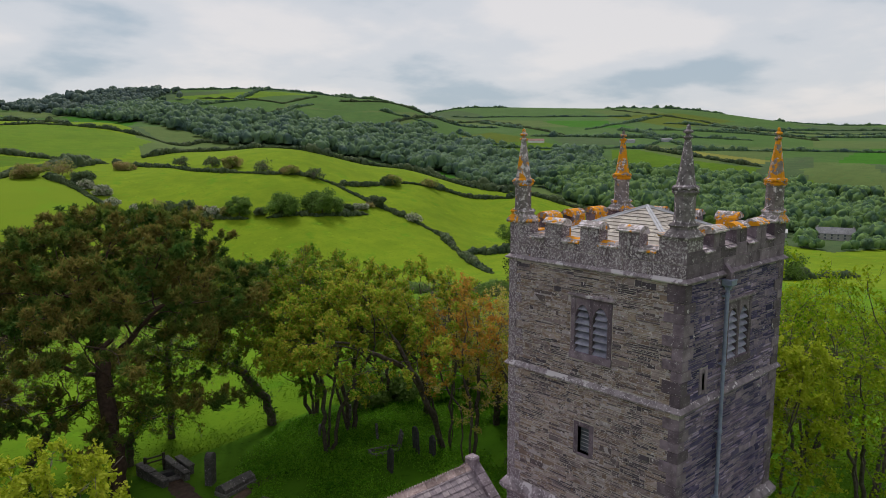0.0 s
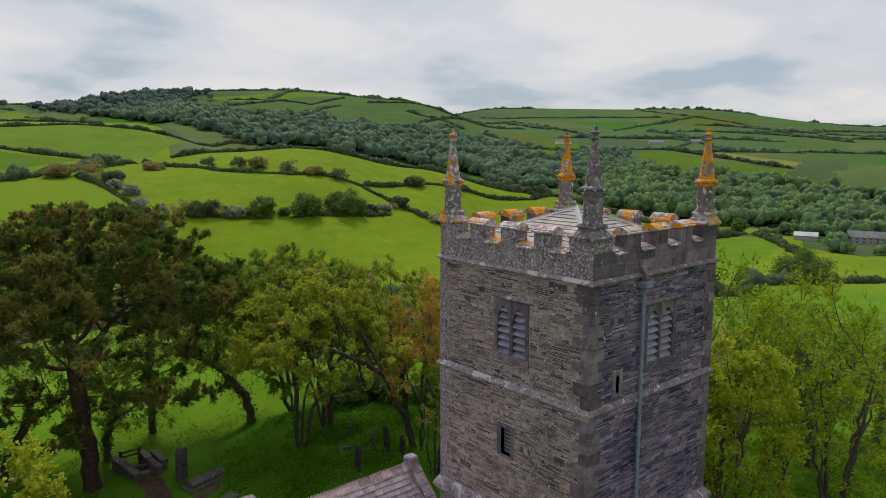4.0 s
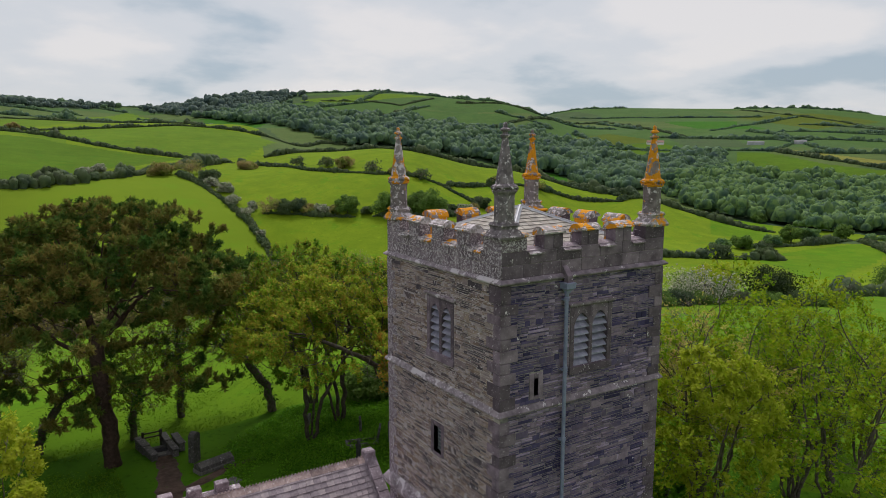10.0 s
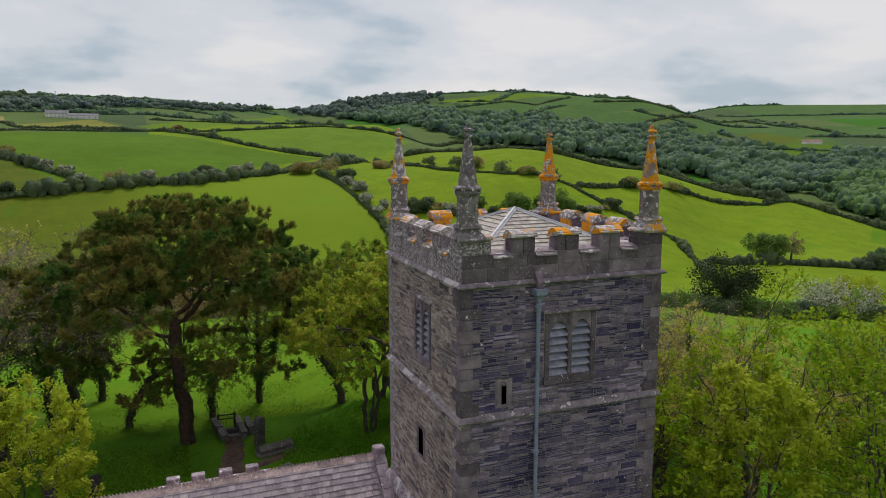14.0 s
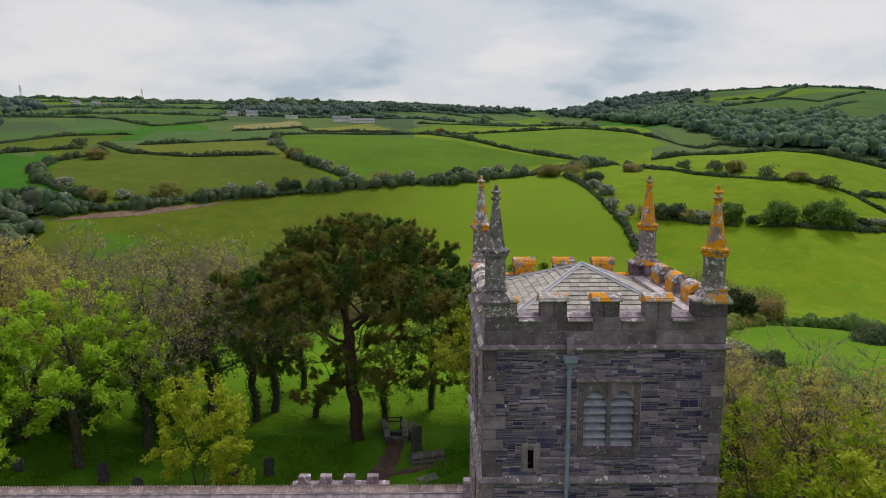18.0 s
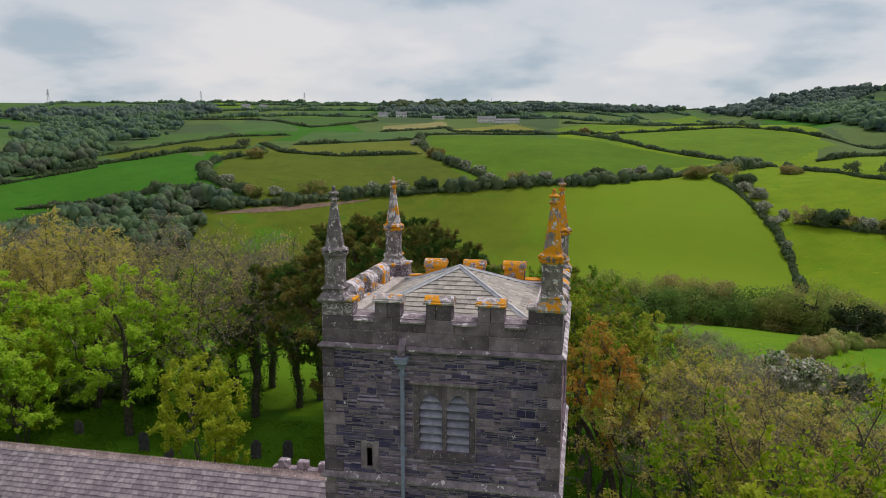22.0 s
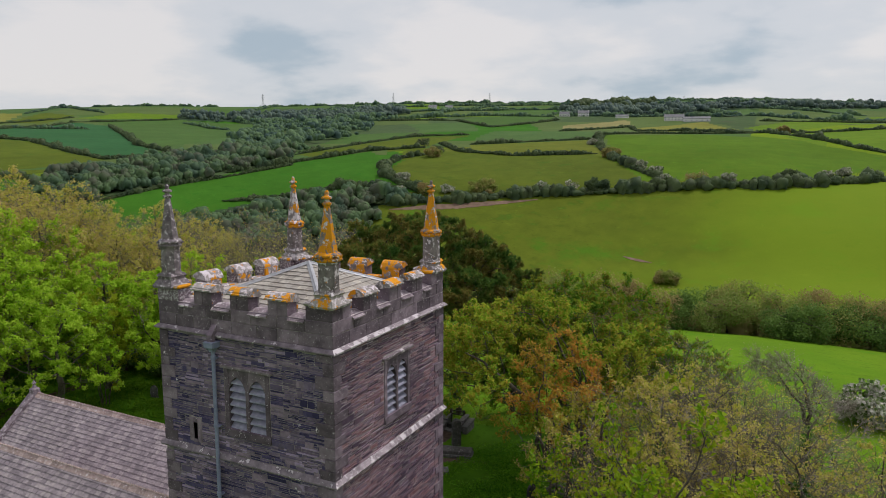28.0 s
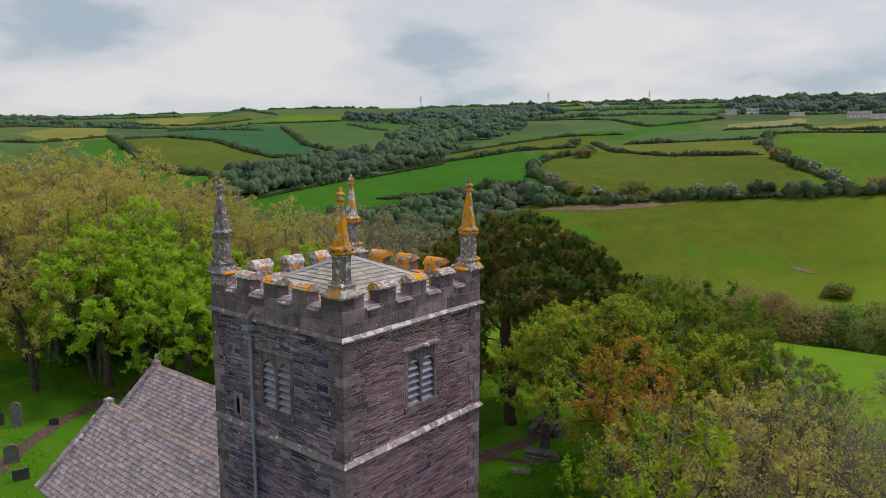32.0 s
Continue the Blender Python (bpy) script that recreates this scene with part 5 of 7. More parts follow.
def grow(rng, stems, aims, step=0.45, reach=7.0, kill=0.7, wander=0.14, drift=(0, 0, 0.05), rounds=110):
    """Branches that feel their way from the stems to the aims. Gives the nodes, their parents and how many twigs each carries."""
    pos, up, used = [], [], []
    for stem in stems:
        stem = np.array(stem, float)
        first = True
        for a, b in zip(stem, stem[1:]):
            n = max(1, int(np.linalg.norm(b - a) / step))
            for q in range(0 if first else 1, n + 1):
                up.append(-1 if first else len(pos) - 1)
                pos.append(a + (b - a) * q / n + (rng.normal(size=3) * 0.05 if q else 0))
                first = False
    used = [0] * len(pos)
    aims = np.array(aims, float)
    near, who = np.full(len(aims), 1e9), np.zeros(len(aims), int)
    fresh = [i for i in range(len(pos)) if pos[i][2] > 0.45 * max(p[2] for p in pos)]
    for _ in range(rounds):
        if fresh:
            d = np.linalg.norm(aims[:, None] - np.array([pos[i] for i in fresh])[None], axis=2)
            j = d.argmin(1)
            best = d[np.arange(len(aims)), j]
            better = best < near
            near[better], who[better] = best[better], np.array(fresh)[j[better]]
        keep = near > kill
        aims, near, who = aims[keep], near[keep], who[keep]
        live = near < reach
        if not live.any():
            break
        fresh = []
        for i in np.unique(who[live]):
            if used[i] > 2:
                continue
            used[i] += 1
            pull = unit(aims[live & (who == i)] - pos[i]).mean(0)
            d = unit(unit(pull) + rng.normal(size=3) * wander + np.array(drift))
            fresh.append(len(pos))
            pos.append(pos[i] + d * step)
            up.append(int(i))
            used.append(0)
        if not fresh:
            break
    carry = np.zeros(len(pos))
    kids = [[] for _ in pos]
    for i, p in enumerate(up):
        if p >= 0:
            kids[p].append(i)
    for i in range(len(pos) - 1, -1, -1):
        carry[i] = max(carry[i], 1)
        if up[i] >= 0:
            carry[up[i]] += carry[i]
    return np.array(pos), up, kids, carry


def shell(rng, n, centre, radii, low=-0.3, inner=0.6, gap=0.25):
    """Clump centres near the surface of a lumpy dome, with gaps."""
    out = []
    shift = Vector(rng.uniform(-50, 50, 3))
    while len(out) < n:
        d = unit(rng.normal(size=3))
        if d[2] < low:
            continue
        lump = noise.noise(Vector(d * 1.7) + shift)
        p = np.array(centre) + d * np.array(radii) * (1 + 0.22 * lump) * rng.uniform(inner ** 2, 1) ** 0.5
        if noise.noise(Vector(p * 0.5) + shift) > -gap:
            out.append(p)
    return np.array(out)


def grown_tree(name, label, seed, stems, clumps, spread, aims_each, trunk, leaf_mat, leaf=0.18, per_tip=20, twigs=2, twig_long=0.5, bark=None, twig=None, ivy=0, bald=-0.15, needles=False, crown_label="", **kw):
    """A tree whose boughs grow from its stems out to clumps of leaves; built standing at the world's origin."""
    rng = np.random.default_rng(seed)
    aims = np.repeat(clumps, aims_each, 0) + rng.normal(size=(len(clumps) * aims_each, 3)) * np.array(spread)
    pos, up, kids, carry = grow(rng, stems, aims, **kw)
    fine = 0.008
    power = math.log(trunk / fine) / math.log(max(c for c, p in zip(carry, up) if p < 0))
    radius = fine * carry ** power
    tree = thing(name, label, "tree")
    chains, todo = [], [(i, True) for i, p in enumerate(up) if p < 0]
    while todo:
        i, root = todo.pop()
        line = [i] if root else [up[i], i]
        while kids[i]:
            best = max(kids[i], key=lambda q: carry[q])
            todo += [(q, False) for q in kids[i] if q != best]
            i = best
            line.append(i)
        r = radius[line].copy()
        r[0] = r[0] if root else min(r[0], r[1] * 1.15)
        if root:
            r[:2] *= (1.25, 1.08)
        r[-1] *= 0.5
        chains.append((pos[line], r, root))
    for pts, r, root in chains:
        if root:
            v, f = chain_tubes([(pts, r)])
            mesh_part("trunk", v, f, bark or M_BARK, tree, smooth=True)
    boughs = [c[:2] for c in chains if not c[2] and c[1][0] > 0.03]
    if boughs:
        v, f = chain_tubes(boughs)
        mesh_part("limbwork", v, f, bark or M_BARK, tree, smooth=True)["kind"] = "stuff"
    tips = np.array([i for i in range(len(pos)) if carry[i] <= 3 and up[i] >= 0])
    out = unit(pos[tips] - pos[[up[i] for i in tips]])
    k = np.repeat(np.arange(len(tips)), twigs)
    d1 = unit(out[k] + rng.normal(size=(len(k), 3)) * 0.6 + np.array([0, 0, 0.25]))
    d2 = unit(d1 + rng.normal(size=(len(k), 3)) * 0.35 + np.array([0, 0, 0.15]))
    ln = twig_long * rng.uniform(0.5, 1.3, (len(k), 1))
    a = pos[tips][k]
    b = a + d1 * ln * 0.5
    c = b + d2 * ln * 0.5
    small = [c2[:2] for c2 in chains if not c2[2] and c2[1][0] <= 0.03]
    small += [(np.stack(q), np.array([0.009, 0.006, 0.003])) for q in zip(a, b, c)]
    v, f = chain_tubes(small)
    mesh_part("twig_work", v, f, twig or M_TWIG, tree)["kind"] = "stuff"
    if per_tip:
        leafy = np.array([noise.noise(Vector(p) * 0.55 + Vector((seed, 0, 0))) > bald for p in c])
        w = np.repeat(np.flatnonzero(leafy), max(1, round(per_tip / max(twigs, 1))))
        s = rng.uniform(0.25, 1.1, (len(w), 1))
        if needles:
            spray = unit(d2[w] * 0.5 + rng.normal(size=(len(w), 3)) * 0.6 + np.array([0, 0, 0.45]))
            v, f = leaf_quads(rng, b[w] + (c[w] - b[w]) * s + spray * rng.uniform(0.03, 0.22, (len(w), 1)), leaf, 0.1, 0.21, spray)
        else:
            at = b[w] + (c[w] - b[w]) * s + rng.normal(size=(len(w), 3)) * leaf * 0.55
            v, f = leaf_quads(rng, at, leaf, 0.4, 0.62, None, np.array([0, 0, 0.9]) + d2[w] * 0.5, 0.55)
        mesh_part("crown", v, f, leaf_mat, tree, crown_label)["kind"] = "stuff"
    if ivy:
        thick = np.flatnonzero((radius > 0.05) & (pos[:, 2] > 0.2))
        w = rng.choice(thick, ivy)
        at = pos[w] + unit(rng.normal(size=(ivy, 3))) * (radius[w] + rng.uniform(0.02, 0.30, ivy))[:, None] + rng.normal(size=(ivy, 3)) * np.array([0.05, 0.05, 0.2])
        v, f = leaf_quads(rng, at, 0.16)
        mesh_part("ivy", v, f, LEAF_IVY, tree, "dark ivy round the trunk")
    return tree


def make_pine(seed):
    """A tall broad old pine: bare trunk, fanned limbs and layered plates of needles."""
    rng = np.random.default_rng(seed)
    top = shell(rng, 135, (0.2, 0, 8.9), (7.4, 7.1, 5.5), -0.08, 0.78, 0.3)
    core = shell(rng, 85, (0, 0, 8.4), (5.4, 5.4, 4.6), 0.05, 0.45, 0.3)
    hanging = np.array([(4.6 * math.cos(a) * k, 4.6 * math.sin(a) * k, 5.0 + 0.8 * math.sin(3 * a)) for a, k in zip(np.linspace(0, 6.2, 9), (1, 0.8, 1.2, 0.9, 1.1, 0.8, 1, 1.15, 0.9))])
    return grown_tree("pine_tree", "tall dark pine with a broad layered crown and bare reddish trunk", seed, [[(0.35, 0, -0.4), (0.2, 0, 2.5), (-0.1, 0.05, 5.6), (-0.2, 0, 7.4)]], np.vstack([top, core, hanging]), (0.72, 0.72, 0.18), 9, 0.42, NEEDLES, 0.31, 168, 4, 0.42, M_BARK_PINE, M_BARK_PINE, needles=True, bald=-0.5, crown_label="dark green needles browning in places", drift=(0, 0, 0.03), kill=0.6, step=0.42)


def ring_stems(count, lean, high, drift=(0, 0), seed=0):
    """Several stems that part from one foot."""
    rng = np.random.default_rng(seed)
    out = []
    for k in range(count):
        a = 2 * math.pi * k / count + rng.uniform(-0.4, 0.4)
        t, h = lean * rng.uniform(0.6, 1.2), high * rng.uniform(0.8, 1.15)
        x, y = math.cos(a), math.sin(a)
        out.append([(0.16 * x, 0.16 * y, -0.4), (0.2 * x + t * x * 0.35 + drift[0] * 0.3, 0.2 * y + t * y * 0.35 + drift[1] * 0.3, h * 0.45), (t * x + drift[0], t * y + drift[1], h)])
    return out


def stand(tree, x, y, turn=0.0, grow=1.0, sink=0.0, label=""):
    """Place a tree that was built at the origin."""
    tree.matrix_basis = Matrix.Translation((x, y, float(land(x, y)) - sink)) @ Matrix.Rotation(radians(turn), 4, "Z") @ Matrix.Diagonal((grow, grow, grow, 1))
    if label:
        tree["label"] = label
    return tree


def again(tree, x, y, turn=0.0, grow=1.0, sink=0.0, label=""):
    """One more of a tree elsewhere."""
    made = copy_thing(tree, Matrix.Identity(4))
    return stand(made, x, y, turn, grow, sink, label)


pine = stand(make_pine(3), 9.7, 35.5, 20, 1.0)

rng = np.random.default_rng(5)
SYC = grown_tree("sycamore_tree", "broad sycamore in fresh green leaf", 11, [[(0, 0, -0.4), (0.1, 0, 1.6), (-0.1, 0.2, 3.6), (0.1, 0.1, 5.2)]], shell(rng, 120, (0, 0, 6.2), (4.7, 4.7, 4.5), -0.65, 0.6, 0.3), (0.5, 0.5, 0.28), 6, 0.27, LEAF_FRESH, 0.20, 84, 3, 0.5, ivy=500)
MIX = grown_tree("field_maple_tree", "many-stemmed tree in green and bronze young leaf, swept by the wind", 12, ring_stems(5, 1.2, 4.2, (-0.8, 0), 1), shell(rng, 190, (-4.2, 0, 6.5), (6.3, 4.7, 4.8), -0.18, 0.5, 0.3), (0.5, 0.5, 0.25), 7, 0.14, LEAF_MIXED, 0.145, 150, 3, 0.55, twig=M_BARK, drift=(-0.05, 0, 0.05))
MIX2 = grown_tree("field_maple_tree", "windswept tree with thin green and bronze leaves", 13, ring_stems(3, 1.0, 3.6, (-0.5, 0.2), 2), shell(rng, 130, (-1.2, 0.3, 5.8), (4.9, 4.6, 4.2), -0.3, 0.5, 0.3), (0.5, 0.5, 0.25), 7, 0.14, LEAF_MAPLE, 0.145, 108, 3, 0.5, twig=M_BARK, drift=(-0.05, 0, 0.05))
BRZ = grown_tree("bronze_leaved_tree", "tree in bronze young leaf among green ones", 14, ring_stems(3, 0.7, 4.0, (0, 0), 3), shell(rng, 70, (0, 0, 7.2), (2.5, 2.5, 3.2), -0.6, 0.5, 0.3), (0.4, 0.4, 0.35), 6, 0.11, LEAF_BRONZE, 0.16, 54, 3, 0.5)
LIME = grown_tree("lime_green_sapling", "young tree in bright yellow-green leaf", 15, ring_stems(5, 0.9, 4.5, (0, 0), 4), shell(rng, 90, (0, 0, 4.8), (1.9, 1.9, 3.8), -0.85, 0.5, 0.2), (0.32, 0.32, 0.35), 6, 0.05, LEAF_LIME, 0.17, 120, 3, 0.5, drift=(0, 0, 0.2))
BARE = grown_tree("budding_tree", "grey bare-twigged tree with ivy round its trunk", 16, [[(0, 0, -0.4), (0.2, 0, 2.0), (-0.2, 0.3, 4.4)]], shell(rng, 130, (0, 0, 6.4), (4.7, 4.7, 4.0), -0.4, 0.55, 0.2), (0.55, 0.55, 0.4), 7, 0.24, LEAF_OLIVE, 0.12, 10, 6, 0.75, ivy=3800, bald=-0.05, wander=0.2)
HZL = grown_tree("hazel_tree", "many-stemmed hazel in thin yellow-green leaf", 19, ring_stems(6, 1.9, 6.5, (0, 0), 6), shell(rng, 110, (0, 0, 6.0), (3.9, 3.9, 4.6), -0.8, 0.25, 0.35), (0.4, 0.4, 0.5), 7, 0.10, LEAF_HAZEL, 0.19, 34, 3, 0.6, bark=M_BARK, twig=M_BARK, drift=(0, 0, 0.22), wander=0.16, bald=-0.1)
ASH = grown_tree("slender_tree", "slender forked tree with thin green leaf and an ivied stem", 23, [[(0, 0, -0.4), (0, 0.1, 2.5), (0.3, 0, 5.0)]], shell(rng, 90, (0.2, 0, 6.4), (3.9, 3.9, 4.0), -0.45, 0.4, 0.2), (0.4, 0.4, 0.3), 5, 0.19, LEAF_HAZEL, 0.19, 40, 3, 0.5, bark=M_BARK, twig=M_BARK, ivy=900, bald=-0.05)
OLV = grown_tree("budding_tree", "tree in hazy olive bud", 17, ring_stems(2, 0.8, 4.2, (0, 0), 7), shell(rng, 120, (0, 0, 6.2), (4.8, 4.8, 4.3), -0.5, 0.55, 0.25), (0.5, 0.5, 0.3), 6, 0.18, LEAF_OLIVE, 0.165, 42, 3, 0.55)
IVY = grown_tree("leaning_ivy_tree", "leaning old tree with an ivy-clad trunk", 18, [[(0, 0, -0.4), (-0.5, 0.1, 1.6), (-1.8, 0, 3.4), (-3.6, 0.2, 4.3)]], shell(rng, 80, (-4.2, 0, 5.0), (4.3, 3.4, 2.6), -0.3, 0.5, 0.15), (0.5, 0.5, 0.25), 6, 0.26, LEAF_MAPLE, 0.16, 36, 3, 0.5, ivy=2000, wander=0.24, drift=(-0.08, 0, 0.02))
THORN = grown_tree("blackthorn", "windswept bare grey thorn bush on the grass", 27, [[(0.9, 0, -0.3), (0.6, 0, 0.9), (0.1, 0, 1.8)], [(0.9, 0.2, -0.3), (0.9, 0.2, 0.8), (0.6, 0.3, 1.9)]], np.vstack([shell(rng, 34, (-1.2 + 1.0 * k, 0, 3.6 - 0.75 * k), (1.5, 1.7, 1.0), -0.5, 0.3, 0.4) for k in range(4)]), (0.4, 0.35, 0.2), 10, 0.13, LEAF_BUDS, 0.12, 45, 15, 0.8, drift=(-0.22, 0, 0.03), bald=-0.1)
stand(THORN, 33.4, 46.2, 0, 1.0)
stand(SYC, -5.6, 30.2, 0, 1.0)
stand(MIX, 25.2, 27.7, -6, 1.0)
stand(MIX2, 22.6, 33.4, -30, 1.05)
stand(BRZ, 23.6, 24.2, 0, 0.96)
stand(LIME, 4.4, 22.4, 0, 0.98)
stand(BARE, 0.2, 36.2, 0, 1.18)
stand(HZL, 30.0, 12.4, 0, 1.04)
stand(ASH, 40.4, 12.6, 0, 0.98)
stand(OLV, -10.4, 33.4, 0, 1.0)
stand(IVY, 20.0, 38.0, -38, 1.0)
TREES_EAST = [(LIME, 28.4, 10.9, 70, 1.12), (OLV, 26.6, 23.2, -20, 0.86), (MIX2, 27.0, 35.8, -30, 0.8), (MIX2, 20.2, 32.2, 200, 0.92), (BARE, 14.8, 41.5, 300, 0.86), (OLV, 29.4, 25.2, 100, 0.82), (HZL, 28.2, 16.6, 200, 0.86), (OLV, 30.8, 18.4, 60, 0.84), (BARE, 31.6, 21.4, 60, 0.8), (BARE, 28.4, 21.0, 100, 0.86), (BARE, 27.6, 32.2, 40, 0.8), (BARE, 30.2, 31.0, 80, 0.72),
              (BARE, 33.2, 24.5, 10, 0.86), (BARE, 33.4, 19.6, 150, 0.9), (OLV, 34.6, 22.4, 15, 0.78), (OLV, 32.6, 14.8, 20, 0.84), (HZL, 34.6, 9.2, 130, 0.98), (HZL, 37.6, 13.0, 250, 0.94), (HZL, 41.2, 17.0, 80, 0.85), (HZL, 45.0, 13.5, 160, 0.8), (BARE, 46.0, 18.0, 10, 0.7), (BARE, 47.5, 11.5, 200, 0.7), (BARE, 29.6, 28.0, 300, 0.8)]
TREES_WEST = [(OLV, -24.0, 17.5, 75, 1.2), (SYC, -26.5, 27.0, 20, 1.15), (OLV, -19.0, 31.5, 140, 1.15), (OLV, -31.5, 26.5, 15, 1.3), (BARE, -36.0, 20.5, 100, 1.35), (OLV, -29.0, 33.5, 250, 1.22), (OLV, -42.0, 23.0, 300, 1.4), (BARE, -20.0, 25.5, 200, 1.2), (OLV, -14.5, 31.5, 10, 1.0), (OLV, -17.0, 19.5, 250, 1.05), (BARE, -13.0, 36.5, 160, 1.05), (LIME, -9.5, 26.0, 40, 0.95), (OLV, -17.5, 15.5, 140, 1.0), (OLV, -23.0, 14.0, 20, 1.2), (OLV, -29.0, 21.5, 240, 1.3), (SYC, -20.5, 21.5, 190, 1.15), (OLV, -35.0, 24.0, 130, 1.4), (OLV, -35.5, 36.0, 220, 1.2), (BARE, -42.0, 33.0, 20, 1.4), (BARE, -12.5, 44.0, 15, 1.1), (BARE, -5.0, 47.0, 75, 1.02), (BARE, 4.5, 46.0, 120, 0.95), (OLV, -20.0, 46.0, 200, 0.97), (BARE, -28.0, 49.0, 260, 0.97), (OLV, -37.0, 41.0, 20, 1.12), (OLV, -30.0, 17.0, 330, 1.34), (SYC, -4.0, 36.6, 250, 0.9), (SYC, -18.0, 24.0, 300, 1.23), (OLV, -44.0, 26.0, 60, 1.57), (OLV, -52.0, 40.0, 10, 1.46), (OLV, -48.0, 14.0, 160, 1.46), (SYC, -13.5, 23.6, 80, 0.95), (OLV, -24.5, 31.5, 45, 1.34), (BARE, -3.0, 33.6, 60, 1.02), (BARE, -2.6, 39.0, 200, 1.14), (BARE, 3.4, 40.6, 80, 1.08), (OLV, -16.4, 35.4, 90, 1.12), (SYC, -12.0, 28.2, 120, 0.92), (SYC, -14.6, 19.2, 40, 1.06), (OLV, -21.4, 28.2, 210, 1.34), (SYC, -8.8, 22.4, 200, 0.82), (OLV, -16.0, 39.4, 30, 1.0), (OLV, -27.0, 24.0, 0, 1.4), (BARE, -25.0, 36.0, 40, 1.12), (OLV, -33.0, 31.0, 300, 1.46), (OLV, -38.0, 28.6, 100, 1.51), (BARE, -8.0, 40.5, 310, 1.05), (BARE, -1.5, 42.5, 10, 0.98), (OLV, -31.0, 41.0, 70, 1.03), (OLV, -22.0, 18.5, 10, 1.29), (OLV, -40.0, 20.0, 190, 1.51), (OLV, -47.0, 33.0, 230, 1.46), (IVY, 6.4, 39.6, 190, 0.85), (BARE, 2.6, 38.6, 140, 0.95), (IVY, 11.6, 39.2, 90, 0.8), (MIX2, 22.4, 37.2, 20, 1.12)]
for tree, x, y, turn, tall in TREES_EAST + TREES_WEST:
    again(tree, x, y, turn, tall * (1.08 if x < 6 and y > 33 else 1.0))


# hedges
def walk_line(points, step):
    pts = np.array(points, float)
    seg = np.hypot(*np.diff(pts, axis=0).T)
    s = np.concatenate([[0], np.cumsum(seg)])
    at = np.arange(0, s[-1], step)
    return np.column_stack([np.interp(at, s, pts[:, 0]), np.interp(at, s, pts[:, 1])])


def lumps(rng, centre, reach, around=6):
    """Rough leafy heads of the given reach (three numbers each), as vertices and faces."""
    n = len(centre)
    th = np.linspace(0, 2 * math.pi, around, endpoint=False)
    shape = np.concatenate([np.stack([np.cos(th + o) * w, np.sin(th + o) * w, np.full(around, e)], -1) for w, e, o in ((0.86, -0.9, 0.0), (1.0, -0.1, 0.4), (0.72, 0.55, 0.0), (0.34, 0.84, 0.4))] + [np.array([[0, 0, 0.95]])])
    v = centre[:, None] + shape[None] * reach[:, None] * rng.uniform(0.66, 1.24, (n, len(shape), 1))
    one = [[lvl * around + c, lvl * around + (c + 1) % around, (lvl + 1) * around + (c + 1) % around, (lvl + 1) * around + c] for lvl in range(3) for c in range(around)]
    tops = [[3 * around + c, 3 * around + (c + 1) % around, 4 * around] for c in range(around)]
    return v.reshape(-1, 3), [[q + len(shape) * i for q in f] for i in range(n) for f in one + tops]


def hedge(points, tall, material, seed, label, name="hedgerow"):
    """A field hedge: a run of rough leafy heads, low and high, with loose sprays over them."""
    rng = np.random.default_rng(seed)
    far = np.hypot(points[0][0] - HUB[0], points[0][1] - HUB[1])
    leaf = float(np.clip(far / 420, 0.32, 1.5))
    line = walk_line(points, max(0.30 * tall, 0.7))
    owner = thing(name, label, "hedge", (line[0][0], line[0][1], float(land(*line[0]))))
    n = len(line)
    d = unit(np.gradient(line, axis=0)) if n > 1 else np.array([[1.0, 0]])
    nor = np.column_stack([-d[:, 1], d[:, 0]])
    swell = np.array([noise.noise(Vector((p[0] * 0.05, p[1] * 0.05, seed))) for p in line])
    hh = tall * np.clip(0.62 + 0.75 * swell, 0.28, 1.3) * rng.uniform(0.65, 1.25, n)
    hh *= np.clip(np.minimum(np.arange(n), n - 1 - np.arange(n)) / 2.5, 0.3, 1)
    k = np.repeat(np.arange(n), 2)
    off = rng.uniform(-0.32, 0.32, len(k)) * np.minimum(tall, hh[k] * 1.3)
    at = line[k] + nor[k] * off[:, None] + d[k] * rng.uniform(-0.2, 0.2, (len(k), 1)) * tall
    up = hh[k] * rng.uniform(0.55, 1.0, len(k))
    centre = np.column_stack([at, land(at[:, 0], at[:, 1]) + up * 0.42])
    wide = np.clip(up * 0.62, 0.30 * tall, 0.75 * tall) * rng.uniform(0.75, 1.2, len(k))
    reach = np.column_stack([wide, wide, up * 0.60])
    v, f = lumps(rng, centre, reach)
    on(owner, mesh_part("leaf_mass", v, f, material, None, smooth=True))["kind"] = "stuff"
    per = int(np.clip(10 * tall / max(leaf, 0.3) / 2, 8, 22) * (2.2 if far < 560 else 1)) if far > 200 else 130
    leaf = leaf if far > 200 else 0.30
    m = np.repeat(np.arange(len(k)), per)
    o = unit(rng.normal(size=(len(m), 3)) + np.array([0, 0, 0.45]))
    c = centre[m] + o * reach[m] * rng.uniform(0.82, 1.08, (len(m), 1))
    v, f = leaf_quads(rng, c, leaf * 0.8, 0.25, 0.8, None, o, 0.6)
    on(owner, mesh_part("foliage", v, f, material, None))
    return owner


for q, (tall, points) in enumerate(HEDGES):
    near = np.hypot(points[0][0] - 18, points[0][1] + 4) < 160
    hedge(points, tall * (1.0 if near else 1.5), LEAF_SCRUB if near else LEAF_HEDGE, 100 + q, "ragged brown-green hedge bank of thorn and bramble" if near else "dark field hedge on a bank between pastures")

hedge([(65.5, 94.5), (78, 103), (92, 108), (106, 112), (124, 114)], 3.0, LEAF_TREE, 181, "clipped green hedge along the top of the near field")


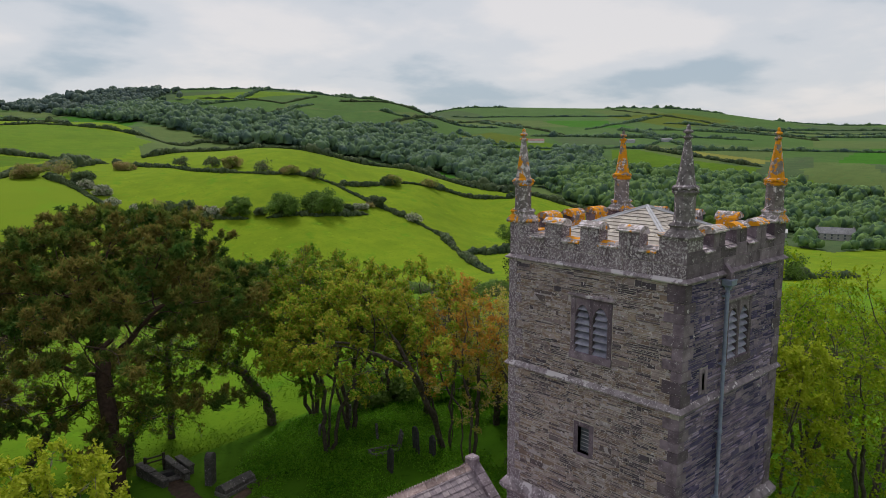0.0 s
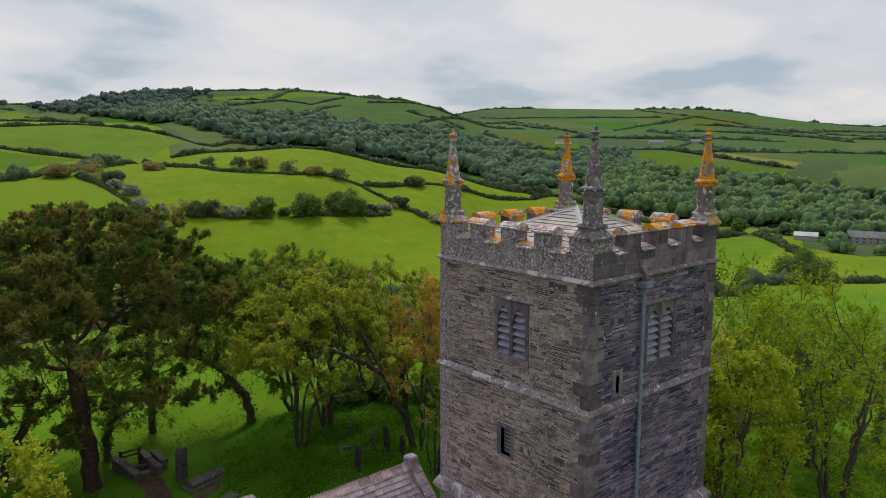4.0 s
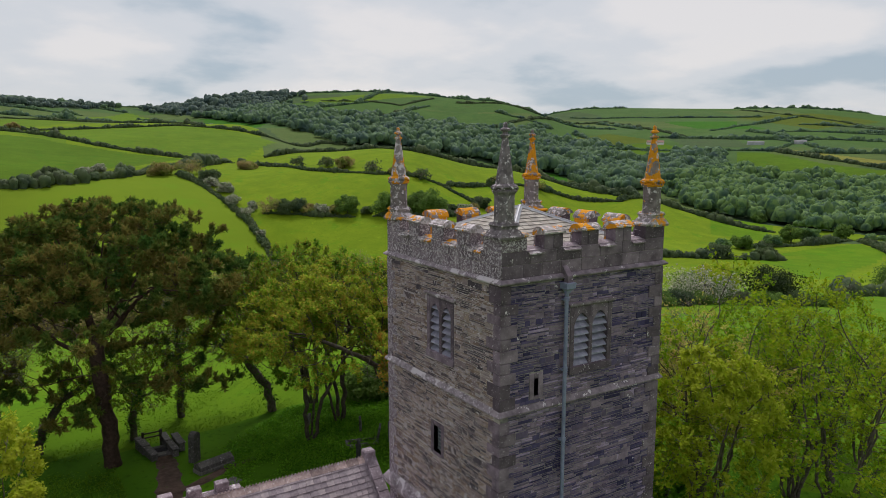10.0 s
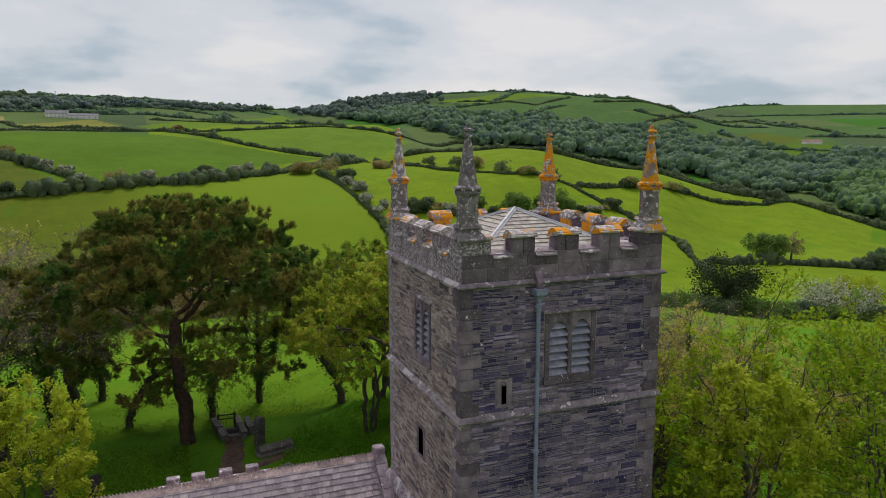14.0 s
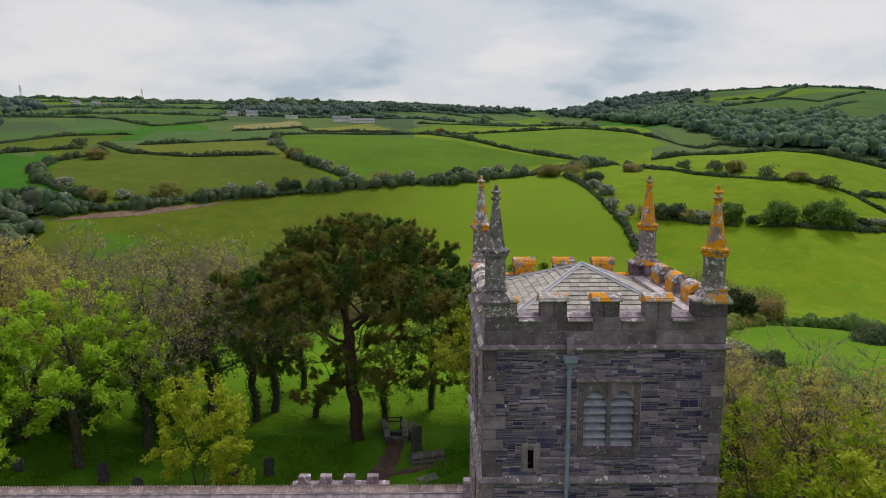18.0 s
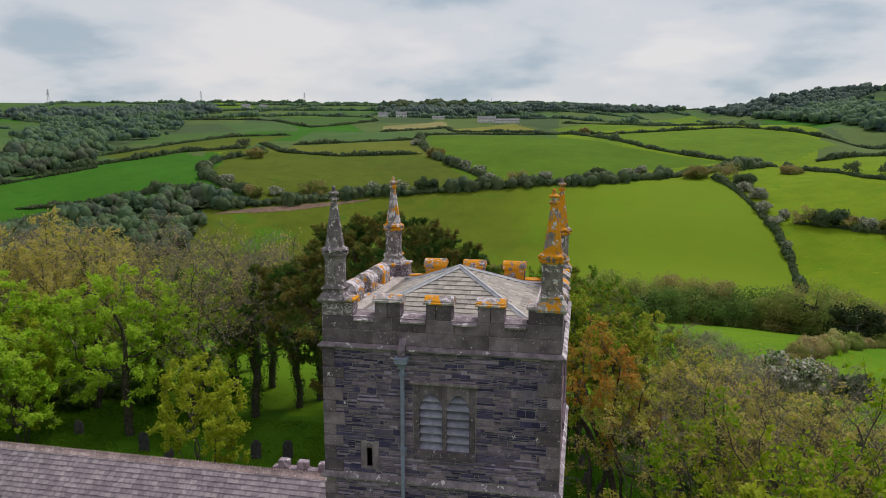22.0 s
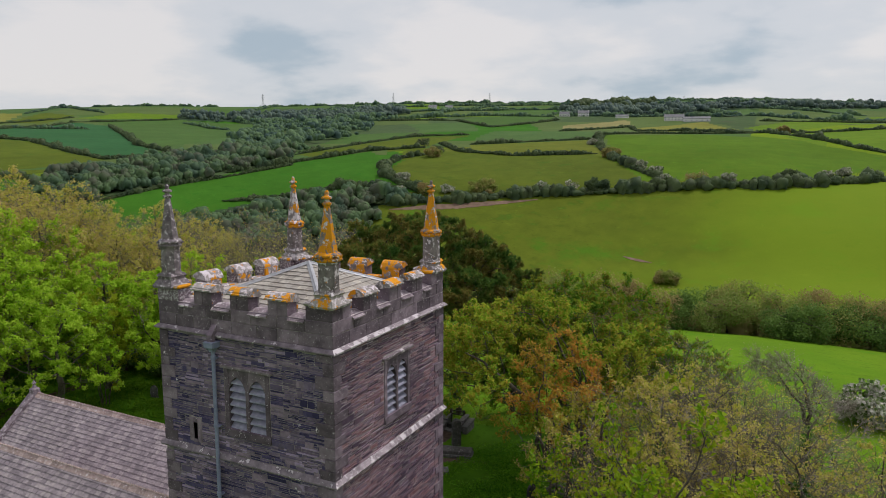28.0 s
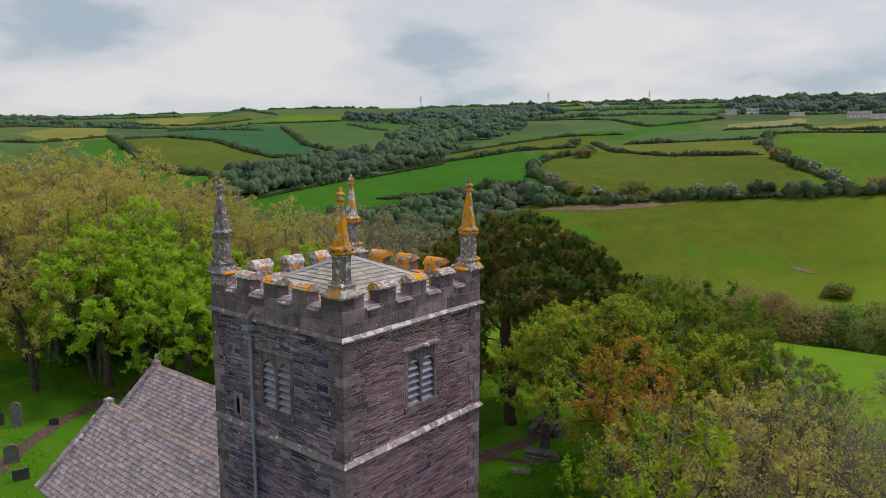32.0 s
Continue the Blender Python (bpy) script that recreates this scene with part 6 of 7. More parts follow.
# single field trees and bushes
def field_tree(name, label, x, y, tall, wide, material, seed, bare=False, low=0.18):
    """A lone tree or bush some way off: stem, forking limbs and a lumpy broken crown."""
    rng = np.random.default_rng(seed)
    g = float(land(x, y))
    owner = thing(name, label, "tree" if tall > 4 else "bush", (x, y, g))
    far = math.hypot(x - HUB[0], y - HUB[1])
    leaf = float(np.clip(far / 320, 0.36, 1.4))
    lobes = []
    limbs = [(np.array([[x, y, g - 0.4], [x + 0.1, y, g + tall * 0.25], [x + 0.15, y + 0.1, g + tall * 0.5]]), tall * 0.035, tall * 0.02, 0)]
    for i in range(30 if not bare else 24):
        a, r = rng.uniform(0, 2 * math.pi), math.sqrt(rng.uniform(0.02, 1)) * wide * 0.42
        top = tall * (1 - 0.40 * (r / (wide * 0.5)) ** 2) * rng.uniform(low + 0.1, 0.88)
        c = np.array([x + r * math.cos(a), y + r * math.sin(a), g + max(top, tall * low + 0.3)])
        lobes.append((c, wide * rng.uniform(0.13, 0.2)))
        fork = limbs[0][0][rng.integers(1, 3)]
        limbs.append((limb(rng, fork, c - fork, float(np.linalg.norm(c - fork)) * 0.95, 4, 0.08, 0.03), tall * 0.014, tall * 0.005, 1))
        if bare:
            for _ in range(7):
                limbs.append((limb(rng, c, rng.normal(size=3) + np.array([0, 0, 0.5]), wide * 0.16, 3, 0.2, 0.05), tall * 0.006, tall * 0.003, 2))
    v, f = tubes(limbs[1:], (6, 4, 3))
    on(owner, mesh_part("limbwork", v, f, M_BARK if not bare else M_TWIG, None))["kind"] = "stuff"
    v, f = tubes(limbs[:1], (8,))
    on(owner, mesh_part("trunk", v, f, M_BARK, None))
    cs, outs = [], []
    for c, r in lobes:
        m = int((44 if not bare else 10) * np.clip((r / leaf) ** 1.4, 0.7, 6))
        dirs = unit(rng.normal(size=(m, 3)))
        cs.append(c + dirs * (r * rng.uniform(0.45, 1.1, (m, 1))) * np.array([1, 1, 0.8]))
        outs.append(dirs + np.array([0, 0, 0.3]))
    v, f = leaf_quads(rng, np.vstack(cs), leaf * 0.85, 0.3, 0.8, None, np.vstack(outs), 0.45)
    on(owner, mesh_part("crown", v, f, material, None))
    return owner


ROUND = "round-headed field tree in full leaf on the hillside pasture"
HAW = "hawthorn bush white with may blossom"
field_tree("field_tree", ROUND, 189, 341, 13.5, 21, LEAF_TREE, 201, low=0.06)
field_tree("field_tree", ROUND, 213, 338, 13.5, 23, LEAF_TREE, 202, low=0.06)
field_tree("field_tree", "smaller round field tree beside hawthorns", 170.5, 354, 10.5, 14, LEAF_TREE, 203, low=0.06)
field_tree("thorn_bush", "low rounded thorn bush in a broken hedge", 145, 371, 8, 16, LEAF_HEDGE, 204, low=0.05)
field_tree("bare_tree", "bare grey-brown tree in a broken hedge", 134, 377, 9, 15, LEAF_SCRUB, 205, True, 0.1)
field_tree("hawthorn", HAW, 240, 343, 5, 6, BLOSSOM, 206)
field_tree("hawthorn", HAW, 247, 345, 4, 6, BLOSSOM, 207)
field_tree("hawthorn", HAW, 159, 361, 5, 8, BLOSSOM, 208)
field_tree("hawthorn", HAW, 126, 386, 5.5, 6, BLOSSOM, 209)
field_tree("bare_tree", "broad brown thorn tree just in bud on a field corner", 114, 483, 10, 19, LEAF_SCRUB, 210, True)
for q, (x, y) in enumerate([(-187, 373), (-161, 386), (-107, 410), (-200, 399), (-126, 600), (-37, 437), (50, 474), (-2, 446), (-48, 462), (-60, 476), (60, 492), (118, 440), (119, 400), (119, 350)]):
    field_tree("hawthorn", HAW, x, y, 5.5, 9 if y != 350 else 5, BLOSSOM, 220 + q, low=0.04)
for q, (x, y) in enumerate([(200, 452), (208, 439), (218, 417), (303, 387), (241, 391), (-220, 480), (-226, 500), (-90, 520), (-140, 690), (20, 780), (-260, 540)]):
    field_tree("hedgerow_tree", "windblown hedgerow tree in thin leaf", x, y, 8, 13, LEAF_SCRUB if q % 2 else LEAF_HEDGE, 240 + q, q % 2 == 0, 0.06)
field_tree("field_tree", ROUND, 299, 268, 19, 20, LEAF_TREE, 260, low=0.06)
field_tree("field_tree", "spreading green tree in the hedge beyond the near field", 288, 116, 15, 23, LEAF_TREE, 274, low=0.1)
for q, (x, y) in enumerate([(456, 262), (469, 256), (507, 254), (429, 259), (396, 258), (362, 249), (532, 336)]):
    field_tree("valley_tree", "rounded green tree on a valley field edge", x, y, (13, 12, 11, 9, 10, 10, 8)[q], (15, 13, 14, 12, 14, 13, 12)[q], LEAF_VALLEY if q % 2 else LEAF_TREE, 340 + q, False, 0.05)
field_tree("bare_tree", "bare tree on the valley hedge", 315, 265, 17, 13, LEAF_SCRUB, 261, True)
field_tree("hedge_bush", "broad green hedge bush in the valley", 345, 239, 8, 15, LEAF_HEDGE, 262)
field_tree("hedge_bush", "broad green hedge bush in the valley", 372, 226, 7, 13, LEAF_HEDGE, 263)
field_tree("holm_oak", "dense dark evergreen bush at the field edge", 87, 73, 8.8, 13, LEAF_DARK, 264, low=0.05)
field_tree("hawthorn", HAW, 107, 71, 6.0, 13, BLOSSOM, 265, low=0.05)
field_tree("willow_bush", "pale yellow-green bush behind hawthorns", 119, 77, 7.5, 9, LEAF_LIME, 266)
field_tree("holm_oak", "dense dark evergreen bush at the field edge", 125, 69, 6.5, 12, LEAF_DARK, 267, low=0.05)
field_tree("holm_oak", "wind-clipped dark evergreen bush", 58.5, 91, 5.6, 7.0, LEAF_DARK, 268, low=0.02)
field_tree("hawthorn", HAW, 38.2, 48.8, 3.0, 4.2, BLOSSOM, 269, low=0.1)
field_tree("hawthorn", HAW, 41.0, 49.7, 2.4, 3.2, BLOSSOM, 270, low=0.1)
field_tree("thorn_bush", "low dark thorn bush beside the hawthorn", 43.5, 49.0, 1.7, 3.4, LEAF_HEDGE, 272, low=0.05)
field_tree("field_tree", "lone round bush at the foot of the meadow", -17, 323, 5.5, 12, LEAF_SCRUB, 273, low=0.04)
for q, (x, y, h, w) in enumerate([(43, 106, 5.6, 11), (52, 104, 5.0, 9), (60, 101, 4.6, 7), (34, 101, 4.6, 9), (25, 104, 5.0, 9), (16, 108, 4.6, 10), (6, 101, 5.0, 10), (-4, 105, 5.4, 12), (-13, 103, 5.0, 10), (-21, 99, 5.5, 11), (-30, 97, 6, 12), (67, 98, 4, 6)]):
    field_tree("thorn_tree", "spreading brown-green thorn tree along the field edge", x, y, h * 1.25, w, (LEAF_TREE, LEAF_SCRUB, LEAF_BELT, LEAF_TREE, LEAF_BELT)[q % 5], 280 + q, False, 0.06)

# bushes that close the broken hedge below the round trees, and others along the hedges
for q, (x, y, h, w, thorn) in enumerate([(139, 373, 5, 9, 0), (152, 366, 5, 10, 0), (157, 363, 6, 8, 1), (164, 358, 5, 8, 0), (232, 342, 4.5, 8, 0), (255, 349, 4, 6, 0), (179, 347, 4, 7, 0), (160, 505, 6, 14, 0), (186, 470, 7, 12, 0), (230, 402, 6, 12, 0), (262, 352, 6, 12, 0), (267, 322, 6, 11, 1),
                                         (120, 455, 7, 14, 0), (121, 425, 6, 11, 1), (120, 378, 5, 9, 1), (95, 480, 8, 17, 0), (30, 460, 7, 14, 0), (-20, 440, 7, 16, 0), (-75, 420, 7, 15, 0), (-140, 395, 8, 18, 0), (-90, 415, 6, 10, 1), (-172, 380, 7, 14, 0), (300, 388, 7, 13, 0), (340, 392, 7, 15, 0)]):
    field_tree("hawthorn" if thorn else "hedge_bush", HAW if thorn else "rounded thorn bush standing in a field hedge", x, y, h, w, BLOSSOM if thorn else (LEAF_HEDGE, LEAF_SCRUB)[q % 2], 320 + q, q % 3 == 2, 0.04)

# low bushes on the bank at the top of the near field
dice = random.Random(31)
for q, p in enumerate(walk_line([(71, 76), (80, 72), (92, 68), (104, 66.5), (118, 65), (134, 62)], 4.6)):
    field_tree("bank_bush", "low green bush on a grassy field bank", float(p[0]) + dice.uniform(-1, 1), float(p[1]) + dice.uniform(-1.2, 1.2), dice.uniform(1.4, 2.8), dice.uniform(4.5, 7), LEAF_TREE if q % 3 else LEAF_HEDGE, 400 + q, False, 0.02)

# the second row of the thorn belt beyond the near field
for q in range(17):
    x = -30 + 6.2 * q
    field_tree("thorn_tree", "thorn tree in a brown and olive belt", x, 109 + 3 * math.sin(q * 1.7) - 0.0012 * (x - 15) ** 2, 8.2 + 1.2 * math.sin(q * 2.3), 11.5, (LEAF_BELT, LEAF_SCRUB, LEAF_SCRUB, LEAF_TREE, LEAF_BELT)[q % 5], 440 + q, False, 0.03)

# brambles and ivy mounds under the western trees and along the churchyard edge
dice = random.Random(77)
for q, (x, y) in enumerate([(-14, 33.5), (-18, 29), (-22, 24), (-9, 36.5), (-4, 39), (-20, 34), (-26, 30), (-28, 23.5), (-24, 20), (28, 36.5), (31.5, 33.5), (30.5, 15.5), (27.4, 20.2), (32, 27.5)]):
    field_tree("bramble_mound", "low green mound of bramble and nettles under trees", x + dice.uniform(-1, 1), y + dice.uniform(-1, 1), dice.uniform(1.3, 2.6), dice.uniform(3.5, 6), LEAF_TREE if q % 3 == 0 else LEAF_GROUND, 500 + q, False, 0.02)


# far woods, as one mass each
def wood(label, outline, spacing, size, material, seed, density=1.0, leafy=7, spray=0.14):
    rng = np.random.default_rng(seed)
    o = np.array(outline, float)
    lo, hi = o.min(0), o.max(0)
    gx, gy = np.meshgrid(np.arange(lo[0], hi[0], spacing), np.arange(lo[1], hi[1], spacing))
    p = np.column_stack([gx.ravel(), gy.ravel()]) + rng.uniform(-0.9, 0.9, (gx.size, 2)) * spacing
    clumps = np.array([noise.noise(Vector((q[0] * 0.018, q[1] * 0.018, seed))) for q in p])
    ragged = np.array([noise.noise_vector(Vector((q[0] * 0.05, q[1] * 0.05, seed)))[:2] for q in p]) * spacing * 3.0
    p = p[inside(outline, *(p + ragged).T) & (rng.random(len(p)) * 0.6 + 0.4 * (0.5 - clumps) < density)]
    # no tree stands in a field, just before one, or before the cottages
    back = unit(p - np.array(HUB)) * size * 1.6
    for kname, field in FIELDS:
        p, back = (q[~(inside(field, *p.T) | inside(field, *(p + back).T))] for q in (p, back))
    for hx, hy in COTTAGES:
        way = np.array([hx, hy]) - np.array(HUB)
        reach_on = np.linalg.norm(way)
        way = way / reach_on
        ahead, aside = (p - np.array(HUB)) @ way, np.abs((p - np.array(HUB)) @ np.array([-way[1], way[0]]))
        p = p[~((aside < 15) & (ahead > reach_on - 60) & (ahead < reach_on + 12))]
    if not len(p):
        return
    z = land(p[:, 0], p[:, 1])
    n = len(p)
    age = np.clip(rng.lognormal(0.0, 0.30, n), 0.55, 1.75)
    h = size * age * rng.uniform(0.72, 1.10, n)
    r = size * 0.74 * age * rng.uniform(0.75, 1.25, n)
    owner = thing("woodland", label, "woodland", (float(p[0][0]), float(p[0][1]), float(z[0])), kind="stuff")
    # each crown is a few rounded, lumpy heads with ragged sprays of leaves over them
    heads = 5
    k = np.repeat(np.arange(n), heads)
    a, q = rng.uniform(0, 2 * math.pi, n * heads), np.sqrt(rng.uniform(0, 1, n * heads)) * 0.66
    centre = np.column_stack([p[k] + np.column_stack([np.cos(a), np.sin(a)]) * (r[k] * q)[:, None], z[k] + h[k] * (0.80 - 0.30 * q * q) * rng.uniform(0.80, 1.0, n * heads)])
    reach = (r[k] * rng.uniform(0.38, 0.58, n * heads))[:, None] * np.ones(3)
    v, f = lumps(rng, centre, reach)
    on(owner, mesh_part("crowns", v, f, material, None, smooth=True))
    m = np.repeat(np.arange(n * heads), leafy)
    d = unit(rng.normal(size=(len(m), 3)) + np.array([0, 0, 0.5]))
    c = centre[m] + d * reach[m] * rng.uniform(0.85, 1.15, (len(m), 1))
    v, f = leaf_quads(rng, c, size * spray, 0.45, 0.85, None, d, 0.55)
    on(owner, mesh_part("sprays", v, f, material, None))
    return owner


# thin hedge network of the farthest fields
dice = random.Random(9)
for row, ring in enumerate(FAR_RINGS[3:-1], 4):
    a = -76.0
    while a < 74:
        span = dice.uniform(4, 13)
        if dice.random() < 0.72:
            line = [(HUB[0] + (ring + dice.uniform(-18, 18)) * math.sin(radians(b)), HUB[1] + (ring + dice.uniform(-18, 18)) * math.cos(radians(b))) for b in np.linspace(a, a + span, 4)]
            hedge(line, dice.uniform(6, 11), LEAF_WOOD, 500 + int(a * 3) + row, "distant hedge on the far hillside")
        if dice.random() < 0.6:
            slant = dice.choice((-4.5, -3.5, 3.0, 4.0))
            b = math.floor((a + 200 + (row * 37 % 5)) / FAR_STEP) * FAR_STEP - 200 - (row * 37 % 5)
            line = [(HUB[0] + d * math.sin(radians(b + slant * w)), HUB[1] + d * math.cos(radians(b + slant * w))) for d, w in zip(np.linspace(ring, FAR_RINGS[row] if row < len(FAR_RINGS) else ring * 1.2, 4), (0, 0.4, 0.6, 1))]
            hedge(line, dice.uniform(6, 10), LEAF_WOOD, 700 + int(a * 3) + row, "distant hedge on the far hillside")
        a += span

for wname, outline in WOODS:
    if wname == "hillwood":
        # The far woods' leaves carry distance haze in their colour.
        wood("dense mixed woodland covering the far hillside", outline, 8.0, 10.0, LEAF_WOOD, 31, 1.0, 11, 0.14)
    elif wname == "valleywood":
        wood("dense woodland along the valley bottom", outline, 9.5, 10.5, LEAF_VALLEY, 32, 0.80, 18, 0.12)
    elif wname == "leftwood":
        wood("dark thicket on the valley floor", outline, 4.4, 5.5, LEAF_THICKET, 33, 0.97, 11, 0.16)
    elif wname == "conifers":
        wood("dark conifers round the hill farm", outline, 9, 10, LEAF_HEDGE, 36, 0.5)
    elif wname == "shelterbelt":
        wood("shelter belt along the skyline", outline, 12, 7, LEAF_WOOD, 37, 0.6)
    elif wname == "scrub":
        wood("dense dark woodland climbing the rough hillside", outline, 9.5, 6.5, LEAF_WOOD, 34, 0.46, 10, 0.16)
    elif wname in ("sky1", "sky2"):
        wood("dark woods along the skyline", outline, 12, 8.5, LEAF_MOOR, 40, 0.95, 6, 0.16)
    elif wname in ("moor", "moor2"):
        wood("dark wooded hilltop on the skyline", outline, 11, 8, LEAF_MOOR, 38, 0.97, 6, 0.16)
    elif wname in ("combe", "combe2"):
        wood("trees and thickets round the valley cottages", outline, 6.5, 7.0, LEAF_VALLEY, 39, 0.62, 16, 0.16)
    else:
        wood("thicket between the lower fields", outline, 5.5, 6.0, LEAF_THICKET, 35, 0.92, 12, 0.16)

# ---- churchyard ----
def slab_stone(name, label, x, y, tall, wide, thick, turn, material, shape="round", lean=0.0, parent_group="gravestones"):
    """A gravestone with a rounded, shouldered, square or cross-shaped head."""
    g = float(land(x, y))
    h, w = tall, wide / 2
    if shape == "round":
        outline = [(-w, -0.3), (w, -0.3), (w, h - w)] + [(w * math.cos(a), h - w + w * math.sin(a)) for a in np.linspace(0.3, math.pi - 0.3, 7)] + [(-w, h - w)]
    elif shape == "shouldered":
        outline = [(-w, -0.3), (w, -0.3), (w, h * 0.82), (w * 0.7, h * 0.84)] + [(w * 0.6 * math.cos(a), h * 0.84 + h * 0.16 * math.sin(a)) for a in np.linspace(0.3, math.pi - 0.3, 5)] + [(-w * 0.7, h * 0.84), (-w, h * 0.82)]
    elif shape == "cross":
        t = w * 0.32
        outline = [(-t, -0.3), (t, -0.3), (t, h * 0.58), (w, h * 0.58), (w, h * 0.58 + 2 * t), (t, h * 0.58 + 2 * t), (t, h), (-t, h), (-t, h * 0.58 + 2 * t), (-w, h * 0.58 + 2 * t), (-w, h * 0.58), (-t, h * 0.58)]
    else:
        outline = [(-w, -0.3), (w, -0.3), (w, h), (-w, h * 0.97)]
    bm = prism(outline, -thick / 2, thick / 2, 1)
    ob = part(name, bm, material)
    ob.matrix_basis = Matrix.Translation((x, y, g)) @ Matrix.Rotation(radians(turn), 4, "Z") @ Matrix.Rotation(radians(lean), 4, "X")
    return tagged(ob, label, "gravestone", parent_group)


DARK_STONE = "dark slate headstone standing in rank grass"
GREY_STONE = "grey lichened headstone in the churchyard grass"
slab_stone("gravestone", "tall rough granite pillar stone beside the stile", 13.9, 33.7, 1.75, 0.55, 0.38, 40, M_GRAVE, "round", 2, "")
slab_stone("gravestone", DARK_STONE, 21.1, 27.6, 1.25, 0.62, 0.12, 75, M_GRAVE_SLATE, "round", 3)
slab_stone("gravestone", DARK_STONE, 23.5, 28.3, 1.5, 0.66, 0.12, 75, M_GRAVE_SLATE, "round", -2)
slab_stone("gravestone", DARK_STONE, 23.9, 27.4, 1.15, 0.62, 0.12, 75, M_GRAVE_SLATE, "shouldered", 2)
slab_stone("gravestone", "pale leaning headstone with a broken top", 23.3, 29.6, 0.85, 0.7, 0.12, 60, M_GRAVE, "square", 12)
slab_stone("gravestone", GREY_STONE, 23.1, 31.4, 0.85, 0.5, 0.12, 60, M_GRAVE, "round", -3)
slab_stone("gravestone", GREY_STONE, 20.9, 34.2, 0.75, 0.45, 0.12, 50, M_GRAVE, "round", 4)
slab_stone("gravestone", "small stone cross under the trees", 23.4, 34.6, 1.0, 0.55, 0.14, 50, M_GRAVE, "cross", 0)
slab_stone("gravestone", "pale round-headed headstone on open grass", -7.0, 10.2, 1.15, 0.75, 0.14, 70, M_GRAVE, "round", 3)
slab_stone("gravestone", "low dark slate headstone on open grass", -4.6, 9.8, 0.7, 0.8, 0.12, 75, M_GRAVE_SLATE, "square", 8)
slab_stone("gravestone", "tall grey wheel-headed memorial at the wood's edge", -11.9, 12.2, 1.6, 0.62, 0.16, 60, M_GRAVE, "round", 0)
slab_stone("gravestone", GREY_STONE, -12.8, 11.5, 0.95, 0.6, 0.14, 60, M_GRAVE_SLATE, "round", -5)
slab_stone("gravestone", "small bluish headstone at the wood's edge", -10.6, 13.9, 0.5, 0.55, 0.1, 60, M_GRAVE_SLATE, "square", 5)
slab_stone("gravestone", DARK_STONE, -3.2, 28.4, 1.25, 0.6, 0.12, 10, M_GRAVE_SLATE, "round", 2)
slab_stone("gravestone", DARK_STONE, 3.6, 29.6, 1.2, 0.6, 0.12, 20, M_GRAVE_SLATE, "shouldered", -3)
slab_stone("gravestone", DARK_STONE, 5.5, 30.0, 1.2, 0.6, 0.12, 20, M_GRAVE_SLATE, "round", 3)
slab_stone("gravestone", GREY_STONE, -8.2, 29.0, 0.9, 0.55, 0.12, 15, M_GRAVE, "round", 2)
slab_stone("gravestone", GREY_STONE, -1.0, 27.6, 0.9, 0.55, 0.12, 15, M_GRAVE_SLATE, "round", -2)

tomb = thing("chest_tomb", "low mossy tomb with a ridged stone lid", "tomb", (14.6, 32.2, float(land(14.6, 32.2))))
part("plinth", box((-1.05, -0.42, -0.3), (1.05, 0.42, 0.22), 0.03), M_GRAVE, tomb)
part("lid", prism([(-0.38, 0.22), (0.38, 0.22), (0.36, 0.42), (0.0, 0.62), (-0.36, 0.42)], -1.0, 1.0, 0), M_GRAVE, tomb)
tomb.rotation_euler = (0, 0, radians(16))
kerb = thing("grave_kerb", "low stone kerb round a grassed grave", "grave", (22.3, 29.6, float(land(22.3, 29.6))))
kerb.rotation_euler = (0, 0, radians(-15))
for lo, hi in (((-0.9, -0.4, -0.2), (0.9, -0.28, 0.16)), ((-0.9, 0.28, -0.2), (0.9, 0.4, 0.16)), ((-0.9, -0.28, -0.2), (-0.78, 0.28, 0.16)), ((0.78, -0.28, -0.2), (0.9, 0.28, 0.16))):
    part("kerbstone", box(lo, hi, 0.02), M_GRAVE, kerb)
slab = part("fallen_slab", box((-0.6, -0.35, -0.15), (0.6, 0.35, 0.14), 0.03), M_GRAVE)
slab.matrix_basis = Matrix.Translation((14.7, 29.6, float(land(14.7, 29.6)))) @ pose(0, 0, 0, 4, -3, 30)
tagged(slab, "grey stone slab lying flat in the grass", "slab")

# stile where the path leaves the churchyard
stile = thing("stone_stile", "stone stile between low flanking walls with a timber rail behind", "stile", (12.65, 35.8, float(land(12.65, 35.8))))
for x0, y0, x1, y1, wide, tall in ((-0.62, -0.85, -0.82, 0.35, 0.42, 0.46), (-0.86, 0.40, -1.08, 1.75, 0.46, 0.58), (0.52, -0.85, 0.40, 0.45, 0.40, 0.50), (0.36, 0.50, 0.30, 1.65, 0.36, 0.60), (0.98, -0.25, 0.86, 1.25, 0.42, 0.56)):
    long = math.hypot(x1 - x0, y1 - y0)
    wall = part("flank_wall", box((-wide / 2 + 0.04, 0, -0.4), (wide / 2 - 0.04, long, tall - 0.10), 0.03), M_GRAVE, stile)
    cap = part("flank_slab", box((-wide / 2, -0.05, tall - 0.10), (wide / 2, long + 0.03, tall), 0.025), M_GRAVE, stile)
    for ob in (wall, cap):
        ob.location, ob.rotation_euler = (x0, y0, 0), (radians(2), 0, math.atan2(-(x1 - x0), y1 - y0))
part("step", box((-0.52, -0.42, -0.3), (0.42, 0.05, 0.13), 0.025), M_GRAVE, stile)
part("step", box((-0.60, 0.25, -0.3), (0.30, 0.60, 0.30), 0.025), M_GRAVE_SLATE, stile)
for x in (-0.85, 0.14):
    part("post", box((x - 0.07, 1.36, -0.3), (x + 0.07, 1.50, 0.95), 0.012), M_TIMBER, stile)
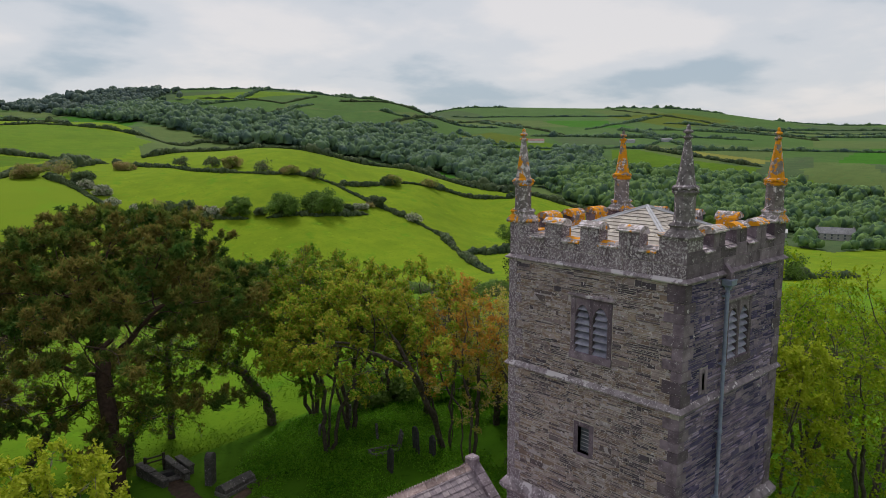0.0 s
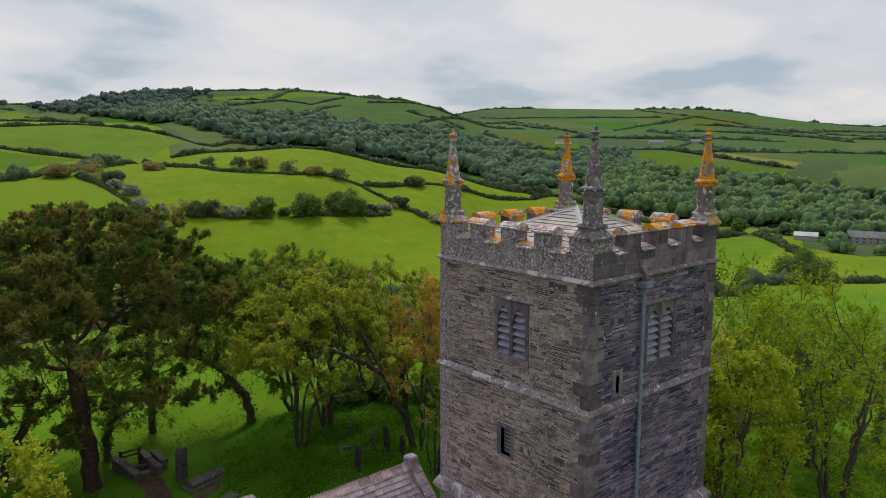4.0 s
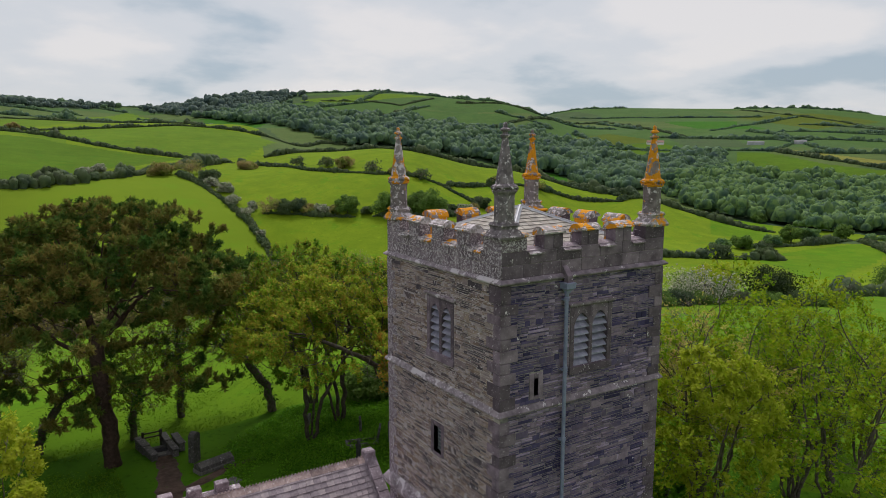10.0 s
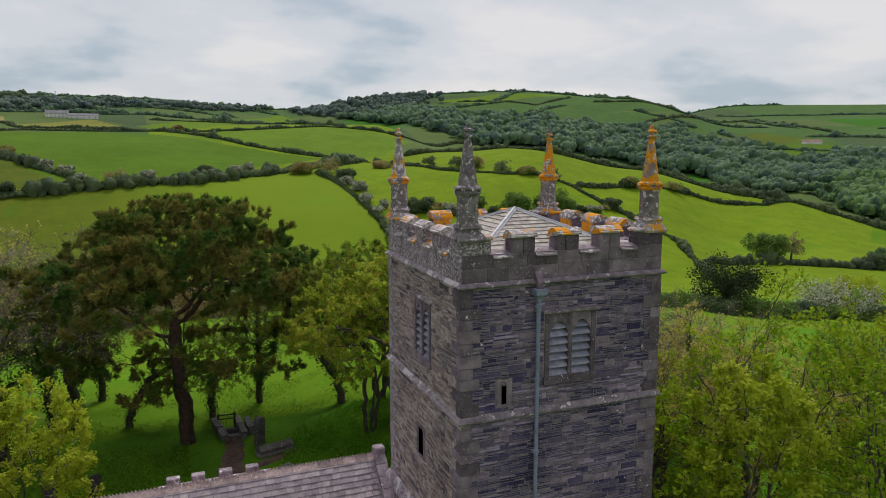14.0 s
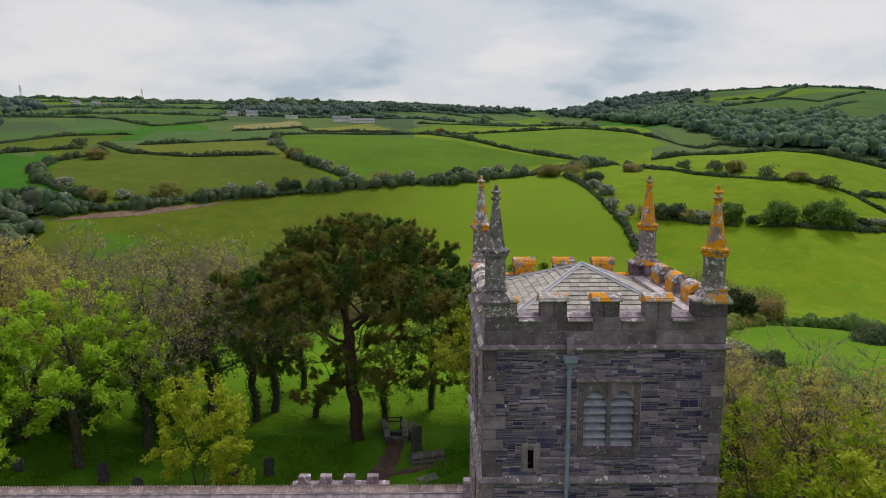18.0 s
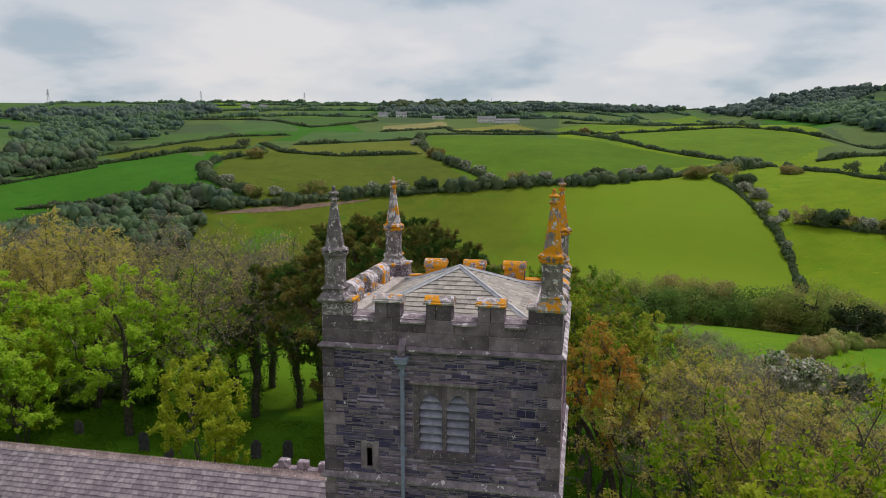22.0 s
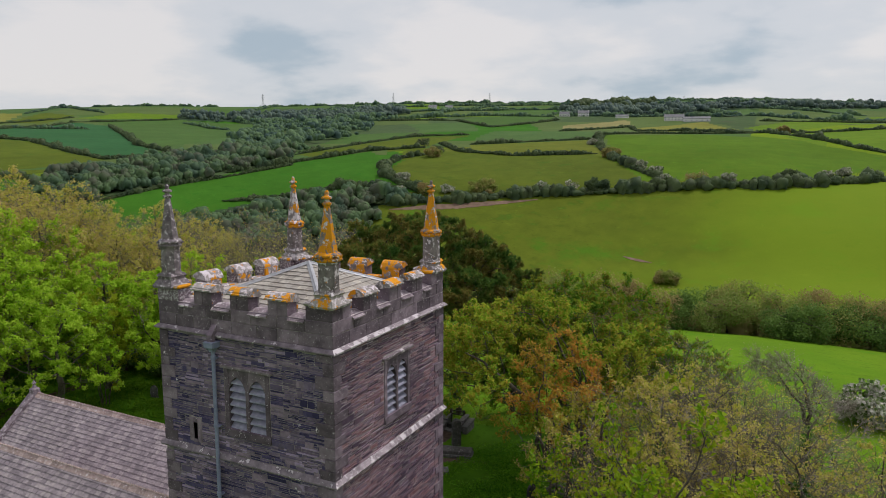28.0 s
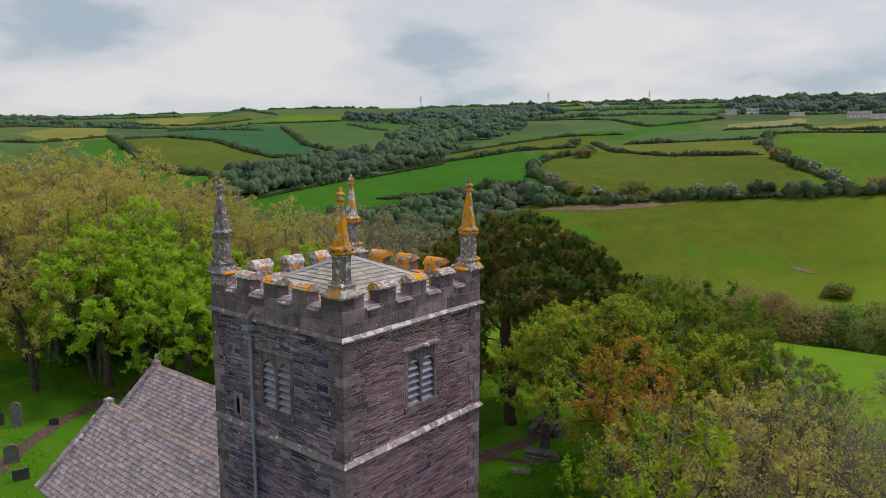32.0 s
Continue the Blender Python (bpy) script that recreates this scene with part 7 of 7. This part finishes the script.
for z in (0.55, 0.80):
    part("rail", box((-0.80, 1.39, z), (0.10, 1.46, z + 0.07), 0.008), M_TIMBER, stile)


def strip(name, points, widths, material, label, category, step=0.35, raise_by=0.0):
    """A worn way laid just over the ground."""
    pts = walk_line(points, step)
    d = unit(np.gradient(pts, axis=0))
    nor = np.column_stack([-d[:, 1], d[:, 0]])
    w = np.interp(np.linspace(0, 1, len(pts)), np.linspace(0, 1, len(widths)), widths)
    w = w * (1 + 0.12 * np.sin(np.arange(len(pts)) * 1.3) + 0.08 * np.sin(np.arange(len(pts)) * 2.9))
    rows = [np.column_stack([pts + nor * (w * a)[:, None], land(*(pts + nor * (w * a)[:, None]).T) + lift + raise_by]) for a, lift in ((-0.5, 0.006), (-0.2, 0.02), (0.2, 0.02), (0.5, 0.006))]
    v = np.stack(rows, 1).reshape(-1, 3)
    i, j = np.meshgrid(np.arange(len(pts) - 1), np.arange(3), indexing="ij")
    f = np.stack([i * 4 + j, i * 4 + j + 1, (i + 1) * 4 + j + 1, (i + 1) * 4 + j], -1).reshape(-1, 4)
    return tagged(mesh_part(name, v, f, material), label, category, kind="structure")


strip("path", [(12.6, 36.3), (12.5, 33.8), (12.1, 31.2), (11.6, 29), (11.1, 26), (10.9, 21.8)], (0.9, 1.15, 1.45, 1.4, 1.1), M_PATH, "trodden earth path from the stile to the porch", "path")
strip("path", [(11.6, 30.2), (13.2, 30.6), (15, 31.6), (17, 32.2)], (0.5, 0.7, 0.4), M_PATH, "worn earth side path", "path")
strip("path", [(-3.5, 6.5), (-8.5, 11.2), (-11, 14.6), (-14, 22), (-14.2, 28)], (0.9, 1.0, 0.9), M_PATH, "narrow worn path across the grass", "path")
strip("field_margin", [(-182, 350), (-150, 366), (-128, 381), (-104, 396)], (1.0, 7.0, 8.0, 5.0, 1.0), GRASSES["soil"], "bare brown margin below the long hedge", "field margin", 2.0, 0.12)
strip("field_margin", [(-42, 347), (-37, 345.5), (-31, 344.5), (-26, 344)], (0.5, 2.6, 2.2, 0.5), GRASSES["soil"], "bare trodden patch at the foot of the meadow", "field margin", 1.5, 0.12)


def ground_leaves(label, outline, count, size, material, seed, tall=0.25):
    """Low rank growth over a piece of ground."""
    rng = np.random.default_rng(seed)
    o = np.array(outline, float)
    p = rng.uniform(o.min(0), o.max(0), (count * 3, 2))
    keep = inside(outline, p[:, 0], p[:, 1])
    dens = np.array([noise.noise(Vector((q[0] * 0.35, q[1] * 0.35, seed))) for q in p])
    p = p[keep & (dens + rng.uniform(-0.35, 0.35, len(p)) > -0.05)][:count]
    clump = np.array([noise.noise(Vector((q[0] * 0.8, q[1] * 0.8, seed + 5))) * 0.5 + 0.5 for q in p])
    c = np.column_stack([p, land(p[:, 0], p[:, 1]) + rng.uniform(0.02, 1, len(p)) * tall * (0.35 + clump)])
    v, f = leaf_quads(rng, c, size, 0.5, 0.6)
    ob = mesh_part("ground_growth", v, f, material)
    return tagged(ob, label, "undergrowth", kind="stuff")


ground_leaves("rank grass and nettles among the graves", [(13.6, 27), (15, 31.5), (15.5, 35), (21, 37.5), (29, 34), (32, 26), (26, 20), (17, 20.5), (13.6, 22)], 42000, 0.13, LEAF_GROUND, 71)
ground_leaves("long grass under the western trees", [(-28, 20), (-16, 30), (-8, 35), (10, 36), (10, 29), (7, 24), (-4, 24), (-16, 16)], 26000, 0.14, LEAF_SWARD, 72)
ground_leaves("long grass and nettles east of the tower", [(24, 4), (24, 22), (34, 30), (46, 22), (48, 4)], 26000, 0.15, LEAF_SWARD, 73)
ground_leaves("tufts of grass on open ground", [(-16, 4), (-14, 12), (0, 12), (0, 4)], 4000, 0.10, LEAF_GROUND, 74, 0.12)
ground_leaves("cow parsley and rough grass below the wall", [(2, 37), (6, 44), (24, 46), (34, 40), (36, 32), (22, 38)], 9000, 0.11, LEAF_SWARD, 75, 0.16)


# ---- farms and pylons ----
def house(name, label, x, y, turn, length, depth, eaves, ridge, wall_mat, roof_mat, windows=4, chimneys=1, group=""):
    g = min(float(land(x + dx, y + dy)) for dx in (-6, 6) for dy in (-4, 4))
    owner = thing(name, label, "house" if windows else "barn", (x, y, g), group)
    owner.rotation_euler = (0, 0, radians(turn))
    L2, D2 = length / 2, depth / 2
    wall = part("wall", prism([(-D2, -1), (D2, -1), (D2, eaves), (0, ridge - 0.2), (-D2, eaves)], -L2, L2, 0), wall_mat, owner)
    roof = part("roof", prism([(-D2 - 0.4, eaves - 0.2), (0, ridge), (D2 + 0.4, eaves - 0.2), (D2 + 0.4, eaves + 0.05), (0, ridge + 0.28), (-D2 - 0.4, eaves + 0.05)], -L2 - 0.3, L2 + 0.3, 0), roof_mat, owner)
    for k in range(chimneys):
        cx = -L2 + 0.8 + k * (length - 1.6)
        part("chimney", box((cx - 0.5, -0.5, ridge - 0.6), (cx + 0.5, 0.5, ridge + 1.2), 0.03), wall_mat, roof)
    for k in range(windows):
        cx = -L2 + length * (k + 0.5) / windows
        for z in ((1.0, eaves - 1.6) if eaves > 4 else (1.0,)):
            win = part("window", box((cx - 0.55, -D2 - 0.06, z), (cx + 0.55, -D2 + 0.02, z + 1.2)), M_GLASS, owner)
    return owner


WHITE_HOUSE = "white farmhouse with a slate roof on the far hillside"
house("farmhouse", WHITE_HOUSE, -118, 997, 6, 26, 8, 5.5, 9, M_WHITEWASH, M_FARM_ROOF, 6, 2)
house("farm_building", "long pale farm building beside the white farmhouse", -88, 992, 6, 34, 9, 4, 6.5, M_WHITEWASH, M_FARM_ROOF, 5, 0)
house("farmhouse", WHITE_HOUSE, -262, 1062, 15, 17, 8, 5.5, 9, M_WHITEWASH, M_FARM_ROOF, 4, 2)
house("farmhouse", WHITE_HOUSE, -288, 1052, 5, 16, 8, 4, 7.5, M_WHITEWASH, M_FARM_ROOF, 4, 1)
house("farm_building", "low white shed among trees on the far hill", -198, 1040, 8, 18, 7, 3, 5, M_WHITEWASH, M_FARM_ROOF, 0, 0)
house("farmhouse", WHITE_HOUSE, -600, 1210, 25, 16, 8, 5, 8, M_WHITEWASH, M_FARM_ROOF, 4, 1)
house("farmhouse", WHITE_HOUSE, -570, 1220, 25, 14, 8, 4, 7, M_WHITEWASH, M_FARM_ROOF, 3, 1)
house("farm_building", "red-roofed barn on the wooded hillside", 900, 764, -42, 26, 10, 4, 7, M_WHITEWASH, surface("faded_red_roof", (0.22, 0.13, 0.11), (0.30, 0.19, 0.16), 1, 0.8, 0), 0, 0)
house("farm_building", "grey farm shed in the far valley", 1010, 660, -50, 24, 11, 4, 6, M_STEEL, M_FARM_ROOF, 0, 0)
house("farm_building", "grey farm shed in the far valley", 1060, 618, -50, 18, 11, 4, 6, M_STEEL, M_FARM_ROOF, 0, 0)
house("farm_building", "low pale-roofed shed in the valley", 512, 208, -68, 15, 9, 3.4, 5.6, M_GREY_RENDER, surface("pale_sheet_roof", (0.42, 0.42, 0.43), (0.52, 0.52, 0.52), 1, 0.7, 0), 0, 0)
house("cottage", "long grey cottage with slate roof in the valley", 528, 174, -70, 24, 8, 4.6, 8.5, M_GREY_RENDER, M_FARM_ROOF, 6, 2)


def pylon(x, y, turn, tall=42.0):
    """A lattice power pylon: four leaning legs, bracing and three cross-arms."""
    g = float(land(x, y))
    owner = thing("power_pylon", "tall grey lattice power pylon on the skyline", "pylon", (x, y, g - 1), "pylons along the ridge")
    owner.rotation_euler = (0, 0, radians(turn))
    owner.scale = (0.62, 0.62, 0.74)

    def bar(name, a, b, r):
        v, f = tubes([(np.array([a, b], float), r, r, 0)], (4,))
        mesh_part(name, v, f, M_STEEL, owner)

    def half(z):
        return 4.2 * (1 - z / tall) ** 1.3 + 0.55
    levels = [0, 9, 17, 24, 30, 36, tall]
    for sx, sy in ((-1, -1), (1, -1), (1, 1), (-1, 1)):
        pts = np.array([(sx * half(z), sy * half(z), z) for z in levels])
        v, f = tubes([(pts, 0.32, 0.2, 0)], (4,))
        mesh_part("leg", v, f, M_STEEL, owner)
    for lo, hi in zip(levels, levels[1:]):
        for s in (-1, 1):
            bar("brace", (-half(lo), s * half(lo), lo), (half(hi), s * half(hi), hi), 0.16)
            bar("brace", (s * half(lo), half(lo), lo), (s * half(hi), -half(hi), hi), 0.16)
    for z, reach in ((26, 6.0), (32, 7.0), (38, 5.0)):
        bar("cross_arm", (-reach, 0, z), (reach, 0, z), 0.3)
        bar("arm_stay", (-reach, 0, z), (0, 0, z + 2.5), 0.18)
        bar("arm_stay", (reach, 0, z), (0, 0, z + 2.5), 0.18)


for compass, reach in ((-40.6, 1740), (-30.3, 1800), (-22.5, 1850), (-7.5, 2050)):
    pylon(HUB[0] + reach * math.sin(radians(compass)), HUB[1] + reach * math.cos(radians(compass)), 60)

# ---- single pieces: rubble stones, quoins, slates, ridge tiles ----
def block_mesh(name, material, seed, inset=0.10):
    """A rough-faced stone of unit width and height, its face one unit proud of its back."""
    rng = np.random.default_rng(seed)
    back = np.array([(-0.5, 0, -0.5), (0.5, 0, -0.5), (0.5, 0, 0.5), (-0.5, 0, 0.5)])
    front = back.copy()
    front[:, 0] *= 1 - inset * 0.5
    front[:, 2] *= 1 - inset * 1.6
    front += np.column_stack([rng.uniform(-0.02, 0.02, 4), -1 + rng.uniform(-0.18, 0.18, 4), rng.uniform(-0.05, 0.05, 4)])
    me = bpy.data.meshes.new(name)
    me.from_pydata(np.vstack([back, front]).tolist(), [], [(4, 5, 6, 7), (0, 1, 5, 4), (1, 2, 6, 5), (2, 3, 7, 6), (3, 0, 4, 7)])
    me.materials.append(material)
    return me


def courses(face, z0, z1, seed):
    """Stones of a rubble wall as (u0, u1, z0, z1), running round openings and quoins."""
    rng = random.Random(seed)
    out = []
    z = z0
    while z < z1 - 0.03:
        h = min(rng.choice((0.045, 0.058, 0.075, 0.10, 0.13, 0.165, 0.19)) * rng.uniform(0.9, 1.1), z1 - z)
        zm = z + h / 2
        u, end = 0.26, face.width - 0.26
        gaps = sorted((o[0] - (0.02 if k == 0 else 0.17), o[1] + (0.02 if k == 0 else 0.17)) for k, o in enumerate(face.openings) if o[2] - (0.02 if k == 0 else 0.10) < zm < o[3] + (0.11 if k == 0 else 0.15))
        while u < end - 0.04:
            blocked = next((g for g in gaps if g[0] - 0.02 <= u < g[1]), None)
            if blocked:
                u = blocked[1]
                continue
            stop = min([end] + [g[0] for g in gaps if g[0] > u])
            w = min(rng.choice((0.09, 0.14, 0.2, 0.28, 0.42)) * rng.uniform(0.7, 1.3) * (1.0 + 4.0 * h), stop - u)
            if stop - (u + w) < 0.10:
                w = stop - u
            if w > 0.05:
                # thick courses are made up of thin slabs in places
                pile = 1 if h < 0.065 else rng.choice((1, 2, 2)) if h < 0.11 else rng.choice((1, 2, 3, 3, 4, 4))
                cuts = [z + h * (k + (rng.uniform(-0.25, 0.25) if 0 < k < pile else 0)) / pile for k in range(pile + 1)]
                out += [(u, u + w, lo + rng.uniform(-0.004, 0.004), hi) for lo, hi in zip(cuts, cuts[1:])]
            u += w
        z += h
    return out


GAP = 0.012


def sway(u, z):
    """Old courses are not quite level."""
    return 0.022 * math.sin(1.3 * u + 2.1 * z) + 0.016 * math.sin(3.7 * u - 4.0 * z)


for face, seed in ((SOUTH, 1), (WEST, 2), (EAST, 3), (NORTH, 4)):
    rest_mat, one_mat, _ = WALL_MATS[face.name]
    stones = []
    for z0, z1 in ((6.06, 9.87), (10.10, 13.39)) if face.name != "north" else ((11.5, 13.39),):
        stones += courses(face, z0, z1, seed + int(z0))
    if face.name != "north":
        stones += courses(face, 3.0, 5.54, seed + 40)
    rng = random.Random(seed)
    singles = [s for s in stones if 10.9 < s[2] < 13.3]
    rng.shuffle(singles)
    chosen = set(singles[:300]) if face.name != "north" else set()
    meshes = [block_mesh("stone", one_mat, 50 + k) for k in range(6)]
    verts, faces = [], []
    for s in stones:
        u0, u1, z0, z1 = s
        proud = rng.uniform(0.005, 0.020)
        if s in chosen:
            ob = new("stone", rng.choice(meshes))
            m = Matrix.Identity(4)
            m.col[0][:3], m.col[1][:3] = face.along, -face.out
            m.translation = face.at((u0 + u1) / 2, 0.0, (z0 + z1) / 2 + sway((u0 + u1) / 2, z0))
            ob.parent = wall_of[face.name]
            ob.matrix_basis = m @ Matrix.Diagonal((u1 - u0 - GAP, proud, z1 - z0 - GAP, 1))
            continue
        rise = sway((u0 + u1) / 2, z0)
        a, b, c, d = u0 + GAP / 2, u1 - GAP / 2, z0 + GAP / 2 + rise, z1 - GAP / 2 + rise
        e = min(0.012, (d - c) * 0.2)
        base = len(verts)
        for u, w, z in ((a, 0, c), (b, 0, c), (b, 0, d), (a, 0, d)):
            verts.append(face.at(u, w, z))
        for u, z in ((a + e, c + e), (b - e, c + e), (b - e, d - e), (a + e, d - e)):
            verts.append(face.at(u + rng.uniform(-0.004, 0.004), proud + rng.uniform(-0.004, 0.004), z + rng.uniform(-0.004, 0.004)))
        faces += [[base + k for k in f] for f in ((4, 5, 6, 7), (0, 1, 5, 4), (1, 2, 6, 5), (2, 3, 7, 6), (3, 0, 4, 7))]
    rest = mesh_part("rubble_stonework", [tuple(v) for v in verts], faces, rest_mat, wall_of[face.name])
    rest["kind"] = "stuff"
# quoins: alternating long and short dressed corner stones
for cx, cy, sx, sy in ((TX0, TY0, 1, 1), (TX1, TY0, -1, 1), (TX0, TY1, 1, -1), (TX1, TY1, -1, -1)):
    dice = random.Random(cx * 10 + cy)
    z, k = 3.0, 0
    while z < 13.20:
        k += 1
        tall = dice.uniform(0.24, 0.38)
        if any(lo < z + 0.15 < hi for lo, hi in ((5.5, 6.05), (9.86, 10.10))):
            z += 0.15
            continue
        lx, ly = (dice.uniform(0.46, 0.6), 0.29) if (k % 2) == (0 if sx == sy else 1) else (0.31, dice.uniform(0.46, 0.6))
        z1 = min(z + tall, 13.39)
        z1 = 13.39 if z1 > 13.2 else z1
        p = 0.027 + dice.uniform(0, 0.005)
        bm = box((min(cx - sx * p, cx + sx * lx), min(cy - sy * p, cy + sy * ly), z + 0.006), (max(cx - sx * p, cx + sx * lx), max(cy - sy * p, cy + sy * ly), z1 - 0.006), 0.012)
        tpart("quoin", bm, M_ASHLAR_W if cx < 18 and cy > TY0 else M_ASHLAR)
        z = z1


def slate_mesh(name, material, seed):
    """A roofing slate of unit width and unit length, lifted at its tail."""
    rng = np.random.default_rng(seed)
    j = rng.uniform(-0.02, 0.02, 8)
    v = [(-0.5 + j[0], 0 + j[1], 0.030), (0.5 + j[2], 0 + j[3], 0.030), (0.5, 1.12, 0.004), (-0.5, 1.12, 0.004), (-0.5 + j[0], 0 + j[1], 0.006), (0.5 + j[2], 0 + j[3], 0.006)]
    me = bpy.data.meshes.new(name)
    me.from_pydata(v, [], [(0, 1, 2, 3), (4, 5, 1, 0), (0, 3, 4), (1, 5, 2)])
    me.materials.append(material)
    return me


SLATE_MESHES = [slate_mesh("slate", M_SLATE, 80 + k) for k in range(5)]
TOWER_SLATES = [slate_mesh("slate", M_TOWER_SLATE, 90 + k) for k in range(4)]


def lay_slates(owner, origin, along, up, length, height, wide, gauge, meshes, rest_mat, seed, single, clip=None):
    """Courses of slates on a slope. single(u, v) tells which are laid as pieces of their own."""
    rng = random.Random(seed)
    nor = along.cross(up).normalized()
    if nor.z < 0:
        nor = -nor
    inverse = Matrix.Translation(-owner.matrix_world.translation) if owner.parent is None else Matrix.Identity(4)
    rows = int(height / gauge) + 1
    verts, faces, count = [], [], 0
    for r in range(rows):
        v0 = r * gauge
        g = min(gauge, height - v0)
        if g < 0.04:
            continue
        lo, hi = (0.0, length) if clip is None else clip(v0 + g * 0.5)
        u = lo - (wide * 0.5 if r % 2 else 0)
        while u < hi - 0.03:
            a, b = max(u, lo), min(u + wide * rng.uniform(0.85, 1.15), hi)
            u = b
            if b - a < 0.05:
                continue
            base = origin + along * ((a + b) / 2) + up * v0 + nor * rng.uniform(0.002, 0.010)
            m = Matrix.Identity(4)
            m.col[0][:3], m.col[1][:3], m.col[2][:3] = along, up, nor
            m.translation = base
            m = m @ Matrix.Rotation(rng.uniform(-0.012, 0.012), 4, "Z") @ Matrix.Diagonal((b - a - 0.012, g, 1.0, 1))
            if single((a + b) / 2, v0) and count < 300:
                ob = new("slate", rng.choice(meshes))
                ob.parent = owner
                ob.matrix_parent_inverse = Matrix.Identity(4)
                ob.matrix_basis = m
                count += 1
            else:
                src = rng.choice(meshes)
                n0 = len(verts)
                verts += [tuple(m @ q.co) for q in src.vertices]
                faces += [[n0 + k for k in p.vertices] for p in src.polygons]
    if verts:
        rest = mesh_part("slate_covering", verts, faces, rest_mat, owner)
        rest["kind"] = "stuff"


for q in (NAVE, AISLE):
    up = Vector((0, q["ridge"] - q["eave_lo"], q["zr"] - q["zlo"]))
    height = up.length - 0.05
    owner = q["roof"]
    lay_slates(owner, Vector((q["x0"] + 0.2, q["eave_lo"], q["zlo"] + 0.004)), Vector((1, 0, 0)), up.normalized(), q["x1"] - q["x0"] - 0.2, height, 0.25, 0.21, SLATE_MESHES, M_SLATE_ROOF, 7, lambda u, v: v > height - 2.3 and u > 3.5)
    x = q["x0"] + 0.22
    k = 0
    while x < q["x1"] - 0.2:
        bm = prism([(q["ridge"] - 0.17, q["zr"] - 0.10), (q["ridge"], q["zr"] + 0.055), (q["ridge"] + 0.17, q["zr"] - 0.10), (q["ridge"] + 0.15, q["zr"] - 0.13), (q["ridge"], q["zr"] + 0.0), (q["ridge"] - 0.15, q["zr"] - 0.13)], x, x + 0.44, 0)
        tile = part("ridge_tile", bm, M_RIDGE)
        on(church, tile)
        bm = bmesh.new()
        for t in range(4):
            add_prism(bm, [(x + 0.11 * t + 0.01, q["zr"] + 0.05), (x + 0.11 * t + 0.10, q["zr"] + 0.05), (x + 0.11 * t + 0.055, q["zr"] + 0.12)], q["ridge"] - 0.02, q["ridge"] + 0.02, 1)
        adopt(tile, part("crest", bm, M_RIDGE))
        x += 0.45
        k += 1

EAVES = [Vector((RX0, RY0, RZ)), Vector((RX1, RY0, RZ)), Vector((RX1, RY1, RZ)), Vector((RX0, RY1, RZ))]
for k in range(4):
    a, b = EAVES[k], EAVES[(k + 1) % 4]
    along = (b - a).normalized()
    mid_e = (a + b) / 2
    up = Vector((AX, AY, AZ)) - mid_e
    height, length = up.length, (b - a).length
    lay_slates(roof_core, a + Vector((0, 0, 0.004)), along, up.normalized(), length, height, 0.27, 0.21, TOWER_SLATES, M_TOWER_SLATE, 20 + k, lambda u, v: True, lambda v: (length / 2 * v / height + 0.02, length - length / 2 * v / height - 0.02))
